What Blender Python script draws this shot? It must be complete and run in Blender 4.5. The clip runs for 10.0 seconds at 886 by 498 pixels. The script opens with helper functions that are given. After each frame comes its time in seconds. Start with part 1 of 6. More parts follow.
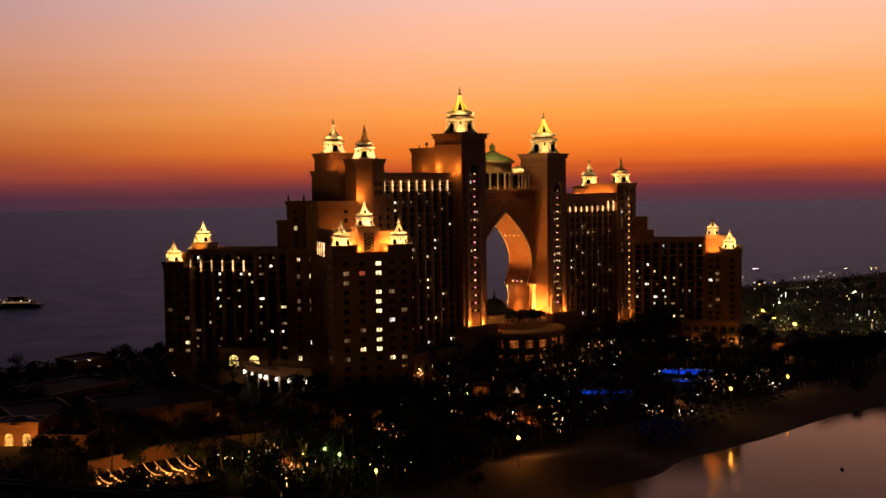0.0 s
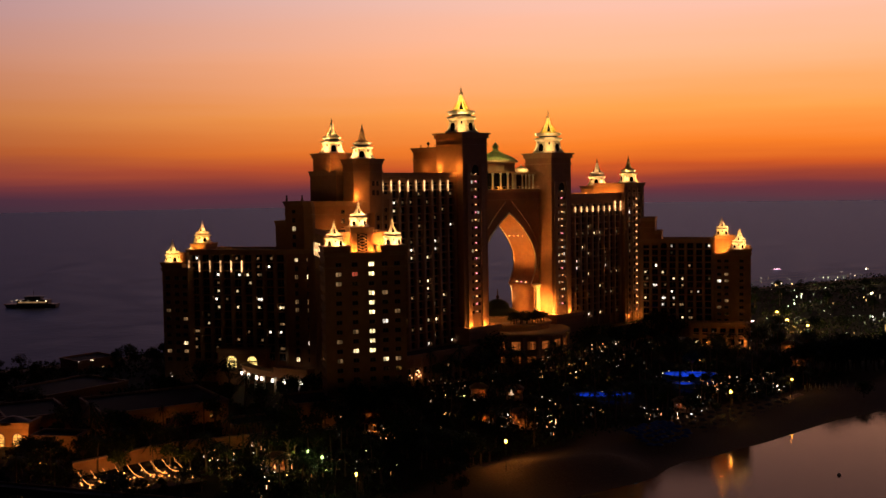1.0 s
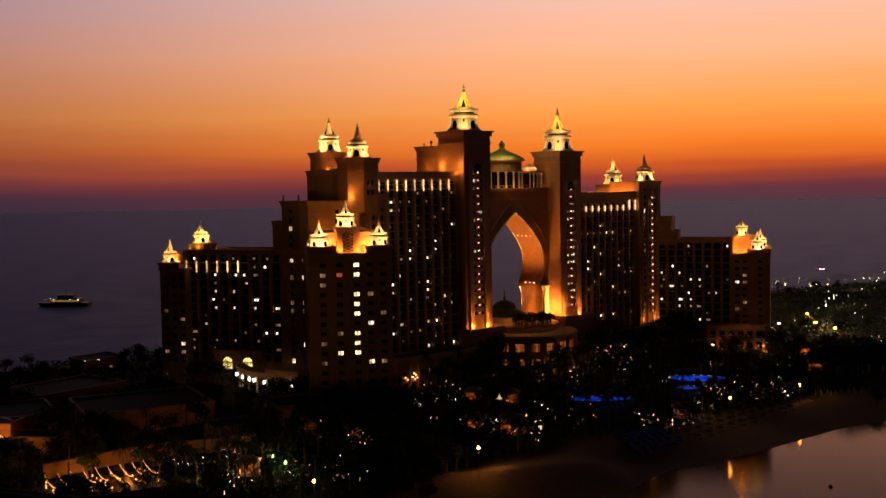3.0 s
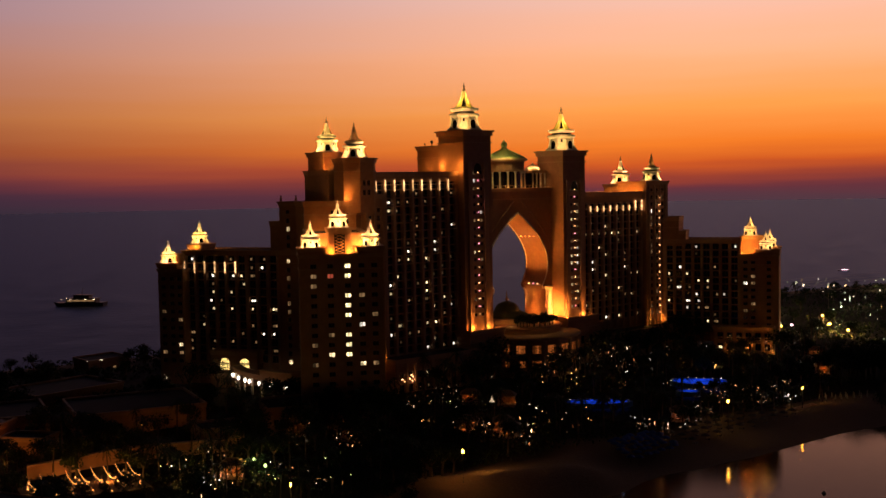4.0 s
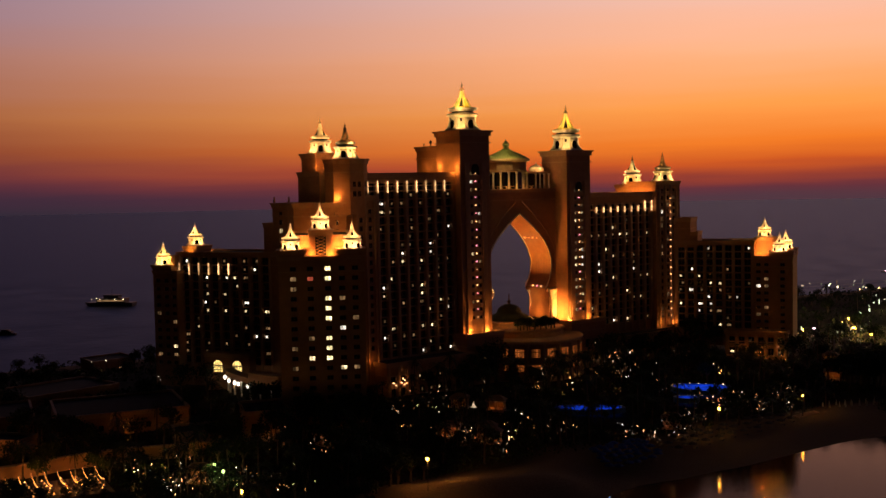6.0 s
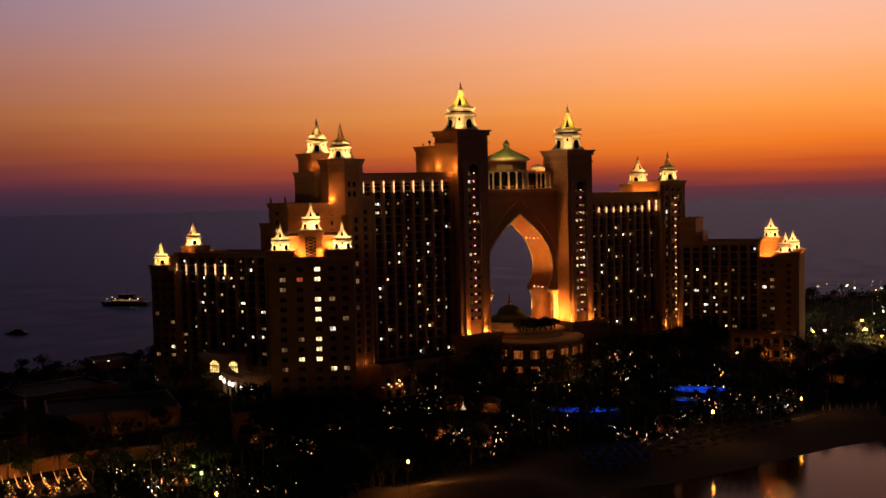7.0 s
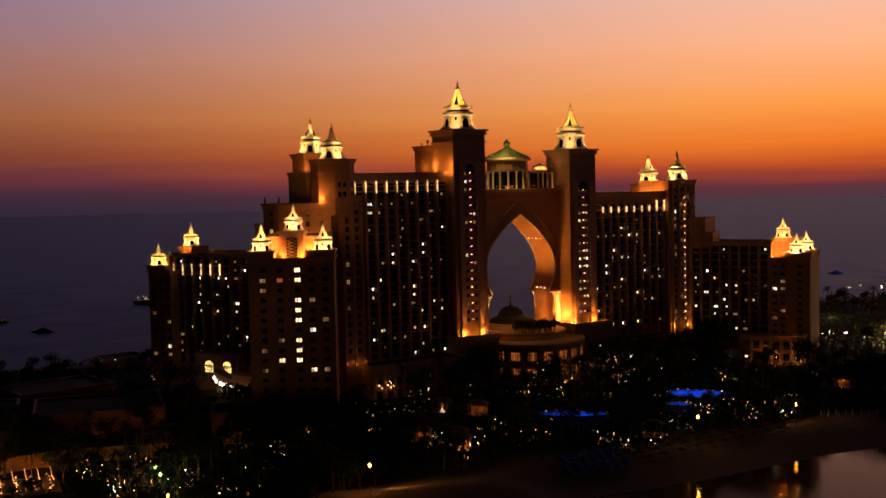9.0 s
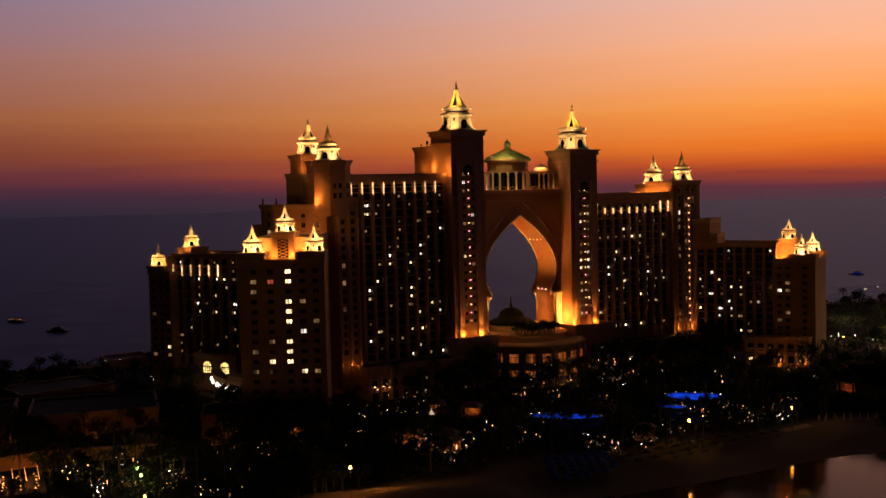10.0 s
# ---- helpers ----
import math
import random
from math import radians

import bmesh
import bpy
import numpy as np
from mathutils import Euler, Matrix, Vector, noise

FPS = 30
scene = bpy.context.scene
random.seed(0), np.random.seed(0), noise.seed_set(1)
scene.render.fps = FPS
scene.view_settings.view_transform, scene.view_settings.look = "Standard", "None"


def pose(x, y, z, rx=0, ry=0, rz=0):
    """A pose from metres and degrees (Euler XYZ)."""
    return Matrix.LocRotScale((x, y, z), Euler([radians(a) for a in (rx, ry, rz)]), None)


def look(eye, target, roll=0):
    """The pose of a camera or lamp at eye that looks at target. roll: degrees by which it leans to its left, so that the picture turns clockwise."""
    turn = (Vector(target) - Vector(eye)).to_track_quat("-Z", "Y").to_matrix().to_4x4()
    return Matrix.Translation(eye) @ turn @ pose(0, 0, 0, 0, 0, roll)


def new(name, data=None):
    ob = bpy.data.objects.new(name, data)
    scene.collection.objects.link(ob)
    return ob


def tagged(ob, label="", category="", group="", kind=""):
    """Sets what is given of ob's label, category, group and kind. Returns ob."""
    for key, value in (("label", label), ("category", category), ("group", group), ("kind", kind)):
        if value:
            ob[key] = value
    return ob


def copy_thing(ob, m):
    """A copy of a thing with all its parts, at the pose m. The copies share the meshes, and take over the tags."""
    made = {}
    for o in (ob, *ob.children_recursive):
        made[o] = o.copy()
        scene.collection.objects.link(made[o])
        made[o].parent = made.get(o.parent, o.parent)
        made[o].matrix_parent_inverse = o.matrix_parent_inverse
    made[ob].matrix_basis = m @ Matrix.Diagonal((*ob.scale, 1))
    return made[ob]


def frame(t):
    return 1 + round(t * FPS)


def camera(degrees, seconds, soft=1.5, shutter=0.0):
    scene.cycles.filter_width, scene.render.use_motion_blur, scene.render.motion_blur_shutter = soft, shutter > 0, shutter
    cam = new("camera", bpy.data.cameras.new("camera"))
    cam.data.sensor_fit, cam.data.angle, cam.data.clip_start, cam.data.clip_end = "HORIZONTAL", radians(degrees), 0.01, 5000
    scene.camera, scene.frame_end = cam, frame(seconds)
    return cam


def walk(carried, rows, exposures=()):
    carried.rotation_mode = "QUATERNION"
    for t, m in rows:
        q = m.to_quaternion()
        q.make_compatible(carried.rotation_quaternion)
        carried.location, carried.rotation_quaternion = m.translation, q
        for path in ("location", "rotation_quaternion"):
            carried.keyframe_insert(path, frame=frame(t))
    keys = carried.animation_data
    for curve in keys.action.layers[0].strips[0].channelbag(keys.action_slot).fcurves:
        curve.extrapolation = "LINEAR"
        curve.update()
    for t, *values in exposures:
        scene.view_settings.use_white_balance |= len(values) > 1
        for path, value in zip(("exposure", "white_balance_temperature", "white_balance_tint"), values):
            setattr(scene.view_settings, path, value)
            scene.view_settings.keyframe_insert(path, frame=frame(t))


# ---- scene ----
cam = camera(43.8, 10.0)
METRES, EYE, TILT, LEAN, TURN = 130.0, 85.8, 0.0, 0.0, -46.8
ROWS = [
    (0.0, 0.0, 0.0, 0.0, -0.04, -3.29, 0.76),
    (0.5, 0.0473, 0.0145, -0.0008, 0.74, -3.28, 0.81),
    (1.0, 0.0945, 0.0297, -0.0012, 1.54, -3.27, 0.84),
    (1.5, 0.1417, 0.0457, -0.0012, 2.34, -3.27, 0.87),
    (2.0, 0.1887, 0.0626, -0.0017, 3.13, -3.28, 0.91),
    (2.5, 0.2354, 0.0809, -0.0022, 3.94, -3.29, 0.95),
    (4.0, 0.3767, 0.1387, -0.0029, 6.37, -3.28, 1.05),
    (4.5, 0.4233, 0.1578, -0.0035, 7.14, -3.27, 1.09),
    (5.0, 0.4698, 0.1763, -0.0031, 7.92, -3.27, 1.13),
    (5.5, 0.5156, 0.1946, -0.0022, 8.69, -3.26, 1.16),
    (7.0, 0.6556, 0.2509, -0.0019, 11.05, -3.25, 1.25),
    (7.5, 0.7022, 0.2688, -0.002, 11.83, -3.26, 1.27),
    (8.0, 0.7481, 0.2864, -0.0025, 12.61, -3.24, 1.3),
    (8.5, 0.7941, 0.3044, -0.0027, 13.39, -3.24, 1.32),
    (9.0, 0.8401, 0.3223, -0.0029, 14.2, -3.24, 1.36),
    (9.5, 0.8864, 0.3401, -0.0025, 15.02, -3.23, 1.38),
    (10.0, 0.9338, 0.3566, -0.0016, 15.82, -3.21, 1.4),
]
walk(cam, [(t, pose(-376.7, -316.2, EYE, TILT, LEAN, TURN) @ pose(METRES * x, METRES * y, METRES * z, 90 + pitch, roll, yaw)) for t, x, y, z, yaw, pitch, roll in ROWS], exposures=((0.0, 0.0), (10.0, -0.12)))

# ---- world: dusk sky, bright low in the west, dark overhead and in the east ----
SUNSET = -63.0  # yaw of the afterglow


def dusk_world():
    w = bpy.data.worlds.new("dusk_sky")
    scene.world = w
    w.use_nodes = True
    nt = w.node_tree
    nt.nodes.clear()
    N, L = nt.nodes.new, nt.links.new

    def mth(op, a, b=None, c=None):
        n = N("ShaderNodeMath")
        n.operation = op
        for i, v in enumerate((a, b, c)):
            if v is None:
                continue
            if isinstance(v, (int, float)):
                n.inputs[i].default_value = v
            else:
                L(v, n.inputs[i])
        return n.outputs[0]

    def ramp(fac, stops):
        n = N("ShaderNodeValToRGB")
        n.color_ramp.interpolation = "LINEAR"
        el = n.color_ramp.elements
        while len(el) > 1:
            el.remove(el[-1])
        for i, (p, c) in enumerate(stops):
            e = el[0] if i == 0 else el.new(p)
            e.position, e.color = p, (*c, 1)
        L(fac, n.inputs[0])
        return n.outputs[0]

    tc = N("ShaderNodeTexCoord")
    sep = N("ShaderNodeSeparateXYZ")
    L(tc.outputs["Generated"], sep.inputs[0])
    x, y, z = sep.outputs
    elev = mth("MULTIPLY", mth("ARCSINE", z), 57.2958)
    # soft streaks along the horizon
    mp = N("ShaderNodeMapping")
    mp.inputs["Scale"].default_value = (1.5, 1.5, 26)
    L(tc.outputs["Generated"], mp.inputs[0])
    nz = N("ShaderNodeTexNoise")
    nz.inputs["Scale"].default_value, nz.inputs["Detail"].default_value = 2.0, 3
    L(mp.outputs[0], nz.inputs[0])
    elev = mth("ADD", elev, mth("MULTIPLY", mth("SUBTRACT", nz.outputs[0], 0.5), 1.3))
    f = mth("DIVIDE", mth("ADD", elev, 2.0), 42.0)  # -2..40 degrees to 0..1
    sx, sy = -math.sin(radians(SUNSET)), math.cos(radians(SUNSET))
    flat = mth("SQRT", mth("ADD", mth("MULTIPLY", x, x), mth("MULTIPLY", y, y)))
    dot = mth("DIVIDE", mth("ADD", mth("MULTIPLY", x, sx), mth("MULTIPLY", y, sy)), mth("MAXIMUM", flat, 0.001))
    away = mth("MULTIPLY", mth("ARCCOSINE", mth("MINIMUM", dot, 0.99999)), 57.2958)

    def at(d):
        return (d + 2.0) / 42.0

    marks = [at(d) for d in (-2, -1.0, -0.3, 0.25, 0.9, 1.9, 3.8, 6.6, 9.6, 14, 22, 39)]
    glow = ramp(f, list(zip(marks, GLOW)))
    side = ramp(f, list(zip(marks, SIDE)))
    east = ramp(f, [(at(-2), (0.001, 0.0006, 0.0005)), (at(2), (0.0024, 0.0014, 0.001)), (at(15), (0.002, 0.0014, 0.0014)), (at(39), (0.0014, 0.0013, 0.002))])

    def mix(fac, a, b):
        n = N("ShaderNodeMix")
        n.data_type = "RGBA"
        L(fac, n.inputs[0])
        L(a, n.inputs[6])
        L(b, n.inputs[7])
        return n.outputs[2]

    def span(lo, hi):
        n = N("ShaderNodeMapRange")
        n.interpolation_type = "SMOOTHSTEP"
        n.inputs[1].default_value, n.inputs[2].default_value = lo, hi
        L(away, n.inputs[0])
        return n.outputs[0]

    colour = mix(span(58, 88), mix(span(8, 60), glow, side), east)
    bg = N("ShaderNodeBackground")
    bg.inputs["Strength"].default_value = 1.0
    L(colour, bg.inputs["Color"])
    out = N("ShaderNodeOutputWorld")
    L(bg.outputs[0], out.inputs[0])


def srgb(r, g, b):
    return tuple((v / 255 / 12.92) if v < 10 else ((v / 255 + 0.055) / 1.055) ** 2.4 for v in (r, g, b))


def stops(k, *cols):
    """Sky colours times k, from the horizon up."""
    return [tuple(v * f for v in srgb(*c)) for c, f in zip(cols, k)]


GLOW = stops((1, 1, 1, 1, 1.13, 1.25, 1.3, 1.3, 1.27, 0.86, 1, 0.8), (82, 58, 66), (85, 57, 67), (106, 52, 61), (158, 65, 48), (202, 86, 34), (228, 116, 36), (237, 147, 70), (238, 167, 124), (226, 177, 160), (188, 150, 154), (112, 98, 122), (14, 15, 26))
SIDE = stops((1, 1, 1, 1, 1, 1, 0.65, 0.64, 0.65, 0.4, 0.3, 0.6), (44, 41, 54), (46, 41, 55), (56, 43, 60), (74, 45, 62), (95, 49, 60), (126, 64, 52), (192, 115, 80), (196, 137, 132), (174, 147, 174), (110, 106, 150), (66, 74, 124), (13, 15, 27))
dusk_world()


# ---- lamps ----
def spot(pos, target, watts, colour=(1.0, 0.52, 0.16), cone=60, radius=0.25, blend=0.6):
    d = bpy.data.lights.new("flood_light", "SPOT")
    d.energy, d.color, d.spot_size, d.spot_blend, d.shadow_soft_size = watts, colour, radians(cone), blend, radius
    ob = new("flood_light", d)
    ob.matrix_world = look(pos, target)
    return ob


def bulb(pos, watts, colour=(1.0, 0.66, 0.3), radius=0.2):
    d = bpy.data.lights.new("lamp_light", "POINT")
    d.energy, d.color, d.shadow_soft_size = watts, colour, radius
    ob = new("lamp_light", d)
    ob.location = pos
    return ob


AMBER, WARM = (1.0, 0.36, 0.06), (1.0, 0.53, 0.18)

# ---- materials ----
def material(name, base, rough=0.8, metal=0.0, vary=0.18, size=0.6, bump=0.15, second=None, spec=0.5):
    """Principled surface with two scales of noise over object-independent position."""
    m = bpy.data.materials.new(name)
    m.use_nodes = True
    nt = m.node_tree
    b = nt.nodes["Principled BSDF"]
    N, L = nt.nodes.new, nt.links.new
    geo = N("ShaderNodeNewGeometry")
    n1, n2 = N("ShaderNodeTexNoise"), N("ShaderNodeTexNoise")
    n1.inputs["Scale"].default_value, n1.inputs["Detail"].default_value = size, 6
    n2.inputs["Scale"].default_value, n2.inputs["Detail"].default_value = size * 0.07, 4
    L(geo.outputs["Position"], n1.inputs[0])
    L(geo.outputs["Position"], n2.inputs[0])
    add = N("ShaderNodeMath")
    add.operation = "ADD"
    L(n1.outputs[0], add.inputs[0])
    L(n2.outputs[0], add.inputs[1])
    r = N("ShaderNodeMapRange")
    r.inputs[1].default_value, r.inputs[2].default_value = 0.7, 1.3
    L(add.outputs[0], r.inputs[0])
    mix = N("ShaderNodeMix")
    mix.data_type = "RGBA"
    L(r.outputs[0], mix.inputs[0])
    lo = second or tuple(c * (1 - vary) for c in base)
    mix.inputs[6].default_value = (*lo, 1)
    mix.inputs[7].default_value = (*[min(1, c * (1 + vary * 0.6)) for c in base], 1)
    L(mix.outputs[2], b.inputs["Base Color"])
    b.inputs["Roughness"].default_value, b.inputs["Metallic"].default_value = rough, metal
    b.inputs["Specular IOR Level"].default_value = spec
    if bump:
        bp = N("ShaderNodeBump")
        bp.inputs["Strength"].default_value, bp.inputs["Distance"].default_value = bump, 0.3 / max(size, 0.05) * 0.3
        L(n1.outputs[0], bp.inputs["Height"])
        L(bp.outputs[0], b.inputs["Normal"])
    return m


def glowing(name, colour, strength, spread=0.0, size=0.0, steep=1.0):
    """A surface that gives off light; spread varies it from object to object."""
    m = bpy.data.materials.new(name)
    m.use_nodes = True
    nt = m.node_tree
    nt.nodes.clear()
    N, L = nt.nodes.new, nt.links.new
    e, o = N("ShaderNodeEmission"), N("ShaderNodeOutputMaterial")
    e.inputs[0].default_value = (*colour, 1)
    e.inputs[1].default_value = strength
    value = None
    if spread:
        info = N("ShaderNodeObjectInfo")
        r = N("ShaderNodeMapRange")
        r.inputs[3].default_value, r.inputs[4].default_value = strength * (1 - spread), strength * (1 + spread)
        pw = N("ShaderNodeMath")
        pw.operation = "POWER"
        pw.inputs[1].default_value = steep
        L(info.outputs["Random"], pw.inputs[0])
        L(pw.outputs[0], r.inputs[0])
        value = r.outputs[0]
    if size:
        geo = N("ShaderNodeNewGeometry")
        nz = N("ShaderNodeTexNoise")
        nz.inputs["Scale"].default_value, nz.inputs["Detail"].default_value = size, 3
        L(geo.outputs["Position"], nz.inputs[0])
        r2 = N("ShaderNodeMapRange")
        r2.inputs[1].default_value, r2.inputs[2].default_value = 0.35, 0.65
        r2.inputs[3].default_value, r2.inputs[4].default_value = 0.35, 1.25
        L(nz.outputs[0], r2.inputs[0])
        mu = N("ShaderNodeMath")
        mu.operation = "MULTIPLY"
        L(r2.outputs[0], mu.inputs[0])
        if value:
            L(value, mu.inputs[1])
        else:
            mu.inputs[1].default_value = strength
        value = mu.outputs[0]
    if value:
        L(value, e.inputs[1])
    L(e.outputs[0], o.inputs[0])
    return m


PLASTER = material("salmon_plaster", (0.44, 0.23, 0.125), 0.85, size=0.5, bump=0.1)
TRIM = material("sandstone_trim", (0.5, 0.29, 0.17), 0.8, size=0.8)
CREAM = material("cream_stone", (0.78, 0.7, 0.57), 0.7, size=0.9, vary=0.1)
GOLD = material("gilded_roof", (0.8, 0.62, 0.08), 0.45, 0.1, size=1.2)
# bronze; also paints two cupola roofs dark that only lack light
BRONZE_AND_UNLIT = material("dark_bronze_roof", (0.24, 0.13, 0.06), 0.6, 0.2, size=1.0)
COPPER = material("green_copper_dome", (0.26, 0.25, 0.09), 0.8, 0.0, size=0.7)
LOBBYDOME = material("dark_verdigris", (0.045, 0.065, 0.03), 0.8, 0.0, size=0.7)
ROOFING = material("grey_roofing", (0.035, 0.028, 0.025), 0.95, size=0.35)
DARKGLASS = material("dark_glass", (0.012, 0.011, 0.012), 0.12, 0.0, bump=0.0, size=0.8)
FRAME = material("window_frame", (0.16, 0.1, 0.07), 0.6, size=2.0, bump=0)
METAL = material("painted_metal", (0.09, 0.085, 0.08), 0.5, 0.6, size=3.0, bump=0)
# near-black colours that paint the shade inside openings and niches
VOID = material("unlit_opening", (0.004, 0.003, 0.003), 1.0, size=1.0, bump=0, spec=0.0)
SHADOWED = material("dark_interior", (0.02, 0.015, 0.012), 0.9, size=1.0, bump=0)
BARK = material("palm_bark", (0.13, 0.09, 0.06), 0.95, size=3.0, bump=0.4)
LEAF = material("dark_foliage", (0.035, 0.055, 0.02), 0.7, size=2.0, vary=0.5, bump=0, spec=0.2)
FROND = material("palm_frond", (0.04, 0.06, 0.025), 0.65, size=2.0, vary=0.5, bump=0, spec=0.2)
HULL = material("boat_paint", (0.14, 0.13, 0.14), 0.4, size=1.0, bump=0)
ROAD = material("asphalt", (0.05, 0.048, 0.046), 0.9, size=0.8)
FOAM = material("surf_foam", (0.42, 0.4, 0.42), 0.8, size=0.2, vary=0.5)
PALECLOTH = material("pale_canvas", (0.5, 0.44, 0.36), 0.9, size=1.5)
CLOTH = material("sunshade_canvas", (0.07, 0.06, 0.055), 0.9, size=1.5)
TILE = material("pool_tile", (0.05, 0.16, 0.45), 0.3, size=1.5)

LIT_A = glowing("lit_room_yellow", (1.0, 0.74, 0.38), 1.5, 0.6, 0.7)
LIT_B = glowing("lit_room_pale", (1.0, 0.87, 0.7), 1.7, 0.6, 0.7)
LIT_C = glowing("lit_room_dim", (1.0, 0.55, 0.24), 0.2, 0.8, 0.7)
LIT_E = glowing("lit_stair_window", (1.0, 0.8, 0.38), 2.6, 0.4, 0.9)
ROOMGLOW = glowing("lobby_glow", (1.0, 0.24, 0.045), 0.26, 0.95, 2.2)
LIT_D = glowing("lit_room_red", (1.0, 0.16, 0.08), 0.35, 0.3)
# column shafts emit by themselves in place of uplights at their feet
COLUMN_WASH = glowing("light_strip", (1.0, 0.55, 0.22), 1.9, 0.4, 0.6)
DOT = glowing("wall_lamp_glow", (1.0, 0.5, 0.2), 3.2, 0.6)
PINK = glowing("wall_lamp_pink", (1.0, 0.3, 0.4), 3.0, 0.4)
GLOBE_A = glowing("lamp_globe_warm", (1.0, 0.42, 0.12), 3.6, 0.97, 0, 2.2)
GLOBE_B = glowing("lamp_globe_white", (1.0, 0.74, 0.46), 3.6, 0.97, 0, 2.2)
GLOBE_C = glowing("lamp_globe_green", (0.8, 0.85, 0.25), 3.5, 0.95, 0, 2.0)
SODIUM = glowing("sodium_lamp", (1.0, 0.38, 0.03), 40.0)
PINKLAMP = glowing("pinkish_lamp", (1.0, 0.55, 0.72), 8.0)
GREENLAMP = glowing("greenish_lamp", (0.75, 1.0, 0.3), 2.2)
FAR_A = glowing("far_lamp_warm", (1.0, 0.6, 0.2), 5.0, 0.95, 0, 1.5)
FAR_B = glowing("far_lamp_white", (1.0, 0.8, 0.5), 5.0, 0.95, 0, 1.5)
CANDLE = glowing("table_candle", (1.0, 0.4, 0.1), 3.0, 0.8)
TENTGLOW = glowing("lit_canvas", (1.0, 0.72, 0.45), 0.7, 0.0, 1.5)
GATEGLOW = glowing("gatehouse_glow", (1.0, 0.42, 0.08), 1.3, 0.3, 0.9)
WHITELAMP = glowing("porch_lamp", (1.0, 0.86, 0.72), 3.5, 0.4)
TALLGLOW = glowing("arched_window_glow", (1.0, 0.68, 0.2), 1.5, 0.2, 0.8)
FAIRY = glowing("string_bulb", (1.0, 0.36, 0.08), 2.6)
POOLGLOW = glowing("lit_pool_water", (0.01, 0.06, 0.75), 0.75, 0.0, 0.25)


def twinkling(name, colours, strength):
    """Many small bulbs in one mesh, each with a brightness and hue of its own."""
    m = bpy.data.materials.new(name)
    m.use_nodes = True
    nt = m.node_tree
    nt.nodes.clear()
    N, L = nt.nodes.new, nt.links.new
    e, o, geo, ramp, pw, mu = N("ShaderNodeEmission"), N("ShaderNodeOutputMaterial"), N("ShaderNodeNewGeometry"), N("ShaderNodeValToRGB"), N("ShaderNodeMath"), N("ShaderNodeMath")
    ramp.color_ramp.interpolation = "CONSTANT"
    el = ramp.color_ramp.elements
    el[0].color = (*colours[0], 1)
    el.remove(el[1])
    for i, c in enumerate(colours[1:], 1):
        el.new(i / len(colours)).color = (*c, 1)
    L(geo.outputs["Random Per Island"], ramp.inputs[0])
    # a second, independent number from the same seed
    mu.operation = "MULTIPLY"
    mu.inputs[1].default_value = 17.31
    fr = N("ShaderNodeMath")
    fr.operation = "FRACT"
    L(geo.outputs["Random Per Island"], mu.inputs[0])
    L(mu.outputs[0], fr.inputs[0])
    pw.operation = "POWER"
    pw.inputs[1].default_value = 5.5
    L(fr.outputs[0], pw.inputs[0])
    r = N("ShaderNodeMapRange")
    r.inputs[3].default_value, r.inputs[4].default_value = strength * 0.03, strength
    L(pw.outputs[0], r.inputs[0])
    L(ramp.outputs[0], e.inputs[0])
    L(r.outputs[0], e.inputs[1])
    L(e.outputs[0], o.inputs[0])
    return m


TWINKLE = twinkling("garden_bulbs", [(1.0, 0.5, 0.24), (1.0, 0.66, 0.4), (1.0, 0.82, 0.62), (1.0, 0.36, 0.14), (1.0, 0.3, 0.1), (1.0, 0.42, 0.16), (0.95, 0.9, 0.85)], 7.0)
LOBBYBULBS = twinkling("lobby_bulbs", [(1.0, 0.4, 0.14), (1.0, 0.3, 0.1), (1.0, 0.55, 0.26), (1.0, 0.46, 0.2), (1.0, 0.74, 0.5)], 6.0)
FARTWINKLE = twinkling("far_bulbs", [(1.0, 0.6, 0.22), (1.0, 0.8, 0.5), (0.8, 0.9, 0.5), (0.85, 1.0, 0.6), (1.0, 0.9, 0.75)], 6.0)


def water_material(name, rough, bump, tint, scale0=0.35, bed=(0.02, 0.024, 0.06)):
    m = bpy.data.materials.new(name)
    m.use_nodes = True
    nt = m.node_tree
    N, L = nt.nodes.new, nt.links.new
    nt.nodes.remove(nt.nodes["Principled BSDF"])
    deep, b, fr, mx = N("ShaderNodeBsdfDiffuse"), N("ShaderNodeBsdfGlossy"), N("ShaderNodeFresnel"), N("ShaderNodeMixShader")
    deep.inputs["Color"].default_value = (*bed, 1)
    b.inputs["Color"].default_value = (*tint, 1)
    fr.inputs["IOR"].default_value = 1.33
    L(fr.outputs[0], mx.inputs[0])
    L(deep.outputs[0], mx.inputs[1])
    L(b.outputs[0], mx.inputs[2])
    L(mx.outputs[0], nt.nodes["Material Output"].inputs[0])
    geo = N("ShaderNodeNewGeometry")
    heights = []
    for scale, detail in ((scale0, 5), (0.03, 4)):
        nz = N("ShaderNodeTexNoise")
        nz.inputs["Scale"].default_value, nz.inputs["Detail"].default_value = scale, detail
        L(geo.outputs["Position"], nz.inputs[0])
        heights.append(nz.outputs[0])
    # broad patches of calmer and rougher water
    r = N("ShaderNodeMapRange")
    r.inputs[1].default_value, r.inputs[2].default_value = 0.35, 0.65
    r.inputs[3].default_value, r.inputs[4].default_value = rough[0], rough[1]
    L(heights[1], r.inputs[0])
    L(r.outputs[0], b.inputs["Roughness"])
    bp = N("ShaderNodeBump")
    bp.inputs["Strength"].default_value, bp.inputs["Distance"].default_value = bump, 0.5
    L(heights[0], bp.inputs["Height"])
    L(bp.outputs[0], b.inputs["Normal"])
    L(bp.outputs[0], fr.inputs["Normal"])
    return m


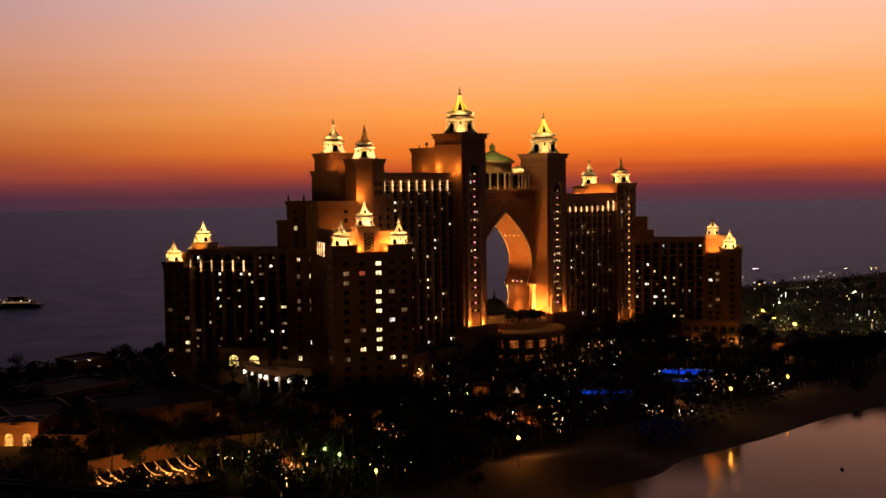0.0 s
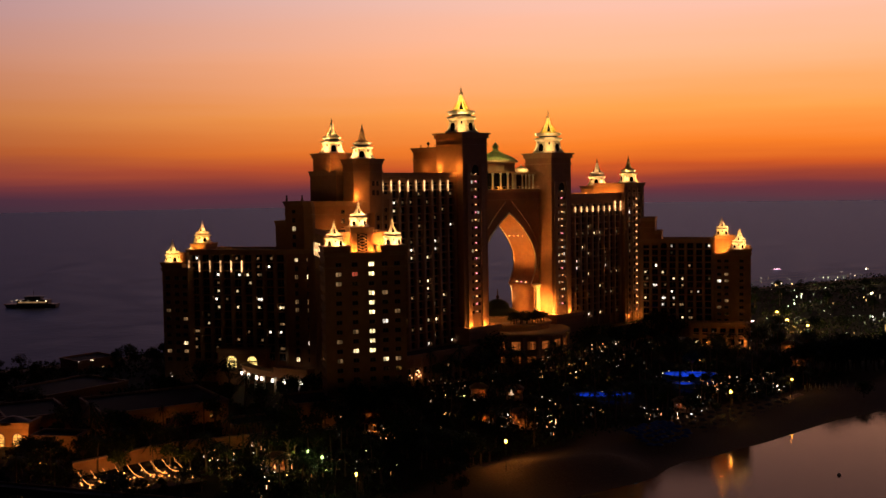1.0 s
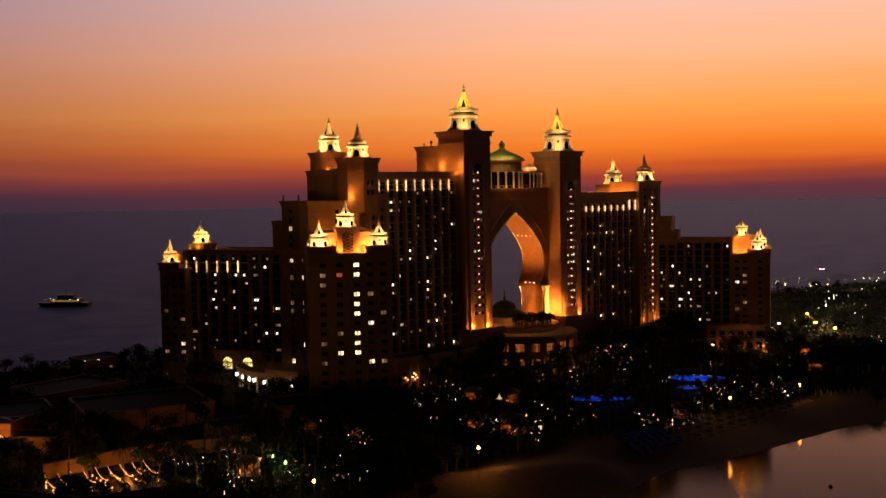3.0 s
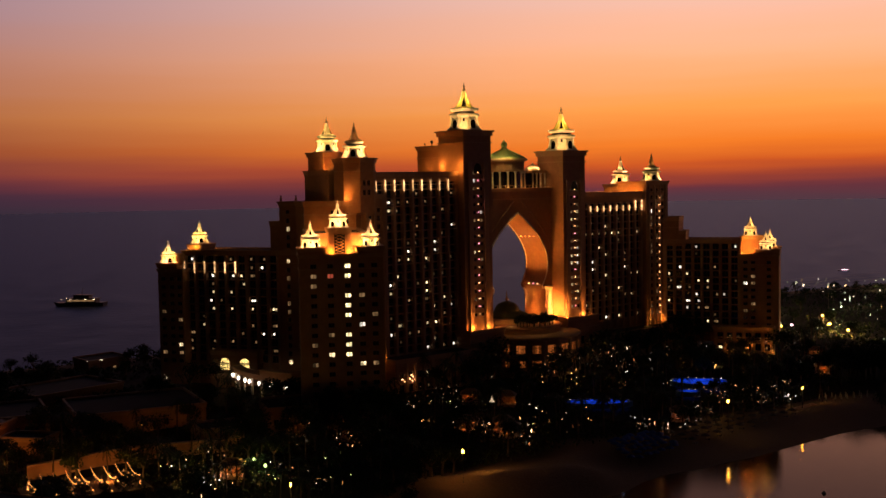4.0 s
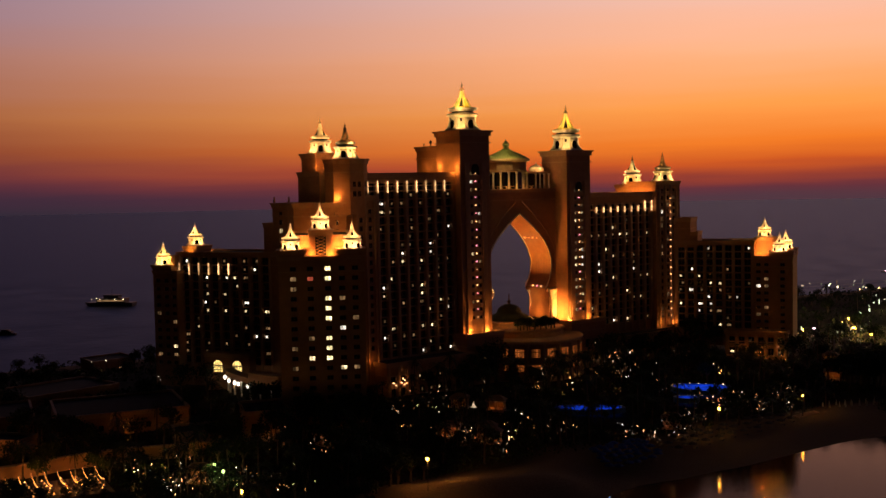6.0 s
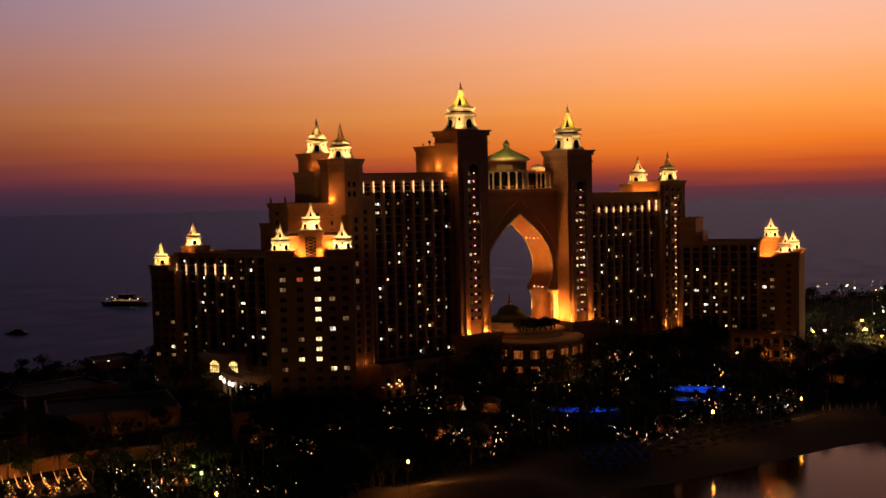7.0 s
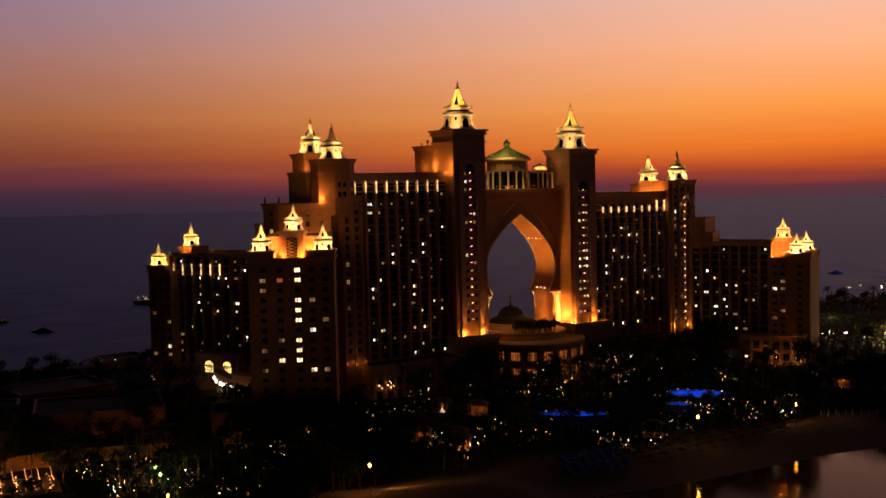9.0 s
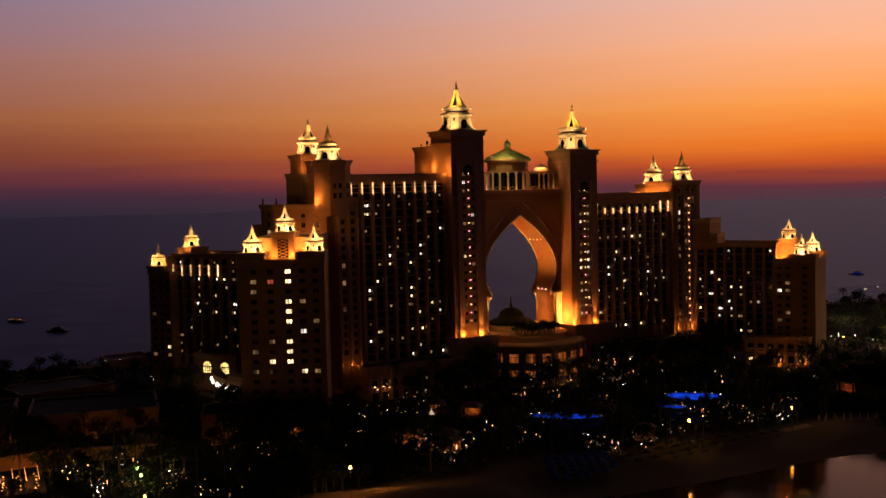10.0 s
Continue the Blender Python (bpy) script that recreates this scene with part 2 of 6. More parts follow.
# gloss tint puts in skylight blue that the dark zenith does not give
WATER = water_material("sea_water", (0.4, 0.48), 0.5, (0.37, 0.42, 0.56), 0.12)
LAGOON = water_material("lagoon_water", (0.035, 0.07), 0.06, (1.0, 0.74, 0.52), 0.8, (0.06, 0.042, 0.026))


def ground_material():
    """Dark planted soil that turns to pale sand where the sheet's own sand layer lies."""
    m = bpy.data.materials.new("island_ground")
    m.use_nodes = True
    nt = m.node_tree
    b = nt.nodes["Principled BSDF"]
    N, L = nt.nodes.new, nt.links.new
    b.inputs["Roughness"].default_value = 0.95
    b.inputs["Specular IOR Level"].default_value = 0.1
    geo = N("ShaderNodeNewGeometry")
    n1, n2 = N("ShaderNodeTexNoise"), N("ShaderNodeTexNoise")
    n1.inputs["Scale"].default_value, n1.inputs["Detail"].default_value = 0.12, 6
    n2.inputs["Scale"].default_value, n2.inputs["Detail"].default_value = 1.6, 6
    L(geo.outputs["Position"], n1.inputs[0])
    L(geo.outputs["Position"], n2.inputs[0])

    def mix(fac, a, c):
        n = N("ShaderNodeMix")
        n.data_type = "RGBA"
        L(fac, n.inputs[0])
        for i, v in ((6, a), (7, c)):
            if isinstance(v, tuple):
                n.inputs[i].default_value = (*v, 1)
            else:
                L(v, n.inputs[i])
        return n.outputs[2]

    soil = mix(n1.outputs[0], (0.014, 0.015, 0.008), (0.045, 0.034, 0.022))
    sand = mix(n2.outputs[0], (0.16, 0.105, 0.065), (0.27, 0.185, 0.115))
    at = N("ShaderNodeAttribute")
    at.attribute_name = "sand"
    L(mix(at.outputs["Fac"], soil, sand), b.inputs["Base Color"])
    bp = N("ShaderNodeBump")
    bp.inputs["Strength"].default_value, bp.inputs["Distance"].default_value = 0.5, 0.4
    L(n2.outputs[0], bp.inputs["Height"])
    L(bp.outputs[0], b.inputs["Normal"])
    return m


GROUND = ground_material()

# ---- mesh tools ----
class Shape:
    """Collects faces for one mesh."""

    def __init__(self):
        self.v, self.f = [], []

    def poly(self, *pts):
        i = len(self.v)
        self.v += [tuple(p) for p in pts]
        self.f.append(tuple(range(i, i + len(pts))))
        return self

    def box(self, x0, x1, y0, y1, z0, z1):
        return self.prism([(x0, y0), (x1, y0), (x1, y1), (x0, y1)], z0, z1)

    def prism(self, pts, z0, z1, top=None):
        """Upright prism over a counter-clockwise outline; top: another outline for the upper end."""
        n, i, up = len(pts), len(self.v), top or pts
        self.v += [(x, y, z0) for x, y in pts] + [(x, y, z1) for x, y in up]
        self.f += [(i + k, i + (k + 1) % n, i + n + (k + 1) % n, i + n + k) for k in range(n)]
        self.f += [tuple(i + n - 1 - k for k in range(n)), tuple(i + n + k for k in range(n))]
        return self

    def ring(self, outer, inner, z0, z1):
        n, i = len(outer), len(self.v)
        self.v += [(*p, z0) for p in outer] + [(*p, z1) for p in outer] + [(*p, z1) for p in inner] + [(*p, z0) for p in inner]
        for k in range(n):
            a, b = i + k, i + (k + 1) % n
            self.f += [(a, b, b + n, a + n), (a + n, b + n, b + 2 * n, a + 2 * n), (a + 2 * n, b + 2 * n, b + 3 * n, a + 3 * n), (a + 3 * n, b + 3 * n, b, a)]
        return self

    def lathe(self, profile, sides=16, centre=(0, 0), turn=0.0, corner=0.0):
        """Turned body; profile: (radius, height) from bottom to top. corner lifts every second edge of the last rings outward."""
        i, n = len(self.v), sides
        for r, z in profile:
            for k in range(n):
                a = turn + 2 * math.pi * k / n
                self.v.append((centre[0] + r * math.cos(a), centre[1] + r * math.sin(a), z))
        for j in range(len(profile) - 1):
            for k in range(n):
                a, b = i + j * n + k, i + j * n + (k + 1) % n
                self.f.append((a, b, b + n, a + n))
        self.f += [tuple(i + n - 1 - k for k in range(n)), tuple(i + (len(profile) - 1) * n + k for k in range(n))]
        return self

    def tube(self, pts, radii, sides=6):
        i = len(self.v)
        for j, p in enumerate(pts):
            p = Vector(p)
            d = (Vector(pts[min(j + 1, len(pts) - 1)]) - Vector(pts[max(j - 1, 0)])).normalized()
            u = d.orthogonal().normalized()
            w = d.cross(u)
            for k in range(sides):
                a = 2 * math.pi * k / sides
                self.v.append(tuple(p + radii[j] * (u * math.cos(a) + w * math.sin(a))))
        for j in range(len(pts) - 1):
            for k in range(sides):
                a, b = i + j * sides + k, i + j * sides + (k + 1) % sides
                self.f.append((a, b, b + sides, a + sides))
        self.f += [tuple(i + sides - 1 - k for k in range(sides)), tuple(i + (len(pts) - 1) * sides + k for k in range(sides))]
        return self

    def mesh(self, name, mat, smooth=False):
        me = bpy.data.meshes.new(name)
        me.from_pydata(self.v, [], self.f)
        me.materials.append(mat)
        if smooth:
            me.polygons.foreach_set("use_smooth", [True] * len(me.polygons))
        me.update()
        return me


BASES = {}


def thing(name, base=(0, 0, 0), label="", category="", group="", kind=""):
    ob = new(name)
    ob.empty_display_size = 0.5
    ob.location = base
    BASES[ob.name] = Vector(base)
    return tagged(ob, label, category, group, kind)


def part(name, shape, mat, parent, label="", at=None, smooth=False):
    """Links one mesh under a thing (in world places) or, with at, at a pose of its own."""
    data = shape.mesh(name, mat, smooth) if isinstance(shape, Shape) else shape
    ob = new(name, data)
    ob.parent = parent
    base = BASES.get(parent.name)
    if base is not None:
        ob.matrix_parent_inverse = Matrix.Translation(-base)
    if at is not None:
        ob.matrix_basis = at
    if label:
        ob["label"] = label
    return ob


def solid(name, shape, mat, label="", category="", group="", kind="", smooth=False):
    return tagged(new(name, shape.mesh(name, mat, smooth)), label, category, group, kind)


def grown(pts, d):
    """A convex counter-clockwise outline pushed outward by d."""
    n, out = len(pts), []
    for i in range(n):
        p, a, b = Vector(pts[i]), Vector(pts[i - 1]), Vector(pts[(i + 1) % n])
        e1, e2 = (p - a).normalized(), (b - p).normalized()
        n1, n2 = Vector((e1.y, -e1.x)), Vector((e2.y, -e2.x))
        m = n1 + n2
        out.append(tuple(p + m * (d / max(0.2, 1 + n1.dot(n2)))))
    return out


def rows(top, bottom, step=3.2):
    """Sill heights from the top floor down."""
    out, z = [], top
    while z > bottom:
        out.append(z)
        z -= step
    return out


WINDOW_MESH = {}


def window_meshes(w, h):
    key = (round(w, 2), round(h, 2))
    if key not in WINDOW_MESH:
        f = Shape()
        t = 0.12
        f.box(-w / 2, -w / 2 + t, -0.1, 0.06, 0, h).box(w / 2 - t, w / 2, -0.1, 0.06, 0, h)
        f.box(-w / 2 + t, w / 2 - t, -0.1, 0.06, 0, t).box(-w / 2 + t, w / 2 - t, -0.1, 0.06, h - t, h)
        f.box(-0.06, 0.06, -0.08, 0.05, t, h - t)
        wide = w > 2.2
        za, zb = (0.85, min(h - t, 1.85)) if wide else (t, h - t)
        inset = 0.42 if wide else 0.0
        dy = (0.0, 0.04) if wide else (0.07, 0.11)
        half = [Shape().box(-w / 2 + t + inset, -0.06, *dy, za, zb), Shape().box(0.06, w / 2 - t - inset, *dy, za, zb)]
        rail = Shape()
        rail.box(-w / 2, w / 2, -0.04, 0.04, 0.95, 1.05).box(-w / 2, w / 2, -0.03, 0.03, 0.1, 0.18)
        k = -w / 2 + 0.3
        while k < w / 2 - 0.1:
            rail.box(k - 0.03, k + 0.03, -0.03, 0.03, 0.18, 0.95)
            k += 0.42
        full = Shape().box(-w / 2 + t, -0.06, 0.07, 0.11, t, h - t).box(0.06, w / 2 - t, 0.07, 0.11, t, h - t).mesh("pane", DARKGLASS)
        WINDOW_MESH[key] = (f.mesh("window", FRAME), {"both": full} | {m.name: [x.mesh("pane", m) for x in half] for m in (DARKGLASS, LIT_A, LIT_B, LIT_C, LIT_D, LIT_E)}, rail.mesh("balcony_railing", METAL))
    return WINDOW_MESH[key]


RNG = random.Random(7)


def continue_rail(parent, railing, m, depth, rail):
    if rail and depth > 0.6:
        part("balcony_railing", railing, METAL, parent, at=m @ Matrix.Translation((0, -depth + 0.1, 0)))


def facade(parent, a, b, z0, z1, cols=(), sills=(), w=1.5, h=1.9, depth=0.35, lit=0.2, fixed=None, rail=False, dark=()):
    """One wall from a to b, outside on its right, with real openings and a window in each."""
    a, b = Vector(a), Vector(b)
    length = (b - a).length
    ex = (b - a).normalized()
    inw = Vector((-ex.y, ex.x))
    s = Shape()

    def p(u, z, d=0.0):
        q = a + ex * u + inw * d
        return (q.x, q.y, z)

    cols = sorted(u for u in cols if w / 2 + 0.1 < u < length - w / 2 - 0.1)
    sills = sorted(z for z in sills if z0 + 0.1 < z < z1 - h - 0.1)
    cx = [0.0] + [v for u in cols for v in (u - w / 2, u + w / 2)] + [length]
    cz = [z0] + [v for z in sills for v in (z, z + h)] + [z1]
    frame_mesh, panes, railing = window_meshes(w, h)
    for i in range(len(cx) - 1):
        for j in range(len(cz) - 1):
            u0, u1, v0, v1 = cx[i], cx[i + 1], cz[j], cz[j + 1]
            if u1 - u0 < 1e-4 or v1 - v0 < 1e-4:
                continue
            if not (i % 2 and j % 2):
                s.poly(p(u0, v0), p(u1, v0), p(u1, v1), p(u0, v1))
                continue
            s.poly(p(u0, v0), p(u0, v0, depth), p(u0, v1, depth), p(u0, v1))
            s.poly(p(u1, v0), p(u1, v1), p(u1, v1, depth), p(u1, v0, depth))
            s.poly(p(u0, v0), p(u1, v0), p(u1, v0, depth), p(u0, v0, depth))
            s.poly(p(u0, v1), p(u0, v1, depth), p(u1, v1, depth), p(u1, v1))
            col, row = i // 2, len(sills) - 1 - j // 2
            q = a + ex * (u0 + u1) / 2 + inw * depth
            m = Matrix(((ex.x, inw.x, 0, q.x), (ex.y, inw.y, 0, q.y), (0, 0, 1, v0), (0, 0, 0, 1)))
            win = part("window", frame_mesh, FRAME, parent, at=m)
            state = DARKGLASS
            if fixed is not None and (col, row) in fixed:
                state = fixed[(col, row)]
            elif row in dark:
                pass
            elif RNG.random() < lit:
                state = RNG.choice((LIT_A, LIT_A, LIT_B, LIT_C, LIT_C))
            elif RNG.random() < lit * 0.5:
                state = LIT_C
            # wide balcony windows show a lit room through one leaf, narrow ones through both
            both = w < 2.2 or RNG.random() < 0.15
            one = RNG.randrange(2)
            if state is DARKGLASS:
                new("pane", panes["both"]).parent = win
                continue_rail(parent, railing, m, depth, rail)
                continue
            if w > 2.2:
                new("pane", panes["both"]).parent = win
            for side in (0, 1):
                leaf = state if both or side == one else DARKGLASS
                if w > 2.2 and leaf is DARKGLASS:
                    continue
                pane = new("pane", panes[leaf.name][side])
                pane.parent = win
                if leaf is not DARKGLASS:
                    pane["label"] = "window pane lit from the room behind"
            continue_rail(parent, railing, m, depth, rail)
    part("wall", s, PLASTER, parent)


def block(parent, pts, z0, z1, specs=None, cornice=0.7, band=1.1, roof=True, piers=None, plinth=0.0):
    """A storeyed block on a convex outline; specs[i] dresses the edge from point i to the next."""
    n = len(pts)
    specs = list(specs or [None] * n)
    area = sum(pts[i][0] * pts[(i + 1) % n][1] - pts[(i + 1) % n][0] * pts[i][1] for i in range(n))
    if area < 0:
        old = specs
        pts = pts[::-1]
        specs = [old[(n - 2 - k) % n] for k in range(n)]
        for k in range(n):
            if specs[k]:
                length = (Vector(pts[k]) - Vector(pts[(k + 1) % n])).length
                sp = dict(specs[k])
                sp["cols"] = [length - u for u in sp.get("cols", ())]
                if sp.get("fixed"):
                    c = len(sp["cols"])
                    sp["fixed"] = {(c - 1 - i, j): v for (i, j), v in sp["fixed"].items()}
                if sp.get("piers"):
                    sp["piers"] = [length - u for u in sp["piers"]]
                specs[k] = sp
    for i in range(n):
        a, b = pts[i], pts[(i + 1) % n]
        sp = dict(specs[i] or {})
        pier = sp.pop("piers", ())
        size = sp.pop("pier_size", (0.9, 0.45))
        pz = sp.pop("pier_z", (z0, z1 - band))
        facade(parent, a, b, z0, z1, **sp)
        ex = (Vector(b) - Vector(a)).normalized()
        nrm = Vector((ex.y, -ex.x))
        for u in pier:
            q = Vector(a) + ex * u
            hw = ex * size[0] / 2
            o = nrm * size[1]
            s = Shape().prism([tuple(q - hw + o * 1.0), tuple(q + hw + o), tuple(q + hw - nrm * 0.05), tuple(q - hw - nrm * 0.05)], pz[0], pz[1])
            part("pilaster", s, TRIM, parent)
    if roof:
        s = Shape()
        s.prism(grown(pts, -0.02), z1 - 0.3, z1)
        part("roof", s, ROOFING, parent)
    if cornice:
        s = Shape()
        s.ring(grown(pts, cornice * 0.5), grown(pts, -0.35), z1 - band, z1 + 0.1)
        s.ring(grown(pts, cornice), grown(pts, -0.4), z1 + 0.1, z1 + 0.75)
        part("cornice", s, TRIM, parent)
        if z1 - z0 > 12:
            part("string_course", Shape().ring(grown(pts, cornice * 0.4), grown(pts, -0.05), z1 - 4.4, z1 - 4.0), TRIM, parent)


def square(cx, cy, sx, sy=None):
    sy = sy or sx
    return [(cx - sx / 2, cy - sy / 2), (cx + sx / 2, cy - sy / 2), (cx + sx / 2, cy + sy / 2), (cx - sx / 2, cy + sy / 2)]


def ngon(cx, cy, r, n=8, turn=0.0):
    return [(cx + r * math.cos(turn + 2 * math.pi * k / n), cy + r * math.sin(turn + 2 * math.pi * k / n)) for k in range(n)]


def even(length, count, margin=0.0):
    step = (length - 2 * margin) / count
    return [margin + step * (i + 0.5) for i in range(count)]


def edges(length, count, margin=0.0):
    step = (length - 2 * margin) / count
    return [margin + step * i for i in range(count + 1)]

# ---- land and sea ----
COAST = [(-460, -130), (-320, -150), (-240, -158), (-190, -151), (-150, -141.5), (-134, -138.8), (-111, -138.1), (-88, -139.6), (-72, -142), (-58, -144.5), (-28, -147.5), (10, -148.8), (37, -155), (150, -178), (400, -225), (700, -270), (900, -240), (860, -60), (754, 50), (600, 88), (440, 122), (300, 152), (120, 176), (-60, 190), (-140, 200), (-260, 214), (-460, 235)]


def inland(x, y):
    """Metres inland from the coast (negative in the water), for arrays."""
    x, y = np.asarray(x, float), np.asarray(y, float)
    best = np.full(x.shape, 1e9)
    inside = np.zeros(x.shape, bool)
    for (ax, ay), (bx, by) in zip(COAST, COAST[1:] + COAST[:1]):
        dx, dy = bx - ax, by - ay
        t = np.clip(((x - ax) * dx + (y - ay) * dy) / (dx * dx + dy * dy), 0, 1)
        best = np.minimum(best, np.hypot(x - ax - t * dx, y - ay - t * dy))
        cross = ((ay > y) != (by > y)) & (x < dx * (y - ay) / ((by - ay) or 1e-9) + ax)
        inside ^= cross
    return np.where(inside, best, -best)


def height(x, y):
    d = inland(x, y)
    x, y = np.asarray(x, float), np.asarray(y, float)
    up = np.clip(d / 26, -1, 1)
    h = np.where(d < 0, 2.5 * up, 3.2 * up * up * (3 - 2 * up))
    h = h + 3.0 * np.clip((d - 36) / 50, 0, 1) + 5.0 * np.exp(-(((x + 110) / 50) ** 2) - (((y - 12) / 45) ** 2))
    # sand ridge behind the near beach
    ex, ey = 42 / 44.6, -15 / 44.6
    t = np.clip((x + 145) * ex + (y + 114) * ey, 0, 46)
    h = h + 3.9 * np.exp(-(((x + 145 - t * ex) ** 2 + (y + 114 - t * ey) ** 2) / 80.0))
    h = h - 2.8 * np.exp(-(((x - 208) / 55) ** 2) - (((y + 22) / 40) ** 2))
    return h + np.where(d > 4, 0.25 * np.sin(x * 0.21 + 1.3 * np.sin(y * 0.13)) * np.cos(y * 0.19), 0)


def lie(x, y):
    return float(height(np.array([x]), np.array([y]))[0])


def make_ground():
    xs = np.concatenate([np.arange(-470, -260, 10), np.arange(-260, 160, 4), np.arange(160, 920, 12)])
    ys = np.concatenate([np.arange(-300, -170, 8), np.arange(-170, -60, 3), np.arange(-60, 260, 7)])
    gx, gy = np.meshgrid(xs, ys)
    gz = height(gx, gy)
    me = bpy.data.meshes.new("ground")
    nx, ny = len(xs), len(ys)
    verts = np.stack([gx.ravel(), gy.ravel(), gz.ravel()], 1)
    faces = [(j * nx + i, j * nx + i + 1, (j + 1) * nx + i + 1, (j + 1) * nx + i) for j in range(ny - 1) for i in range(nx - 1)]
    me.from_pydata(verts.tolist(), [], faces)
    d = inland(gx, gy).ravel() + 4 * np.sin(gx.ravel() * 0.11) + 3 * np.sin(gy.ravel() * 0.17 + gx.ravel() * 0.05)
    at = me.attributes.new("sand", "FLOAT", "POINT")
    at.data.foreach_set("value", np.clip((38 - d) / 7, 0, 1).astype(np.float32))
    me.materials.append(GROUND)
    me.polygons.foreach_set("use_smooth", [True] * len(me.polygons))
    me.update()
    tagged(new("ground", me), "dark planted resort ground running down to a pale sand beach", "ground", kind="structure")


make_ground()
s = Shape()
R0 = 4900
s.poly(*[(R0 * math.cos(2 * math.pi * k / 96) - 320, R0 * math.sin(2 * math.pi * k / 96) - 340, 0) for k in range(96)])
solid("sea", s, WATER, "dark choppy sea under the dusk sky", "water", kind="structure")
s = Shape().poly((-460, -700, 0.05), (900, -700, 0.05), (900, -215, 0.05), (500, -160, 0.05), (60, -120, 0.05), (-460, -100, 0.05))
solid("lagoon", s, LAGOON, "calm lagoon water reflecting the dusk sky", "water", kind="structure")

# ---- hotel ----
TALL = "hotel blocks"


class Wing:
    """Places along (s) and across (w) a wing that leaves the core at 60 degrees."""

    def __init__(self, jx, jy, dx, dy, nx, ny):
        self.j, self.d, self.n = Vector((jx, jy)), Vector((dx, dy)), Vector((nx, ny))

    def at(self, s, w):
        return tuple(self.j + self.d * s + self.n * w)

    def rect(self, s0, s1, w0, w1):
        return [self.at(s0, w0), self.at(s1, w0), self.at(s1, w1), self.at(s0, w1)]


WA = Wing(-90.5, 10, -0.514, 0.857, -0.857, -0.514)
WG = Wing(-90.5, 10, -0.514, -0.857, -0.857, 0.514)
WF = Wing(89, 10, 0.514, -0.857, 0.857, 0.514)
WH = Wing(89, 10, 0.514, 0.857, 0.857, -0.514)


def wing(W, label, main, end, box, step, low_side, high_side, end_face, lit, z0=10.0, fixed=None, rail=True, notch=False, half=5.0, attic=False, far=67.0, setback=False):
    """Long wing, stepped at the core, with a broad end block and a small roof tower."""
    mid = W.at(38, 0)
    th = thing("hotel_wing", (*mid, z0), label, "hotel wing", TALL)
    bays = dict(w=2.9, h=2.8, depth=0.9, rail=rail, lit=lit)
    L, n = (35.6, 8) if notch else (42.0, 9)
    side = dict(cols=even(L, n, 0.8), sills=rows(main - 4.2, z0 + 7), piers=edges(L, n, 0.8), **bays)
    block(th, W.rect(16, 16 + L, -9.5, 9.5), z0, main, [side if low_side else None, None, side if high_side else None, None])
    # step beside the core
    st = dict(cols=even(12, 2, 1.0), sills=rows(step - 4.5, z0 + 7), w=1.5, h=1.9, lit=lit)
    if setback:
        low = dict(st, sills=rows(main - 4.5, z0 + 7))
        block(th, W.rect(4, 15.98, -9.5, 9.5), z0, main, [None, None, low, None])
        block(th, W.rect(19.62, 23.8, -9.4, 1.6), main - 0.5, main + 10.8, None, cornice=0.4)
        block(th, W.rect(4.1, 19.6, -9.4, 1.8), main - 0.5, step, [None, None, dict(st, sills=rows(step - 4.5, main + 1)), None])
    else:
        block(th, W.rect(4, 16, -9.5, 9.5), z0, step, [st if low_side else None, st, st if high_side else None, None])
    # end block
    ws, hs = 2.0, 1.5
    sl = rows(end - 6.2, z0 + 6)
    front = dict(cols=[2.9, 7.1, 11.6, 17.2, 22.6, 26.9], sills=sl, w=ws, h=hs, lit=0.05, fixed=fixed) if end_face else None
    flank = dict(cols=[2.2, 5.6, 12.6] if notch else [2.2, 6.0, 9.4], sills=sl, w=ws, h=hs, lit=lit * 0.6)
    block(th, W.rect(51.7 if notch else 56, far, -13.6, 13.6), z0, end - 2.2, [flank if low_side else None, front, flank if high_side else None, None], cornice=0.5, band=0.6)
    for wa_, wb_ in ((-13.7, -5.4), (5.4, 13.7)):
        block(th, W.rect(58.5, far + 0.1, wa_, wb_), end - 2.2, end, None, cornice=0.6, band=0.9)
    # raised wall and roof tower behind the corner cupolas
    if not notch:
        part("parapet_wall", Shape().prism(ccw(W.rect(57.2, 58.4, -12.6, 12.6)), end, end + (3.7 if half < 5 else 4.6)), PLASTER, th, "floodlit parapet wall")
    block(th, W.rect(52.3, 58.35, -half, half) if attic else W.rect(51.5, 61.5, -half, half), end - 2.2, box - 0.75, None, cornice=0.5, band=0.8)
    if attic:
        part("attic_wall", Shape().prism(ccw(W.rect(58.42, 61.8, 5.02, 9.3)), end - 2.1, end + 4.2), PLASTER, th, "floodlit attic wall")
    if attic:
        return th
    part("grille_panel", Shape().prism(ccw(W.rect(61.5, 61.7, -1.7, 1.7)), end - 1.6, box - 2.0), SHADOWED, th, "dark panel behind a carved lattice")
    zb, zt = end - 1.6, box - 2.0
    for k in range(6):
        for sg in (1, -1):
            z_a, z_b = zb + (zt - zb) * k / 6, zb + (zt - zb) * (k + 1) / 6
            p, q = W.at(61.85, -1.5 * sg), W.at(61.85, 1.5 * sg)
            part("lattice_bar", Shape().tube([(*p, z_a), (*q, z_b)], [0.1, 0.1], 5), TRIM, th)
    return th


def ccw(pts):
    n = len(pts)
    a = sum(pts[i][0] * pts[(i + 1) % n][1] - pts[(i + 1) % n][0] * pts[i][1] for i in range(n))
    return pts if a > 0 else pts[::-1]


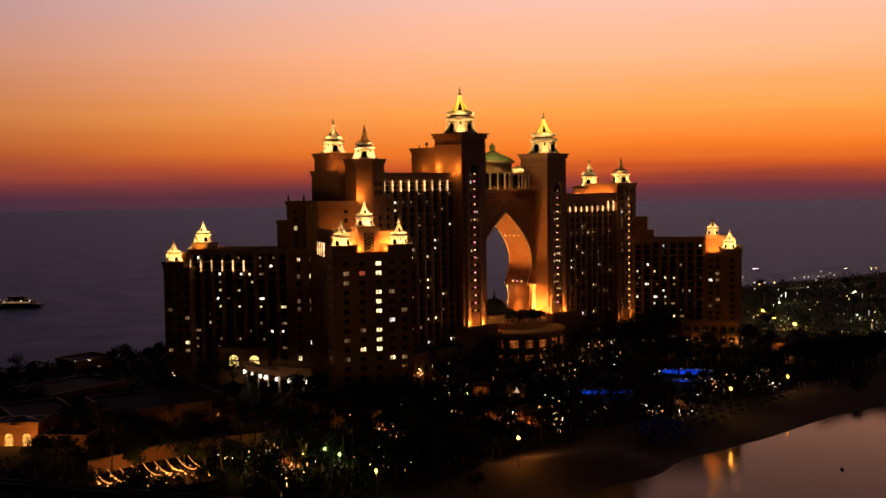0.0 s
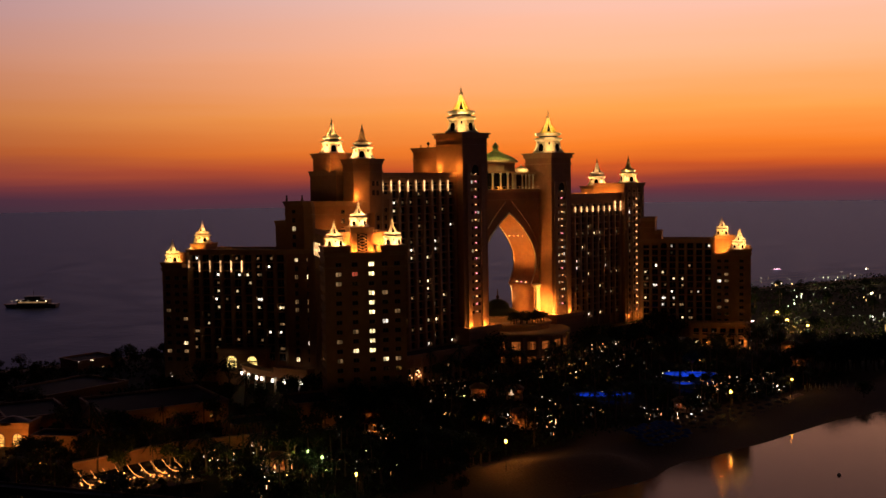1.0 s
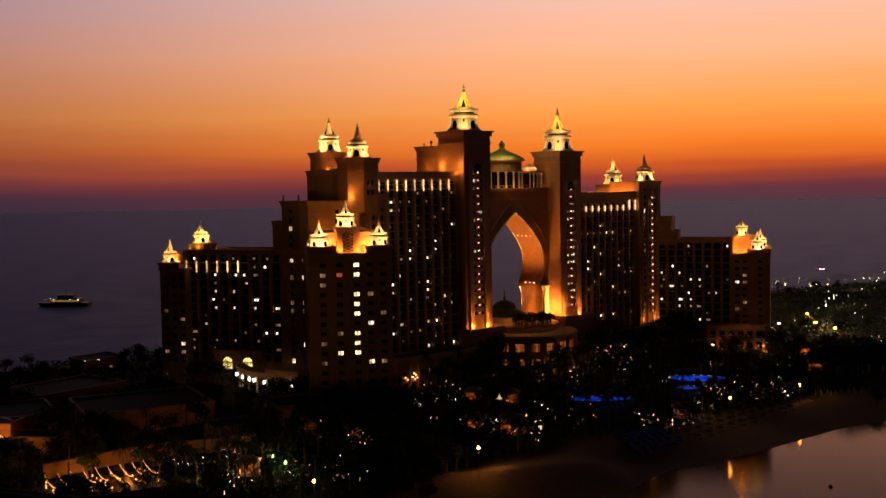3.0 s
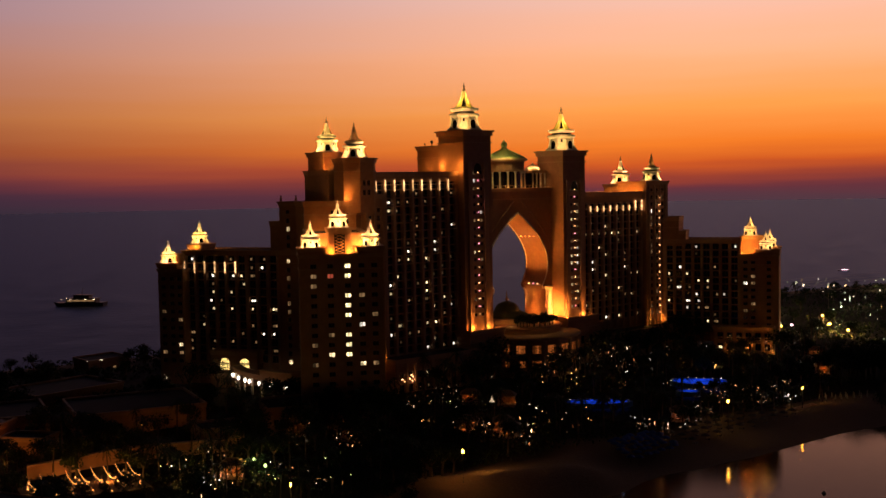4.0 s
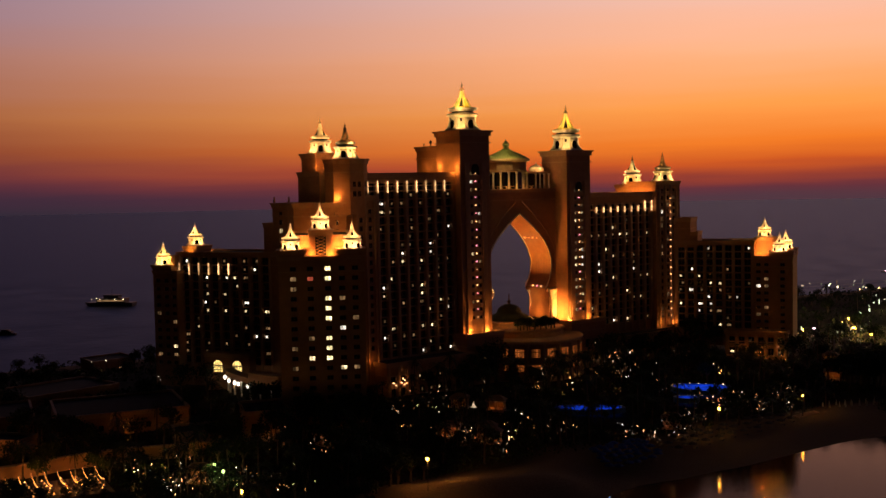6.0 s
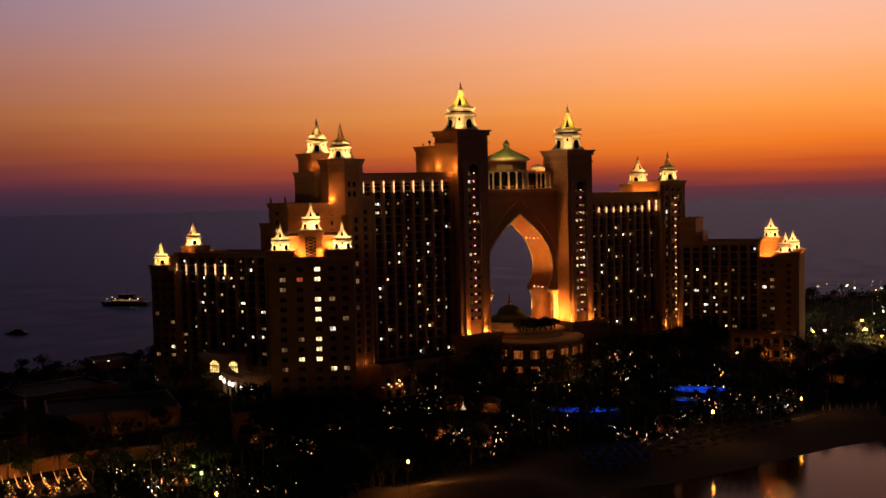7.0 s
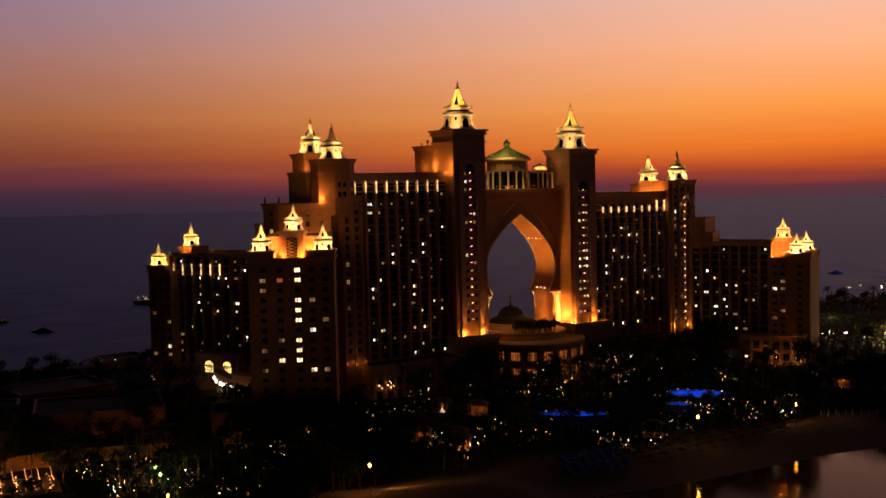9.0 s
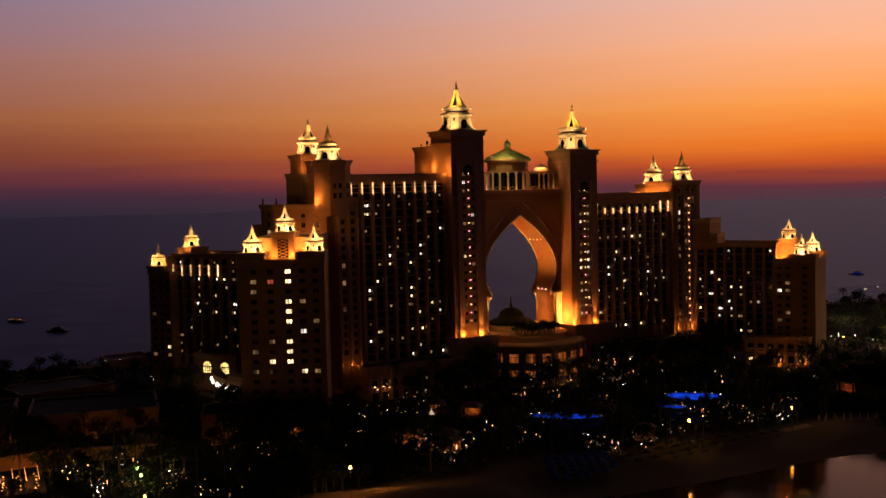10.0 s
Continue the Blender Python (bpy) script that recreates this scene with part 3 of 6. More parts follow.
G_FIXED = {(1, 1): LIT_D, (0, 1): LIT_C, (3, 6): LIT_B, (3, 10): LIT_A, (4, 10): LIT_C, (3, 3): LIT_C, (1, 7): LIT_C, (0, 8): LIT_C}
for r in (0, 1, 3, 4, 5, 7, 8, 9):
    G_FIXED[(2, r)] = LIT_E
for r in (2, 6, 10):
    G_FIXED[(2, r)] = DARKGLASS
# the end wall is written from its low side
G_FIXED = {(5 - c, r): v for (c, r), v in G_FIXED.items()}
wing(WA, "long salmon hotel wing with dark balconies and scattered lit rooms", 61.4, 56.6, 64.2, 79.8, False, True, False, 0.22, attic=True, setback=True)
wing(WG, "hotel wing ending in a broad wall with one lit window column", 69.8, 65.6, 72.2, 79.8, False, True, True, 0.06, fixed=G_FIXED, rail=False, half=3.7)
wing(WF, "hotel wing with dark balcony bays and scattered lit rooms", 57.4, 53.0, 59.4, 67.0, True, False, False, 0.2, rail=False, notch=True, far=68.7)
wing(WH, "hotel wing standing behind the main blocks", 58.0, 53.0, 59.4, 67.0, False, False, False, 0.1)

# cores, where the wings meet
core = thing("hotel_core", (-88, 8, 10), "stepped salmon hotel core carrying two cupola towers", "hotel tower", TALL)
block(core, ngon(-88, 8, 15.5, 8, math.pi / 8), 10, 79.6, None, cornice=0.5)
block(core, [(-93.6, 4.5), (-81, 4.5), (-81, 20.5), (-93.6, 20.5)], 79.6, 91.4, None, cornice=0.5)
block(core, square(-86, 15.8, 10.8), 91.4, 98.4, None, cornice=0.8)
b2 = ngon(-86.6, -3, 8.0, 8, math.pi / 8)
sp8 = dict(cols=[2.0, 4.1], sills=[82.5, 86.0], w=1.5, h=2.0, lit=0.1)
block(core, b2, 76, 95.6, [None, None, None, None, None, sp8, sp8, None], cornice=0.9)
block(core, [(-86.5, -9), (-78, -9), (-78, -5.1), (-86.5, -5.1)], 12, 82, [dict(cols=[2.2, 6.2], sills=rows(76, 22), w=1.5, h=1.9, lit=0.06, piers=[0.4, 4.2, 8.1], pier_size=(0.6, 0.5)), None, None, None], cornice=0.5)
part("statue", Shape().lathe([(0.5, 79.8), (0.35, 80.6), (0.55, 81.4), (0.2, 82.0), (0.4, 82.5), (0.1, 82.9)], 8, WA.at(19.0, 1.2)), TRIM, core)
part("statue", Shape().lathe([(0.5, 79.8), (0.35, 80.6), (0.55, 81.4), (0.2, 82.0), (0.4, 82.5), (0.1, 82.9)], 8, WA.at(12.6, 1.2)), TRIM, core)

core2 = thing("hotel_core", (88, 8, 10), "stepped salmon hotel core with a slim front tower", "hotel tower", TALL)
block(core2, ngon(88, 10, 15.0, 8, math.pi / 8), 10, 66.8, None, cornice=0.5)
lone = dict(cols=[4.2, 8.2, 12.2], sills=rows(80.5, 22), w=1.5, h=1.9, lit=0.1, piers=[2.2, 6.2, 10.2, 14.2], pier_size=(0.7, 0.5))
block(core2, [(77, -8), (93.4, -8), (93.4, 9), (77, 9)], 10, 85.2, [lone, None, None, None], cornice=0.6)
block(core2, square(89, 17.4, 11.5), 60, 84.0, None, cornice=0.7)
block(core2, [(80.6, 9.1), (83, 9.1), (83, 20), (80.6, 20)], 60, 82.6, None, cornice=0.4)
block(core2, WF.rect(15.9, 23.2, -9.65, 9.65), 55, 67.9, None, cornice=0.3)
block(core2, WF.rect(23.2, 26.4, -9.6, 4.0), 55, 61.5, None, cornice=0.3)

# main blocks beside the gateway
left = thing("hotel_block", (-58, 8, 10), "tall salmon hotel block with balcony bays and lit columns", "hotel block", TALL)
L = 43.0
block(left, [(-80, -5), (-37, -5), (-37, 21), (-80, 21)], 10, 90.4, [dict(cols=even(L, 9, 1.2), sills=rows(84.4, 20), piers=edges(L, 9, 1.2), pier_z=(18, 84.0), pier_size=(1.1, 0.5), w=3.0, h=2.8, depth=1.1, rail=True, lit=0.27, dark=(0,)), None, None, None], cornice=0.5)
right = thing("hotel_block", (56, 8, 10), "salmon hotel block with balcony bays under a lit top gallery", "hotel block", TALL)
L = 42.4
block(right, [(34.6, -6), (77, -6), (77, 20), (34.6, 20)], 10, 80.5, [dict(cols=even(L, 9, 1.2), sills=rows(73.9, 20), piers=edges(L, 9, 1.2), pier_z=(18, 72.5), pier_size=(1.1, 0.5), w=3.0, h=2.8, depth=1.1, lit=0.29, dark=(0,)), None, None, None], cornice=0.5)


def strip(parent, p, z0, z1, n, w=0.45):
    """A column standing proud of a wall: base, shaft with its floodlight wash set as glow, capital."""
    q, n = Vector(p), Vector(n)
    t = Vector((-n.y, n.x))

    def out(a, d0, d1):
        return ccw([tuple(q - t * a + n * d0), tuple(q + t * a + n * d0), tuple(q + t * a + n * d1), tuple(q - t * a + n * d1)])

    part("lit_column", Shape().prism(out(w / 2, 0.3, 0.85), z0, z1), COLUMN_WASH, parent, "column washed with warm light")
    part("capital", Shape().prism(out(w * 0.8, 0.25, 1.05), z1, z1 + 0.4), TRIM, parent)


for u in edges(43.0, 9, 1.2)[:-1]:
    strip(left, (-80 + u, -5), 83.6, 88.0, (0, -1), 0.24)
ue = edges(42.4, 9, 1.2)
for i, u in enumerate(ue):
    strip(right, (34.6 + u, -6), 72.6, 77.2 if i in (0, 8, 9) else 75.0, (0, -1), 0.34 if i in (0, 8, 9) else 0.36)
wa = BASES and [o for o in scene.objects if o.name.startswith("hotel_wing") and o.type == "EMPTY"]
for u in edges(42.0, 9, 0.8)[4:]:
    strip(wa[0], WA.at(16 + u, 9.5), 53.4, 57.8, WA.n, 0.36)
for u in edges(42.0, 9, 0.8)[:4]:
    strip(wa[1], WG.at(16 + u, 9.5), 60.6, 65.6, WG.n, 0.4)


def gate_tower(x0, x1, top, label, lit, pink):
    th = thing("gate_tower", ((x0 + x1) / 2, 0, 26), label, "hotel tower", "gate towers")
    w = x1 - x0
    front = dict(cols=[w / 2 - 1.9, w / 2 + 1.9], sills=rows(top - 18, 29), w=1.4, h=1.4, depth=0.4, lit=lit)
    pts = [(x0, -8.5), (x1, -8.5), (x1, 6.8), (x0, 6.8)]
    block(th, pts, 10, top - 0.8, [front, None, None, None], cornice=1.15, band=1.5)
    for u in (w / 2 - 4.3, w / 2 + 4.3):
        part("pilaster", Shape().box(x0 + u - 1.1, x0 + u + 1.1, -9.1, -8.45, 26, top - 13), TRIM, th)
    # flat dark panel that paints the shade of an arched niche under the cornice
    arch = [(math.cos(math.radians(a)) * 2.0, math.sin(math.radians(a)) * 2.0) for a in range(0, 181, 20)]
    s = Shape()
    cx = (x0 + x1) / 2
    for y in (-8.62, -8.52):
        s.poly(*[(cx + px, y, top - 15.4 + pz) for px, pz in (arch if y > -8.6 else arch)], (cx - 2.0, y, top - 17.5), (cx + 2.0, y, top - 17.5))
    part("niche", s, SHADOWED, th, "dark arched niche")
    part("arch_moulding", Shape().tube([(cx + px * 1.12, -8.7, top - 15.4 + pz * 1.12) for px, pz in arch], [0.22] * len(arch), 6), TRIM, th)
    dot = Shape().box(-0.17, 0.17, -0.3, 0, -0.17, 0.17)
    dm, pm = dot.mesh("wall_lamp", DOT), dot.mesh("wall_lamp", PINK)
    for i, z in enumerate(rows(top - 18, 29)):
        part("wall_lamp", pm if i % pink == 1 else dm, DOT, th, at=pose(cx, -8.5, z + 0.9))
    return th


gate_tower(-37.0, -22.0, 107.7, "tall square gateway tower with floodlit pilasters and deep cornice", 0.12, 2)
gate_tower(20.5, 34.6, 99.9, "square gateway tower with floodlit pilasters and deep cornice", 0.7, 5)
rear = thing("roof_block", (-29, 14.5, 90), "square plastered roof block beside a gateway tower", "roof block")
block(rear, [(-36.2, 7.0), (-22.4, 7.0), (-22.4, 21.6), (-36.2, 21.6)], 60, 101.3, None, cornice=0.8)
part("finial", Shape().lathe([(0.25, 102), (0.2, 103), (0.6, 103.5), (0.55, 104.1), (0.05, 104.5)], 8, (-34.5, 14)), BRONZE_AND_UNLIT, rear)
part("finial", Shape().lathe([(0.2, 102), (0.15, 102.6), (0.4, 103), (0.05, 103.4)], 8, (-35, 18)), BRONZE_AND_UNLIT, rear)
lamp_dots = Shape().box(-0.2, 0.2, -0.3, 0, -0.2, 0.2).mesh("wall_lamp", DOT)
for z in rows(77, 22):
    part("wall_lamp", lamp_dots, DOT, core2, at=pose(86.2, -8.5, z + 1))


# ---- gateway arch ----
def arch_half(z):
    if z < 39.5:
        return 16.4
    if z < 41:
        return 14.4
    if z < 51:
        return 18 - 3.6 * ((51 - z) / 10) ** 2
    return 18 * max(0.0, 1 - ((z - 51) / 22.4) ** 1.9)


def gateway():
    th = thing("arch_gateway", (0, 5, 26), "colossal pointed horseshoe arch glowing amber between the towers", "archway")
    x0, x1, y0, y1, top = -22.0, 20.5, -1.0, 12.0, 82.4
    zs = [18, 26, 33, 39.4, 39.6, 41] + [41 + 0.5 * i for i in range(1, 21)] + [51.5 + 0.9 * i for i in range(24)] + [72.8, 73.2, 73.4]
    edge = [(arch_half(z), z) for z in zs]
    for y, back in ((y0, False), (y1, True)):
        s = Shape()
        for (r0, za), (r1, zb) in zip(edge, edge[1:]):
            for side, xe in ((1, x1), (-1, x0)):
                q = [(side * r0, y, za), (xe, y, za), (xe, y, zb), (side * r1, y, zb)]
                s.poly(*(q if (side > 0) != back else q[::-1]))
        q = [(x0, y, 73.4), (0, y, 73.4), (x1, y, 73.4), (x1, y, top), (x0, y, top)]
        s.poly(*(q if not back else q[::-1]))
        part("arch_wall", s, PLASTER, th)
    s = Shape()
    for (r0, za), (r1, zb) in zip(edge, edge[1:]):
        s.poly((r0, y0, za), (r1, y0, zb), (r1, y1, zb), (r0, y1, za))
        s.poly((-r0, y0, za), (-r0, y1, za), (-r1, y1, zb), (-r1, y0, zb))
    part("soffit", s, PLASTER, th, "amber-lit inner face of the arch")
    # roll mouldings along the edges and a larger pointed frame on the face
    curve = [(arch_half(z), z) for z in [41 + i for i in range(0, 33)] + [73.4]]
    for y in (y0 - 0.1, y1 + 0.1):
        for side in (1, -1):
            part("edge_moulding", Shape().tube([(side * r, y, z) for r, z in curve], [0.32] * len(curve), 6), CREAM, th)
    for side in (1, -1):
        wide = [(side * min(21.0 if side < 0 else 19.9, r * 1.06 + 1.9), y0 - 0.15, z + 1.5 + 3.4 * (1 - r / 18)) for r, z in curve if z > 47]
        part("outer_moulding", Shape().tube(wide, [0.22] * len(wide), 6), TRIM, th)
        # flaring jamb columns
        for x in (18.9, 19.9) if side > 0 else (-18.9, -20.2):
            part("colonnette", Shape().lathe([(0.6, 26), (0.38, 27), (0.34, 38.6), (0.6, 40), (0.7, 40.6)], 10, (x, y0 - 0.4)), CREAM, th, smooth=True)
        for y in (y0 - 0.6, y1 + 0.4):
            part("jamb_column", Shape().lathe([(1.0, 26), (1.0, 27), (0.55, 27.6), (0.5, 34), (0.6, 36), (0.9, 37.8), (1.5, 39.3), (2.2, 40.3), (2.25, 40.7), (1.0, 40.95)], 12, (side * 17.6, y)), CREAM, th, smooth=True)
        # rows of lamps across the soffit
        for z, k in ((62.6, 4), (41.6, 3)):
            r = arch_half(z)
            for i in range(k):
                part("soffit_lamp", Shape().box(side * r - 0.3, side * r + 0.3, 2 + i * 2.6, 2.5 + i * 2.6, z - 0.25, z + 0.25), PINK if z < 50 and i == 1 else DOT, th)
    # entablature
    part("entablature", Shape().box(x0, x1, y0 - 0.5, y1, top, top + 0.7).box(x0, x1, y0 - 1.0, y1, top + 0.7, top + 1.5).box(x0, x1, y0 - 0.35, y0, top - 3.4, top - 2.9), TRIM, th)
    part("balustrade", Shape().box(x0, x1, y0 - 0.7, y0 - 0.4, top + 2.5, top + 2.7), TRIM, th)
    n = 36
    for i in range(n):
        x = x0 + (i + 0.5) * (x1 - x0) / n
        if i % 2 == 0:
            part("baluster", Shape().lathe([(0.14, top + 1.5), (0.22, top + 1.9), (0.1, top + 2.3), (0.16, top + 2.5)], 6, (x, y0 - 0.55)), TRIM, th)
    return th


gateway()


def rotunda():
    th = thing("roof_rotunda", (-1, 5.7, 83.9), "columned roof rotunda with a green dome above the arch", "rotunda")
    c = (-1, 5.7)
    part("glazed_drum", Shape().lathe([(7.6, 83.9), (7.6, 90.9)], 16, c), DARKGLASS, th, "dark glazed wall behind the columns")
    part("drum", Shape().lathe([(8.9, 90.9), (9.2, 91.3), (8.6, 91.6), (8.6, 95.4)], 16, c), PLASTER, th)
    part("drum_cornice", Shape().lathe([(9.0, 95.2), (10.0, 95.7), (10.0, 96.3), (9.4, 96.6)], 24, c), TRIM, th)
    part("dome", Shape().lathe([(9.6, 96.4), (9.0, 97.0), (7.6, 97.8), (6.0, 98.5), (4.4, 99.2), (3.1, 99.8), (2.2, 100.2), (1.9, 100.4)], 24, c), COPPER, th, "green copper dome", smooth=True)
    for k in range(12):
        a = 2 * math.pi * k / 12
        prof = [(9.1, 97.0), (7.6, 97.85), (6.0, 98.55), (4.4, 99.25), (3.1, 99.85), (2.0, 100.35)]
        part("dome_rib", Shape().tube([(c[0] + r * math.cos(a), c[1] + r * math.sin(a), z) for r, z in prof], [0.13] * 6, 5), COPPER, th)
    part("lantern", Shape().lathe([(1.9, 100.2), (1.9, 100.8), (1.2, 101.0), (1.15, 102.0), (1.5, 102.2), (1.35, 103.0), (0.8, 103.8), (0.3, 104.2), (0.08, 104.9)], 12, c), COPPER, th, smooth=True)
    for k in range(16):
        a = 2 * math.pi * (k + 0.5) / 16
        p = (c[0] + 8.8 * math.cos(a), c[1] + 8.8 * math.sin(a))
        part("column", Shape().lathe([(0.55, 83.9), (0.42, 84.5), (0.36, 90.0), (0.6, 90.6), (0.6, 91.0)], 8, p), CREAM, th)
    return th


rotunda()
gal = thing("roof_gallery", (0, 3, 83.9), "open gallery of slender lit columns on the arch top", "colonnade")
for x in (-20.4, -17.6, -14.8, 11.2, 13.6, 16.0, 18.6):
    part("column", Shape().lathe([(0.5, 83.9), (0.36, 84.4), (0.32, 89.4), (0.55, 90.0), (0.55, 90.3)], 8, (x, 0.6)), CREAM, gal)
for xa, xb in ((-21.8, -13.9), (10.4, 19.6)):
    part("gallery_roof", Shape().box(xa, xb, 0.0, 8.6, 90.3, 91.2), TRIM, gal)
    part("back_wall", Shape().box(xa, xb, 5.0, 8.4, 83.9, 90.3), DARKGLASS, gal, "dark glazed back wall")
kiosk = thing("roof_kiosk", (15, 4.5, 91.2), "small white-lit dome on the gallery roof", "kiosk")
part("drum", Shape().lathe([(3.1, 91.2), (3.1, 91.7), (3.4, 91.9), (3.4, 92.2)], 16, (15, 4.5)), CREAM, kiosk)
part("dome", Shape().lathe([(3.3, 92.2), (2.9, 92.9), (2.0, 93.5), (0.9, 93.9), (0.3, 94.2), (0.08, 94.9)], 16, (15, 4.5)), CREAM, kiosk, smooth=True)

# ---- podium and lobby ----
pod = thing("podium", (0, -6, 4), "plastered hotel podium terrace under the towers", "podium")


def terrace(pts, z0, z1, spec=None):
    block(pod, pts, z0, z1, [spec] + [None] * (len(pts) - 1), cornice=0.5, band=0.9)


terrace([(-80, -17), (-39, -17), (-39, -4.8), (-80, -4.8)], 3, 20, dict(cols=even(41, 9, 1), sills=[8.0, 13.0], w=2.4, h=3.0, depth=0.8, lit=0.18, piers=edges(41, 9, 1)))
terrace([(-39, -13), (-20, -13), (-20, 14), (-39, 14)], 3, 26.4, dict(cols=[4, 9.5, 15], sills=[9, 15.0], w=2.6, h=3.6, depth=0.8, lit=0.2))
terrace([(18.5, -12.5), (38, -12.5), (38, 14), (18.5, 14)], 3, 26.6, dict(cols=[4, 9.5, 15], sills=[9, 15.0], w=2.6, h=3.6, depth=0.8, lit=0.2))
terrace([(38, -17), (104, -17), (104, -5.8), (38, -5.8)], 3, 18, dict(cols=even(66, 13, 1), sills=[7.0, 12.0], w=2.4, h=3.0, depth=0.8, lit=0.14, piers=edges(66, 13, 1)))
terrace(WF.rect(40, 67, -21, -13.75), 3, 17.8, dict(cols=even(27, 6, 1), sills=[7.6, 12.6], w=2.6, h=3.2, depth=0.8, lit=0.25, piers=edges(27, 6, 1)))
lob = thing("lobby_rotunda", (0, -6, 3), "round lobby with a green dome and tall glowing arched windows", "rotunda")
c = (0.5, -5)
part("lobby_wall", Shape().lathe([(22.0, 3), (22.0, 21.4)], 40, c), PLASTER, lob)
part("lobby_cornice", Shape().lathe([(22.3, 21.4), (22.9, 21.9), (22.9, 22.6), (21.6, 23.0)], 40, c), TRIM, lob)
part("upper_drum", Shape().lathe([(16.6, 22.6), (16.6, 24.6), (17.2, 25.1), (17.3, 25.7), (16.2, 26.0)], 40, (0.5, -2)), PLASTER, lob)
part("dome_drum", Shape().lathe([(12.0, 25.6), (12.0, 27.6), (12.4, 27.8), (12.4, 28.2), (9.6, 28.4)], 32, (-0.9, 5.5)), TRIM, lob)
part("dome", Shape().lathe([(9.9, 28.3), (9.2, 29.2), (7.8, 30.1), (6.0, 30.8), (5.3, 31.3), (5.1, 32.2), (4.5, 33.2), (3.4, 34.1), (2.0, 34.7), (0.9, 35.0)], 32, (-0.9, 5.5)), LOBBYDOME, lob, "dark green lobby dome", smooth=True)
part("finial", Shape().lathe([(0.8, 34.6), (0.5, 35.4), (0.8, 36.0), (0.3, 36.8), (0.25, 38.2), (0.05, 39.6)], 8, (-0.9, 5.5)), BRONZE_AND_UNLIT, lob)


def arched_window(parent, cx, cy, ang, z, w, h, mat, bars=3):
    """A tall arched window on a wall that faces ang: glowing glass, stone surround and mullions."""
    m = pose(cx, cy, z, 0, 0, math.degrees(ang) + 90)
    top = [(math.cos(math.radians(a)) * w / 2, h + math.sin(math.radians(a)) * w / 2) for a in range(0, 181, 18)]
    outline = [(-w / 2, 0), (w / 2, 0)] + top
    s = Shape()
    s.poly(*[(x, -0.06, zz) for x, zz in outline])
    win = part("arched_window", Shape().tube([(x * 1.06, -0.15, zz) for x, zz in [(w / 2, 0)] + top + [(-w / 2, 0)]], [0.16] * (len(top) + 2), 5), TRIM, parent, at=m)
    pane = new("pane", s.mesh("pane", mat))
    pane.parent = win
    b = Shape()
    for i in range(1, bars):
        x = -w / 2 + i * w / bars
        b.box(x - 0.07, x + 0.07, -0.16, -0.08, 0, h + math.sqrt(max(0, w * w / 4 - x * x)))
    for k in (0.35, 0.7, 1.0):
        b.box(-w / 2, w / 2, -0.16, -0.08, h * k - 0.07, h * k + 0.07)
    bar = new("mullion", b.mesh("mullion", FRAME))
    bar.parent = win
    return win


def bay_window(parent, cx, cy, ang, z, w, h, mat):
    """A broad glazed bay: glowing glass in a frame of mullions, with a sill and a lintel."""
    m = pose(cx, cy, z, 0, 0, math.degrees(ang) + 90)
    f = Shape().box(-w / 2 - 0.2, -w / 2, -0.25, 0.05, 0, h).box(w / 2, w / 2 + 0.2, -0.25, 0.05, 0, h)
    f.box(-w / 2 - 0.35, w / 2 + 0.35, -0.4, 0.05, -0.3, 0).box(-w / 2 - 0.3, w / 2 + 0.3, -0.35, 0.05, h, h + 0.35)
    win = part("bay_window", f, TRIM, parent, at=m)
    b = Shape()
    for i in range(1, 4):
        x = -w / 2 + i * w / 4
        b.box(x - 0.08, x + 0.08, -0.14, -0.06, 0, h)
    b.box(-w / 2, w / 2, -0.15, -0.07, h * 0.62 - 0.08, h * 0.62 + 0.08)
    for i in range(4):
        pane = new("pane", Shape().box(-w / 2 + i * w / 4, -w / 2 + (i + 1) * w / 4, -0.04, 0.0, 0, h).mesh("pane", mat))
        pane.parent = win
    new("mullion", b.mesh("mullion", FRAME)).parent = win


for k in range(9):
    a = math.radians(-90 + (k - 4) * 17)
    for z, h in ((10.6, 2.6), (16.2, 3.4)):
        bay_window(lob, c[0] + 22.05 * math.cos(a), c[1] + 22.05 * math.sin(a), a, z, 3.6, h, ROOMGLOW)
    part("buttress", Shape().lathe([(0.8, 4), (0.7, 8), (0.6, 20), (0.9, 21.3)], 8, (c[0] + 22.3 * math.cos(a + 0.148), c[1] + 22.3 * math.sin(a + 0.148))), TRIM, lob)

# lamps on the podium front
pod_dot = Shape().box(-0.2, 0.2, -0.3, 0, -0.2, 0.2).mesh("wall_lamp", DOT)
for x, z in ((-73.9, 13.2), (-73.1, 14.6), (-72.4, 13.9), (-71.6, 12.7), (-72.7, 12.3), (-77.5, 13.4), (-76.4, 12.4)):
    part("wall_lamp", pod_dot, DOT, pod, at=pose(x, -17.55, z))
bulb((-72.6, -19.2, 12.8), 34, AMBER, 0.2)
bulb((-84.5, -18.6, 11.0), 45, AMBER, 0.2)
bulb((2.0, -33.0, 11.0), 150, (1.0, 0.7, 0.16), 0.2)

# ---- west entrance ----
ent = thing("entrance_pavilion", (*WA.at(37, 12), 9), "entrance pavilion with two tall glowing arched windows", "pavilion")
block(ent, WA.rect(24, 44, 9.7, 14.4), 9, 23.2, None, cornice=0.6)
for s_ in (29.4, 37.9):
    p = WA.at(s_, 14.45)
    arched_window(ent, p[0], p[1], math.atan2(WA.n.y, WA.n.x), 16.6, 4.0, 2.6, TALLGLOW, 4)
porch = thing("entrance_canopy", (-120, 8, 9), "curved plastered entrance canopy lined with bright white lamps", "canopy")
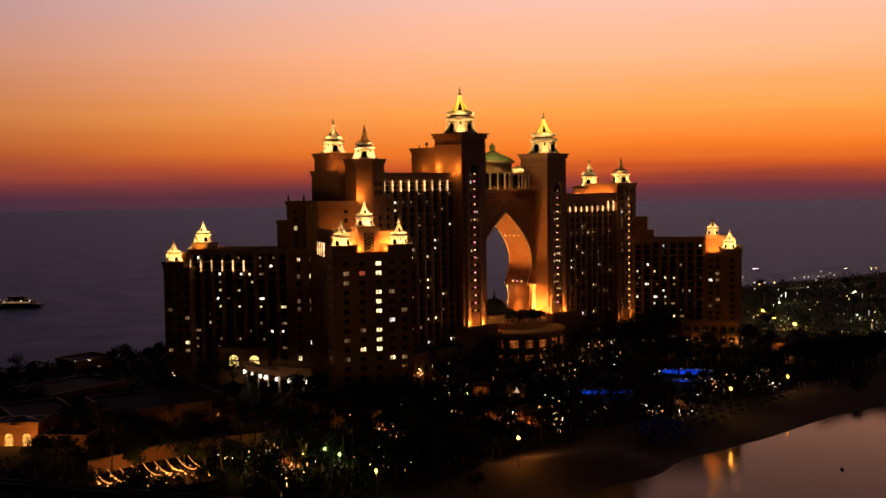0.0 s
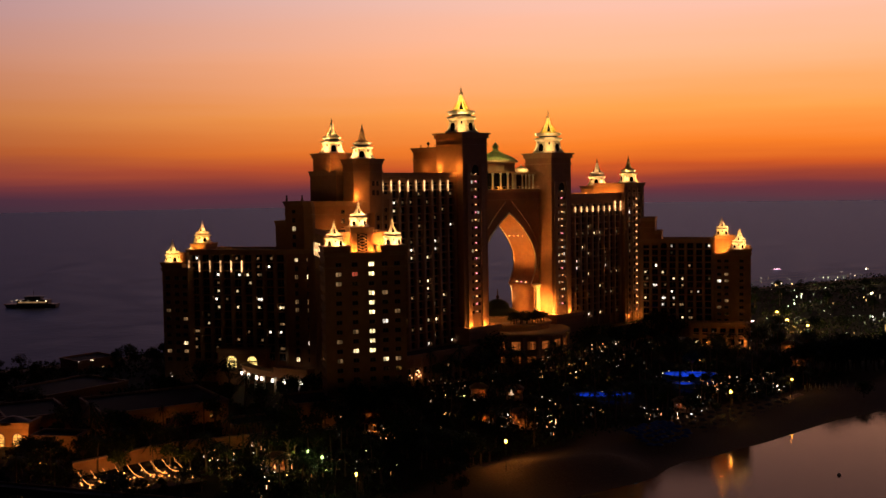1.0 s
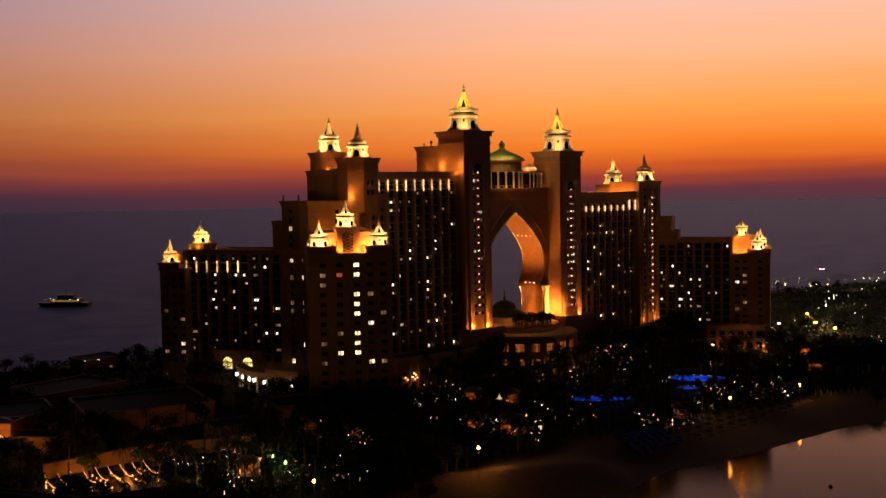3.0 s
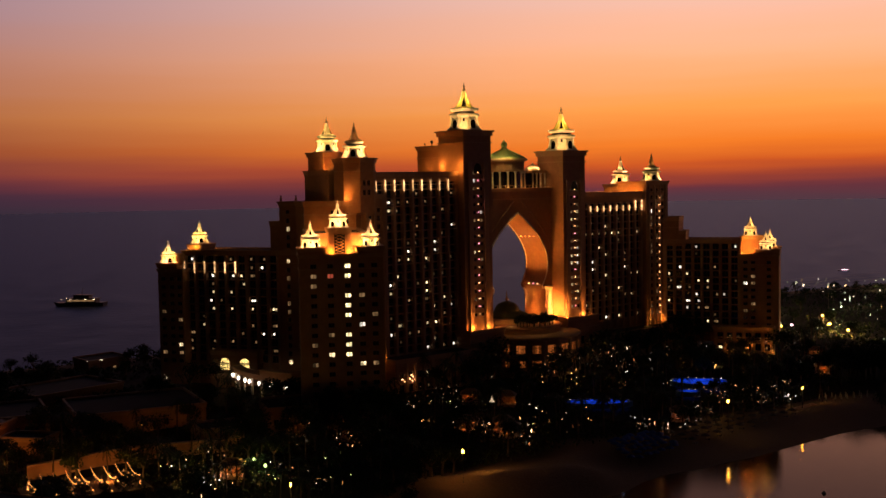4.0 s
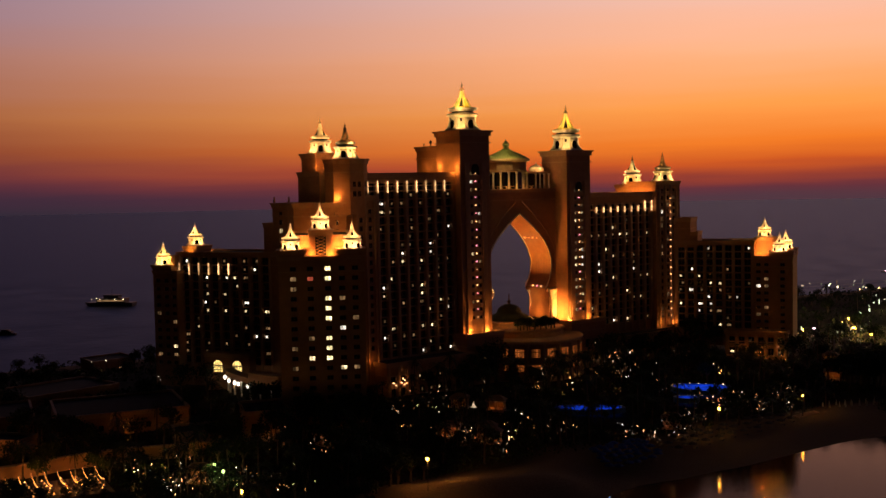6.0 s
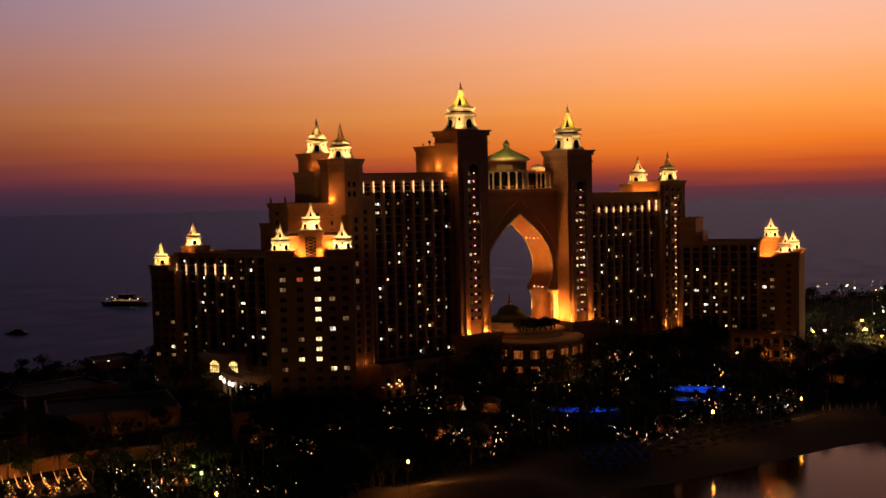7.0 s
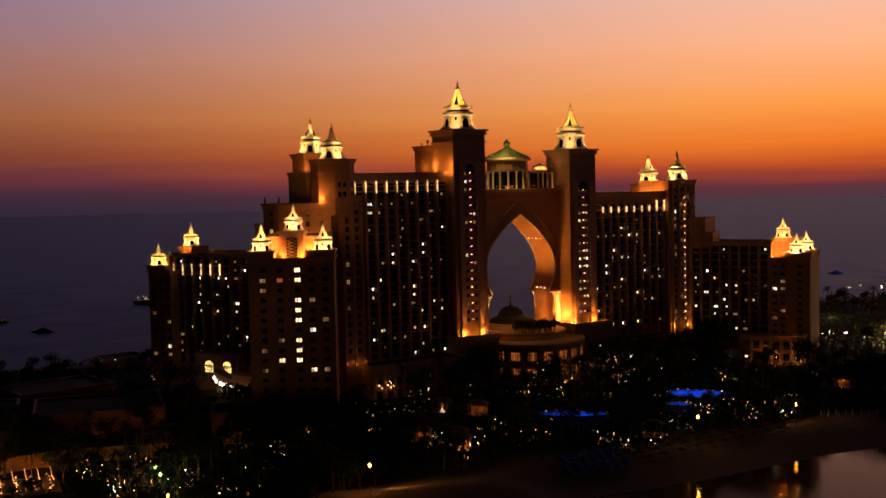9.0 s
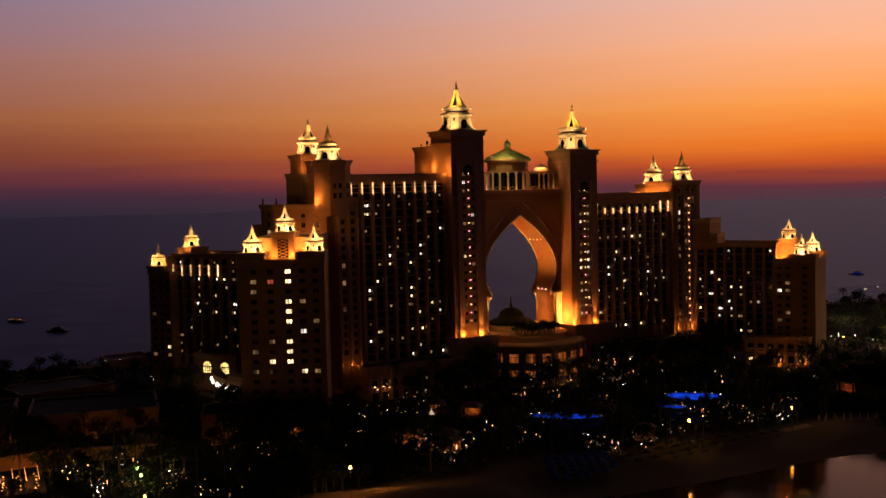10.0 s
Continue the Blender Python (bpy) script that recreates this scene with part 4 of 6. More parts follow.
arc = [(-118 - 15 * math.cos(math.radians(a)) * 0.55, 9 + 23 * math.sin(math.radians(a))) for a in range(-62, 63, 8)]
s = Shape()
for (ax, ay), (bx, by) in zip(arc, arc[1:]):
    s.prism(ccw([(ax, ay), (bx, by), (bx + 3.2, by), (ax + 3.2, ay)]), 16.8, 20.2 if ay < 2 else 18.4)
part("canopy_wall", s, PLASTER, porch)
s = Shape()
for (ax, ay), (bx, by) in zip(arc, arc[1:]):
    s.prism(ccw([(ax - 0.6, ay), (bx - 0.6, by), (bx + 3.6, by), (ax + 3.6, ay)]), 20.2 if ay < 2 else 18.4, 20.7 if ay < 2 else 18.9)
part("canopy_roof", s, TRIM, porch)
for i in range(0, len(arc), 2):
    part("canopy_column", Shape().lathe([(0.6, 8), (0.45, 9), (0.4, 16), (0.65, 16.8)], 8, (arc[i][0] + 0.8, arc[i][1])), CREAM, porch)
LANTERN = Shape().lathe([(0.1, 0.8), (0.42, 0.6), (0.52, 0.2), (0.46, -0.4), (0.2, -0.65)], 8)
lantern_glow = LANTERN.mesh("lantern", WHITELAMP)
for i in (1, 4, 6, 8, 9, 11, 14):
    part("lantern", lantern_glow, WHITELAMP, porch, "bright white lantern", at=pose(arc[i][0] - 0.5, arc[i][1], 15.6))

# ---- cupolas ----
def cupola(size, style, label):
    """Pagoda-like roof cupola of the given height: flared skirt, arcaded drum, double eave, tent roof, finial."""
    k = size / 19.3
    th = thing("cupola", (0, 0, 0), label, "cupola", "rooftop cupolas")
    t8 = math.pi / 8

    def lat(*prof, sides=8, turn=t8):
        return Shape().lathe([(r * k, z * k) for r, z in prof], sides, (0, 0), turn)

    # the darkest roof colour paints missing light, the others are the roof's own
    roof_mat = {"gold": GOLD, "dim_roof": BRONZE_AND_UNLIT}.get(style, CREAM)
    part("plinth", lat((7.3, 0), (7.3, 0.5), (6.6, 0.8)), CREAM, th)
    part("drum", lat((5.4, 0.4), (5.0, 2.2), (4.9, 5.2)), CREAM, th)
    but = Shape()
    prof = [(7.3, 0.5), (6.5, 1.1), (5.9, 2.1), (5.5, 3.5), (5.4, 5.3)]
    for i in range(len(prof) - 1):
        (r0, z0), (r1, z1) = prof[i], prof[i + 1]
        but.prism([(3.8 * k, -0.55 * k), (r0 * k, -0.55 * k), (r0 * k, 0.55 * k), (3.8 * k, 0.55 * k)], z0 * k, z1 * k, [(3.8 * k, -0.55 * k), (r1 * k, -0.55 * k), (r1 * k, 0.55 * k), (3.8 * k, 0.55 * k)])
    bm = but.mesh("buttress", CREAM)
    # black faces paint shade: arched openings on the four main faces, slits between
    arch = [(math.cos(math.radians(a)) * 1.25 * k, 3.1 * k + math.sin(math.radians(a)) * 1.25 * k) for a in range(0, 181, 20)]
    hole = [(-1.25 * k, 0.8 * k), (1.25 * k, 0.8 * k)] + arch
    op = Shape().poly(*[(5.12 * k, y, z) for y, z in hole])
    for (ya, za), (yb, zb) in zip(hole, hole[1:] + hole[:1]):
        op.poly((4.4 * k, ya, za), (4.4 * k, yb, zb), (5.12 * k, yb, zb), (5.12 * k, ya, za))
    om = op.mesh("arched_opening", VOID)
    hood = Shape().tube([(5.15 * k, y * 1.12, z + 0.1 * k) for y, z in arch], [0.18 * k] * len(arch), 5).mesh("arch_hood", CREAM)
    slit = Shape().box(4.3 * k, 4.42 * k, -0.35 * k, 0.35 * k, 3.7 * k, 4.9 * k).mesh("slit_window", VOID)
    for i in range(8):
        a = 45 * i
        part("buttress", bm, CREAM, th, at=pose(0, 0, 0, 0, 0, a + 22.5))
        if i % 2 == 0:
            part("arched_opening", om, VOID, th, at=pose(0, 0, 0, 0, 0, a))
            part("arch_hood", hood, CREAM, th, at=pose(0, 0, 0, 0, 0, a))
        else:
            part("slit_window", slit, VOID, th, at=pose(0.28 * k * math.cos(math.radians(a)), 0.28 * k * math.sin(math.radians(a)), 0, 0, 0, a))
    part("cornice", lat((5.2, 5.2), (6.1, 5.7), (6.5, 6.2), (6.3, 6.6), (5.0, 7.0)), CREAM, th)
    part("clerestory", lat((4.3, 6.9), (4.3, 7.9)), VOID, th)
    # upper eave with upturned corners
    s = Shape()
    n = 16
    rings = [(4.2, 7.6, 0.0), (5.0, 7.9, 0.12), (5.3, 8.4, 0.28), (5.15, 8.8, 0.25), (4.4, 9.1, 0.1)]
    for r, z, lift in rings:
        for j in range(n):
            a = 2 * math.pi * j / n
            c = 1.0 if j % 4 == 2 else (0.25 if j % 2 else 0.0)
            rr = r * (1 + 0.1 * c)
            s.v.append((rr * k * math.cos(a), rr * k * math.sin(a), (z + lift * c) * k))
    for i in range(len(rings) - 1):
        for j in range(n):
            a, b = i * n + j, i * n + (j + 1) % n
            s.f.append((a, b, b + n, a + n))
    s.f += [tuple(n - 1 - j for j in range(n)), tuple((len(rings) - 1) * n + j for j in range(n))]
    part("eave", s, CREAM, th)
    curve = [(4.8, 8.9), (3.75, 9.35), (2.7, 10.1), (1.95, 11.1), (1.45, 12.4), (1.05, 13.9), (0.75, 15.2), (0.55, 16.0)]
    part("tent_roof", lat(*curve), roof_mat, th, {"gold": "gilded tent roof", "dim_roof": "unlit bronze tent roof"}.get(style, ""))
    rib = Shape().tube([((r + 0.05) * k, 0, z * k) for r, z in curve], [0.16 * k] * len(curve), 5)
    rm = rib.mesh("roof_rib", roof_mat if style == "dim_roof" else CREAM)
    for i in range(8):
        part("roof_rib", rm, CREAM, th, at=pose(0, 0, 0, 0, 0, 45 * i + 22.5))
    if style != "dim_roof":
        cheek = Shape().prism([(1.4 * k, -1.0 * k), (3.35 * k, -1.0 * k), (3.35 * k, 1.0 * k), (1.4 * k, 1.0 * k)], 9.5 * k, 13.1 * k, [(1.1 * k, -0.08 * k), (1.5 * k, -0.08 * k), (1.5 * k, 0.08 * k), (1.1 * k, 0.08 * k)]).mesh("dormer", roof_mat)
        front = Shape().poly((3.38 * k, -0.85 * k, 9.55 * k), (3.38 * k, 0.85 * k, 9.55 * k), (1.62 * k, 0.07 * k, 12.95 * k), (1.62 * k, -0.07 * k, 12.95 * k)).mesh("dormer_opening", VOID)
        for i in range(4):
            dorm = part("dormer", cheek, roof_mat, th, at=pose(0, 0, 0, 0, 0, 90 * i - 45))
            hole_ = new("dormer_opening", front)
            hole_.parent = dorm
            hole_["label"] = "dark pointed dormer opening"
    part("finial", lat((0.75, 15.8), (0.9, 16.3), (0.5, 16.7), (0.3, 17.3), (0.5, 17.7), (0.22, 18.2), (0.05, 19.3), sides=10), CREAM if style == "small" else BRONZE_AND_UNLIT, th)
    return th


CUPS = [  # x, y, foot, turn, style
    (-29.1, -0.6, 107.65, 0, "gold"), (28.0, -0.7, 99.85, 0, "gold"),
    (-86.0, 15.8, 99.2, -30, "pale"), (-86.6, -3.0, 96.4, 45, "dim_roof"), (89.0, 17.4, 84.8, 30, "pale"), (87.4, -3.0, 85.95, -30, "dim_roof"),
    (-133.0, 58.2, 57.2, -14, "small"), (-119.9, 57.0, 64.4, -14, "small"), (*WA.at(64.2, -9.6), 57.2, -14, "small"),
    (-130.8, -38.6, 65.9, 14, "small"), (-118.6, -36.9, 72.2, 14, "small"), (-113.9, -48.8, 65.9, 14, "small"),
    (117.6, -37.4, 59.4, -14, "small"), (111.2, -50.0, 53.2, -14, "small"), (129.6, -40.2, 53.2, -14, "small"),
]
SIZES = {"gold": 19.7, "pale": 13.8, "dim_roof": 13.5, "small": 9.2}
CUP_LABEL = {"gold": "large floodlit cream cupola with a gilded tent roof", "pale": "floodlit cream cupola with a pale tent roof", "dim_roof": "floodlit cream cupola with a dark bronze tent roof", "small": "small floodlit cupola with cream ribs on its roof"}
CUP_WATTS = {"gold": 3000, "pale": 3300, "dim_roof": 3000, "small": 2300}
first = {}
for x, y, z, turn, style in CUPS:
    wide = 1.04 if style == "small" else 1.0
    m = pose(x, y, z, 0, 0, turn) @ Matrix.Diagonal((wide, wide, 1, 1))
    if style not in first:
        first[style] = cupola(SIZES[style], style, CUP_LABEL[style])
        first[style].matrix_basis = m
        BASES.pop(first[style].name, None)
    else:
        copy_thing(first[style], m)
    k = SIZES[style] / 19.3
    if style == "small":
        for i in range(6):
            a = math.radians(60 * i + turn)
            c_, s_ = math.cos(a), math.sin(a)
            spot((x + 9.2 * k * c_, y + 9.2 * k * s_, z + 1.6 * k), (x, y, z + 5.5 * k), 1500, WARM, 100, 0.2)
            if i % 2 == 0:
                spot((x + 10.5 * k * c_, y + 10.5 * k * s_, z + 11.5 * k), (x, y, z + 10.5 * k), 2600, WARM, 90, 0.2)
        continue
    for i in range(4):
        a = math.radians(45 + 90 * i + turn)
        c_, s_ = math.cos(a), math.sin(a)
        spot((x + 10.0 * k * c_, y + 10.0 * k * s_, z + 0.7 * k), (x, y, z + 6.5 * k), CUP_WATTS[style], WARM, 84, 0.3 * k + 0.1)
        if style != "dim_roof" or i == 2:
            spot((x + 9.0 * k * c_, y + 9.0 * k * s_, z + 6.9 * k), (x, y, z + 11.2 * k), CUP_WATTS[style] * (0.9 if style == "gold" else 0.35), WARM, 74, 0.2 * k + 0.1)
        if i:
            spot((x + 7.6 * k * c_, y + 7.6 * k * s_, z + 9.6 * k), (x, y, z + 13.2 * k), CUP_WATTS[style] * {"gold": 1.9, "dim_roof": 0.4}.get(style, 0.6), (1.0, 0.66, 0.2) if style == "gold" else WARM, 76, 0.2 * k + 0.1)

# ---- floodlights on the hotel ----
for x, y, z, w in ((-33.8, -10.0, 27.6, 1900), (-25.2, -10.0, 27.6, 1900), (31.9, -10.0, 27.6, 1700), (79.2, -8.9, 20.6, 520), (87.4, -8.9, 20.6, 520), (-86.1, -9.95, 21.2, 30), (-82.3, -9.95, 21.2, 110), (-78.4, -9.95, 21.2, 35)):
    bulb((x, y, z), w * 0.42, AMBER, 0.25)
    spot((x, y - 0.2, z), (x, y + 1.0, z + 30), w * 3.8, AMBER, 38)
bulb((19.8, -9.6, 27.5), 3200, AMBER, 0.35)
spot((21.7, -10.0, 27.4), (21.4, -8.6, 60), 6000, AMBER, 50)
# added lamp without a fixture, set off to wash the right pier
spot((9.5, -15.4, 27.2), (20.8, -5.0, 33.0), 30000, AMBER, 44, 0.6, 1.0)
# added unseen lamp behind the lobby dome, fills the inner jamb
bulb((13.4, 5.5, 30.2), 900, AMBER, 0.3)
bulb((-18.6, -2.4, 28.4), 500, AMBER, 0.3)
bulb((19.0, -3.4, 28.4), 1500, AMBER, 0.3)
bulb((-15.6, 13.6, 36.5), 260, WARM, 0.2)
spot((-14.2, -5.0, 30.0), (-15.6, -1.6, 40.2), 6500, WARM, 44)
spot((17.9, -5.0, 27.4), (19.6, -4.6, 60), 22000, AMBER, 120, 0.4, 1.0)
spot((16.6, 3.0, 28.6), (18.5, 5.0, 60), 20000, AMBER, 75)
spot((-16.6, 3.0, 28.6), (-18.5, 5.0, 60), 9000, AMBER, 75)
spot((15.4, 13.9, 28.2), (17.6, 12.6, 36), 16000, WARM, 60)
bulb((17.2, 13.4, 28.6), 300, AMBER, 0.2)
# two added lamps hung in mid-air to fill the soffit evenly
spot((-2.0, 5.0, 40.0), (12.0, 5.0, 66.0), 30000, AMBER, 90)
spot((10.6, 6.0, 29.4), (17.5, 4.5, 43.0), 7000, AMBER, 55, 0.4, 1.0)
for x, y, z, w in ((-38.3, -6.6, 91.2, 260), (-38.3, 4.6, 91.2, 420), (-41.5, -2.0, 91.8, 1100), (-41.0, 12.0, 91.6, 700), (-93.6, 8.6, 92.5, 900), (-87.0, 6.6, 92.5, 500), (74.2, -3.0, 80.9, 1100), (74.2, 3.0, 80.9, 1100), (74.2, 9.0, 80.9, 1100), (74.2, 15.0, 80.9, 900), (-97, -12.6, 80.6, 420)):
    bulb((x, y, z), w, AMBER, 0.25)
for W, end, box in ((WA, 56.6, 64.2), (WG, 65.6, 72.2), (WF, 53.0, 59.4)):
    for w in (-8.2, -3.6, 3.6, 8.2):
        near = abs(w) < 5
        p = W.at(62.9 if near else 60.0, w)
        bulb((*p, end - 1.4 if near else end + 0.9), 1700 if near else 900, AMBER)
    for w in (-1, 1):
        p = W.at(55, 6.6 * w)
        bulb((*p, end + 5.8), 350, AMBER)
bulb((*WA.at(58.9, 10.8), 57.5), 700, AMBER)
for w in (-6.0, 6.0):
    bulb((*WG.at(60.4, w), 66.6), 1500, AMBER)
for w in (-5.0, 4.0):
    bulb((*WG.at(20.0, w), 71.2), 300, AMBER)
for s_ in (53.4, 57.4):
    bulb((*WF.at(s_, -7.8), 51.6), 1500, AMBER)
for p, q, w in (((-94.0, -7.5, 80.6), (-93.4, -7.0, 96), 4200), ((-38.5, -6.8, 91.5), (-38.0, -6.6, 106), 2400), ((-38.5, 4.8, 91.5), (-38.0, 4.6, 106), 4200), ((-37.6, 14.0, 91.2), (-37.2, 14.0, 101), 500)):
    spot(p, q, w, AMBER, 125, 0.3, 1.0)
bulb((-94.2, -7.7, 80.9), 260, AMBER, 0.2)
# rotunda and gallery
for k in range(6):
    a = math.radians(-150 + 24 * k)
    bulb((-1 + 10.2 * math.cos(a), 5.7 + 10.2 * math.sin(a), 84.6), 120 if k in (1, 2) else 36, AMBER)
bulb((-10.5, -4.0, 100.2), 2400, (1.0, 0.85, 0.3))
bulb((11.4, 2.4, 92.7), 300, WARM)
bulb((14.2, 0.7, 92.7), 300, WARM)
for x in (-19, -16.2, 12.4, 17.3):
    bulb((x, -0.6, 84.3), 80, WARM)
# lobby
for x in (-9, 6, 16):
    bulb((x, -20.6, 24.2), 12, (1.0, 0.6, 0.18))
bulb((-15.4, -17.6, 25.0), 40, (1.0, 0.66, 0.18))
bulb((-6.5, -22.2, 25.0), 30, (1.0, 0.66, 0.18))
for x, y in ((-10.6, -7.4), (-14.6, -1.6)):
    bulb((x, y, 26.7), 55, (1.0, 0.66, 0.18))
for i in (2, 6, 10, 13):
    bulb((arc[i][0] - 3.6, arc[i][1], 15.2), 110, WARM)

# ---- low buildings of the resort ----
def low_building(pts, z0, z1, label, spec=None, cornice=0.4):
    cx, cy = sum(p[0] for p in pts) / len(pts), sum(p[1] for p in pts) / len(pts)
    th = thing("resort_building", (cx, cy, z0), label, "building", "low resort buildings")
    block(th, pts, z0, z1, [spec] + [None] * (len(pts) - 1), cornice=cornice, band=0.7)
    return th


PLAIN = "low plastered resort building with a flat roof, unlit"
YARD = []  # outlines that nothing is planted in
low = [([(-195, 0), (-155, -10), (-147, 22), (-187, 32)], 14.0), ([(-151, -42), (-137.5, -47.5), (-130, -30), (-144, -25)], 16.0), ([(-216, 24), (-197, 18), (-190, 46), (-209, 52)], 12.5), ([(-171, -36), (-158, -40), (-154, -28), (-167, -24)], 11.5), ([(-134, 138), (-114, 141), (-114, 158), (-134, 155)], 9.2), ([(-186, 60), (-150, 66), (-154, 92), (-190, 86)], 11.0)]
for pts, top in low:
    zb = min(lie(*p) for p in pts) - 0.6
    low_building(pts, zb, top, PLAIN, dict(cols=even((Vector(pts[1]) - Vector(pts[0])).length, 5, 2), sills=[top - 5.2], w=1.6, h=2.0, lit=0.1))
    YARD.append(pts)
garden_wall = thing("garden_wall", (-190, -36, 5), "long curved plastered garden wall dimly lit from below", "wall")
wp = [(-224, -36), (-212, -36.3), (-202, -35.2), (-190, -36.5), (-182, -40), (-172, -44), (-162, -47)]
s = Shape()
for a, b in zip(wp, wp[1:]):
    s.prism(ccw([a, b, (b[0] + 0.4, b[1] + 1.0), (a[0] + 0.4, a[1] + 1.0)]), 4, 10.0)
part("wall_body", s, PLASTER, garden_wall)
s = Shape()
for a, b in zip(wp, wp[1:]):
    s.prism(ccw([(a[0] - 0.1, a[1] - 0.25), (b[0] - 0.1, b[1] - 0.25), (b[0] + 0.5, b[1] + 1.2), (a[0] + 0.5, a[1] + 1.2)]), 10.0, 10.5)
part("coping", s, TRIM, garden_wall)

# lit gatehouse with an arched opening, and the plain box before it
gate = thing("gatehouse", (-217.5, 17, 5), "small gatehouse glowing orange through an arched opening", "gatehouse")
block(gate, [(-225.5, 19), (-216, 9), (-209.5, 15), (-219, 25)], 4.5, 13.3, None, cornice=0.7)
part("roof_cap", Shape().prism(ngon(-217.5, 17, 6.0, 8), 13.4, 15.2, ngon(-217.5, 17, 1.0, 8)), BRONZE_AND_UNLIT, gate)
for u in (0.35, 0.75):
    arched_window(gate, -225.5 + 9.5 * u - 0.06, 19 - 10 * u - 0.06, math.atan2(-9.5, -10), 6.6, 2.8, 2.6, GATEGLOW, 2)
bulb((-225.4, 12.8, 8), 500, AMBER)
bulb((-219.6, 6.6, 9), 800, AMBER)
YARD.append([(-231, 16), (-218, 1), (-206, 14), (-219, 28)])
low_building([(-219, 1), (-210, -10.5), (-203, -4.7), (-212, 6.8)], 4.0, 11.0, "plain plastered service block catching orange light")
YARD.append([(-224, 0), (-212, -15), (-201, -5), (-212, 8)])
bulb((-221.5, -10.5, 8), 620, AMBER)
YARD.append([(-242, 8), (-222, -18), (-212, -10), (-228, 18)])

# elevated track past the near corner
track = thing("elevated_track", (-240, -68, 4), "dark elevated track beam on round piers", "track")
ta, tb = Vector((-262, -20)), Vector((-214, -118))
td = (tb - ta).normalized()
tn = Vector((-td.y, td.x))
part("beam", Shape().prism(ccw([tuple(ta), tuple(tb), tuple(tb - tn * 3.0), tuple(ta - tn * 3.0)]), 10.0, 11.8), ROAD, track)
part("edge_rail", Shape().prism(ccw([tuple(ta + tn * 0.05), tuple(tb + tn * 0.05), tuple(tb - tn * 0.25), tuple(ta - tn * 0.25)]), 11.8, 12.2), TRIM, track)
for i in range(5):
    q = ta + td * (10 + i * 22) - tn * 1.5
    part("pier", Shape().lathe([(1.1, lie(q.x, q.y) - 0.5), (0.9, 8.6), (1.5, 10.0)], 10, tuple(q)), ROAD, track)

# ---- restaurant terrace with strings of bulbs ----
ter = thing("terrace_deck", (-205, -56, 5), "wooden dining terrace strewn with small table lights", "terrace")
TP = [(-233, -62), (-203, -70), (-200, -50), (-230, -44)]
part("deck", Shape().prism(ccw(TP), 4.0, 7.2), material("deck_boards", (0.1, 0.06, 0.035), 0.8, size=1.2), ter)
YARD.append(TP)
for i in range(9):
    f = i / 8
    a = Vector((-228 + 26 * f, -47 - 5 * f, 10.6))
    b = a + Vector((-1.3, -11.0, -1.2))
    th = thing("string_lights", tuple(b), "sagging string of small warm bulbs over the terrace", "string lights", "terrace string lights")
    pts = []
    for k in range(33):
        t = k / 32
        q = a.lerp(b, t)
        q.z -= 2.2 * 4 * t * (1 - t) * 0.5
        pts.append(tuple(q))
    part("cable", Shape().tube(pts, [0.03] * 33, 4), METAL, th)
    s = Shape()
    for q in pts[1:-1:2]:
        s.lathe([(0.04, q[2] + 0.08), (0.09, q[2] - 0.05), (0.08, q[2] - 0.18), (0.03, q[2] - 0.26)], 6, (q[0], q[1]))
    part("bulbs", s, FAIRY, th, "glowing bulbs")
    pb = tuple(b)
    part("post", Shape().tube([(pb[0], pb[1], 6.8), (pb[0], pb[1], 9.5)], [0.09, 0.07], 6), METAL, th)


def dining_table():
    th = thing("dining_table", (0, 0, 0), "small round terrace table with a glowing candle lamp", "table", "terrace tables")
    part("tabletop", Shape().lathe([(0.5, 0.7), (0.55, 0.72), (0.55, 0.75), (0.5, 0.76)], 12), TRIM, th)
    part("pedestal", Shape().lathe([(0.3, 0), (0.28, 0.04), (0.05, 0.1), (0.05, 0.7)], 8), METAL, th)
    part("candle_lamp", Shape().lathe([(0.1, 0.76), (0.14, 0.9), (0.12, 1.1), (0.05, 1.16)], 8), CANDLE, th, "glowing candle lamp")
    return th


def terrace_chair():
    th = thing("terrace_chair", (0, 0, 0), "dark wicker terrace chair", "chair", "terrace chairs")
    part("seat", Shape().box(-0.25, 0.25, -0.25, 0.25, 0.4, 0.48), CLOTH, th)
    part("backrest", Shape().box(-0.25, 0.25, 0.21, 0.27, 0.48, 0.95), CLOTH, th)
    for y in (-0.22, 0.22):
        part("leg_frame", Shape().box(-0.245, -0.195, y - 0.025, y + 0.025, 0, 0.4).box(0.195, 0.245, y - 0.025, y + 0.025, 0, 0.4), METAL, th)
    return th


tbl, chr_ = dining_table(), terrace_chair()
for o in (tbl, chr_):
    BASES.pop(o.name, None)
RT = random.Random(3)
done = 0
for i in range(7):
    for j in range(6):
        e0 = Vector(TP[0]).lerp(Vector(TP[3]), 0.1 + 0.8 * j / 5)
        e1 = Vector(TP[1]).lerp(Vector(TP[2]), 0.1 + 0.8 * j / 5)
        q = e0.lerp(e1, 0.08 + 0.84 * i / 6) + Vector((RT.uniform(-0.6, 0.6), RT.uniform(-0.6, 0.6)))
        m = pose(q.x, q.y, 7.2)
        if done:
            copy_thing(tbl, m)
        else:
            tbl.matrix_basis = m
        for a in ((40, 220) if (i + j) % 2 == 0 else ()):
            m = pose(q.x, q.y, 7.2, 0, 0, a + 20 * i) @ pose(0, 0.85, 0)
            if done or a > 100:
                copy_thing(chr_, m)
            else:
                chr_.matrix_basis = m
        done += 1
bulb((-222, -53, 9.4), 1900, AMBER)
bulb((-209, -57, 9.4), 2400, AMBER)

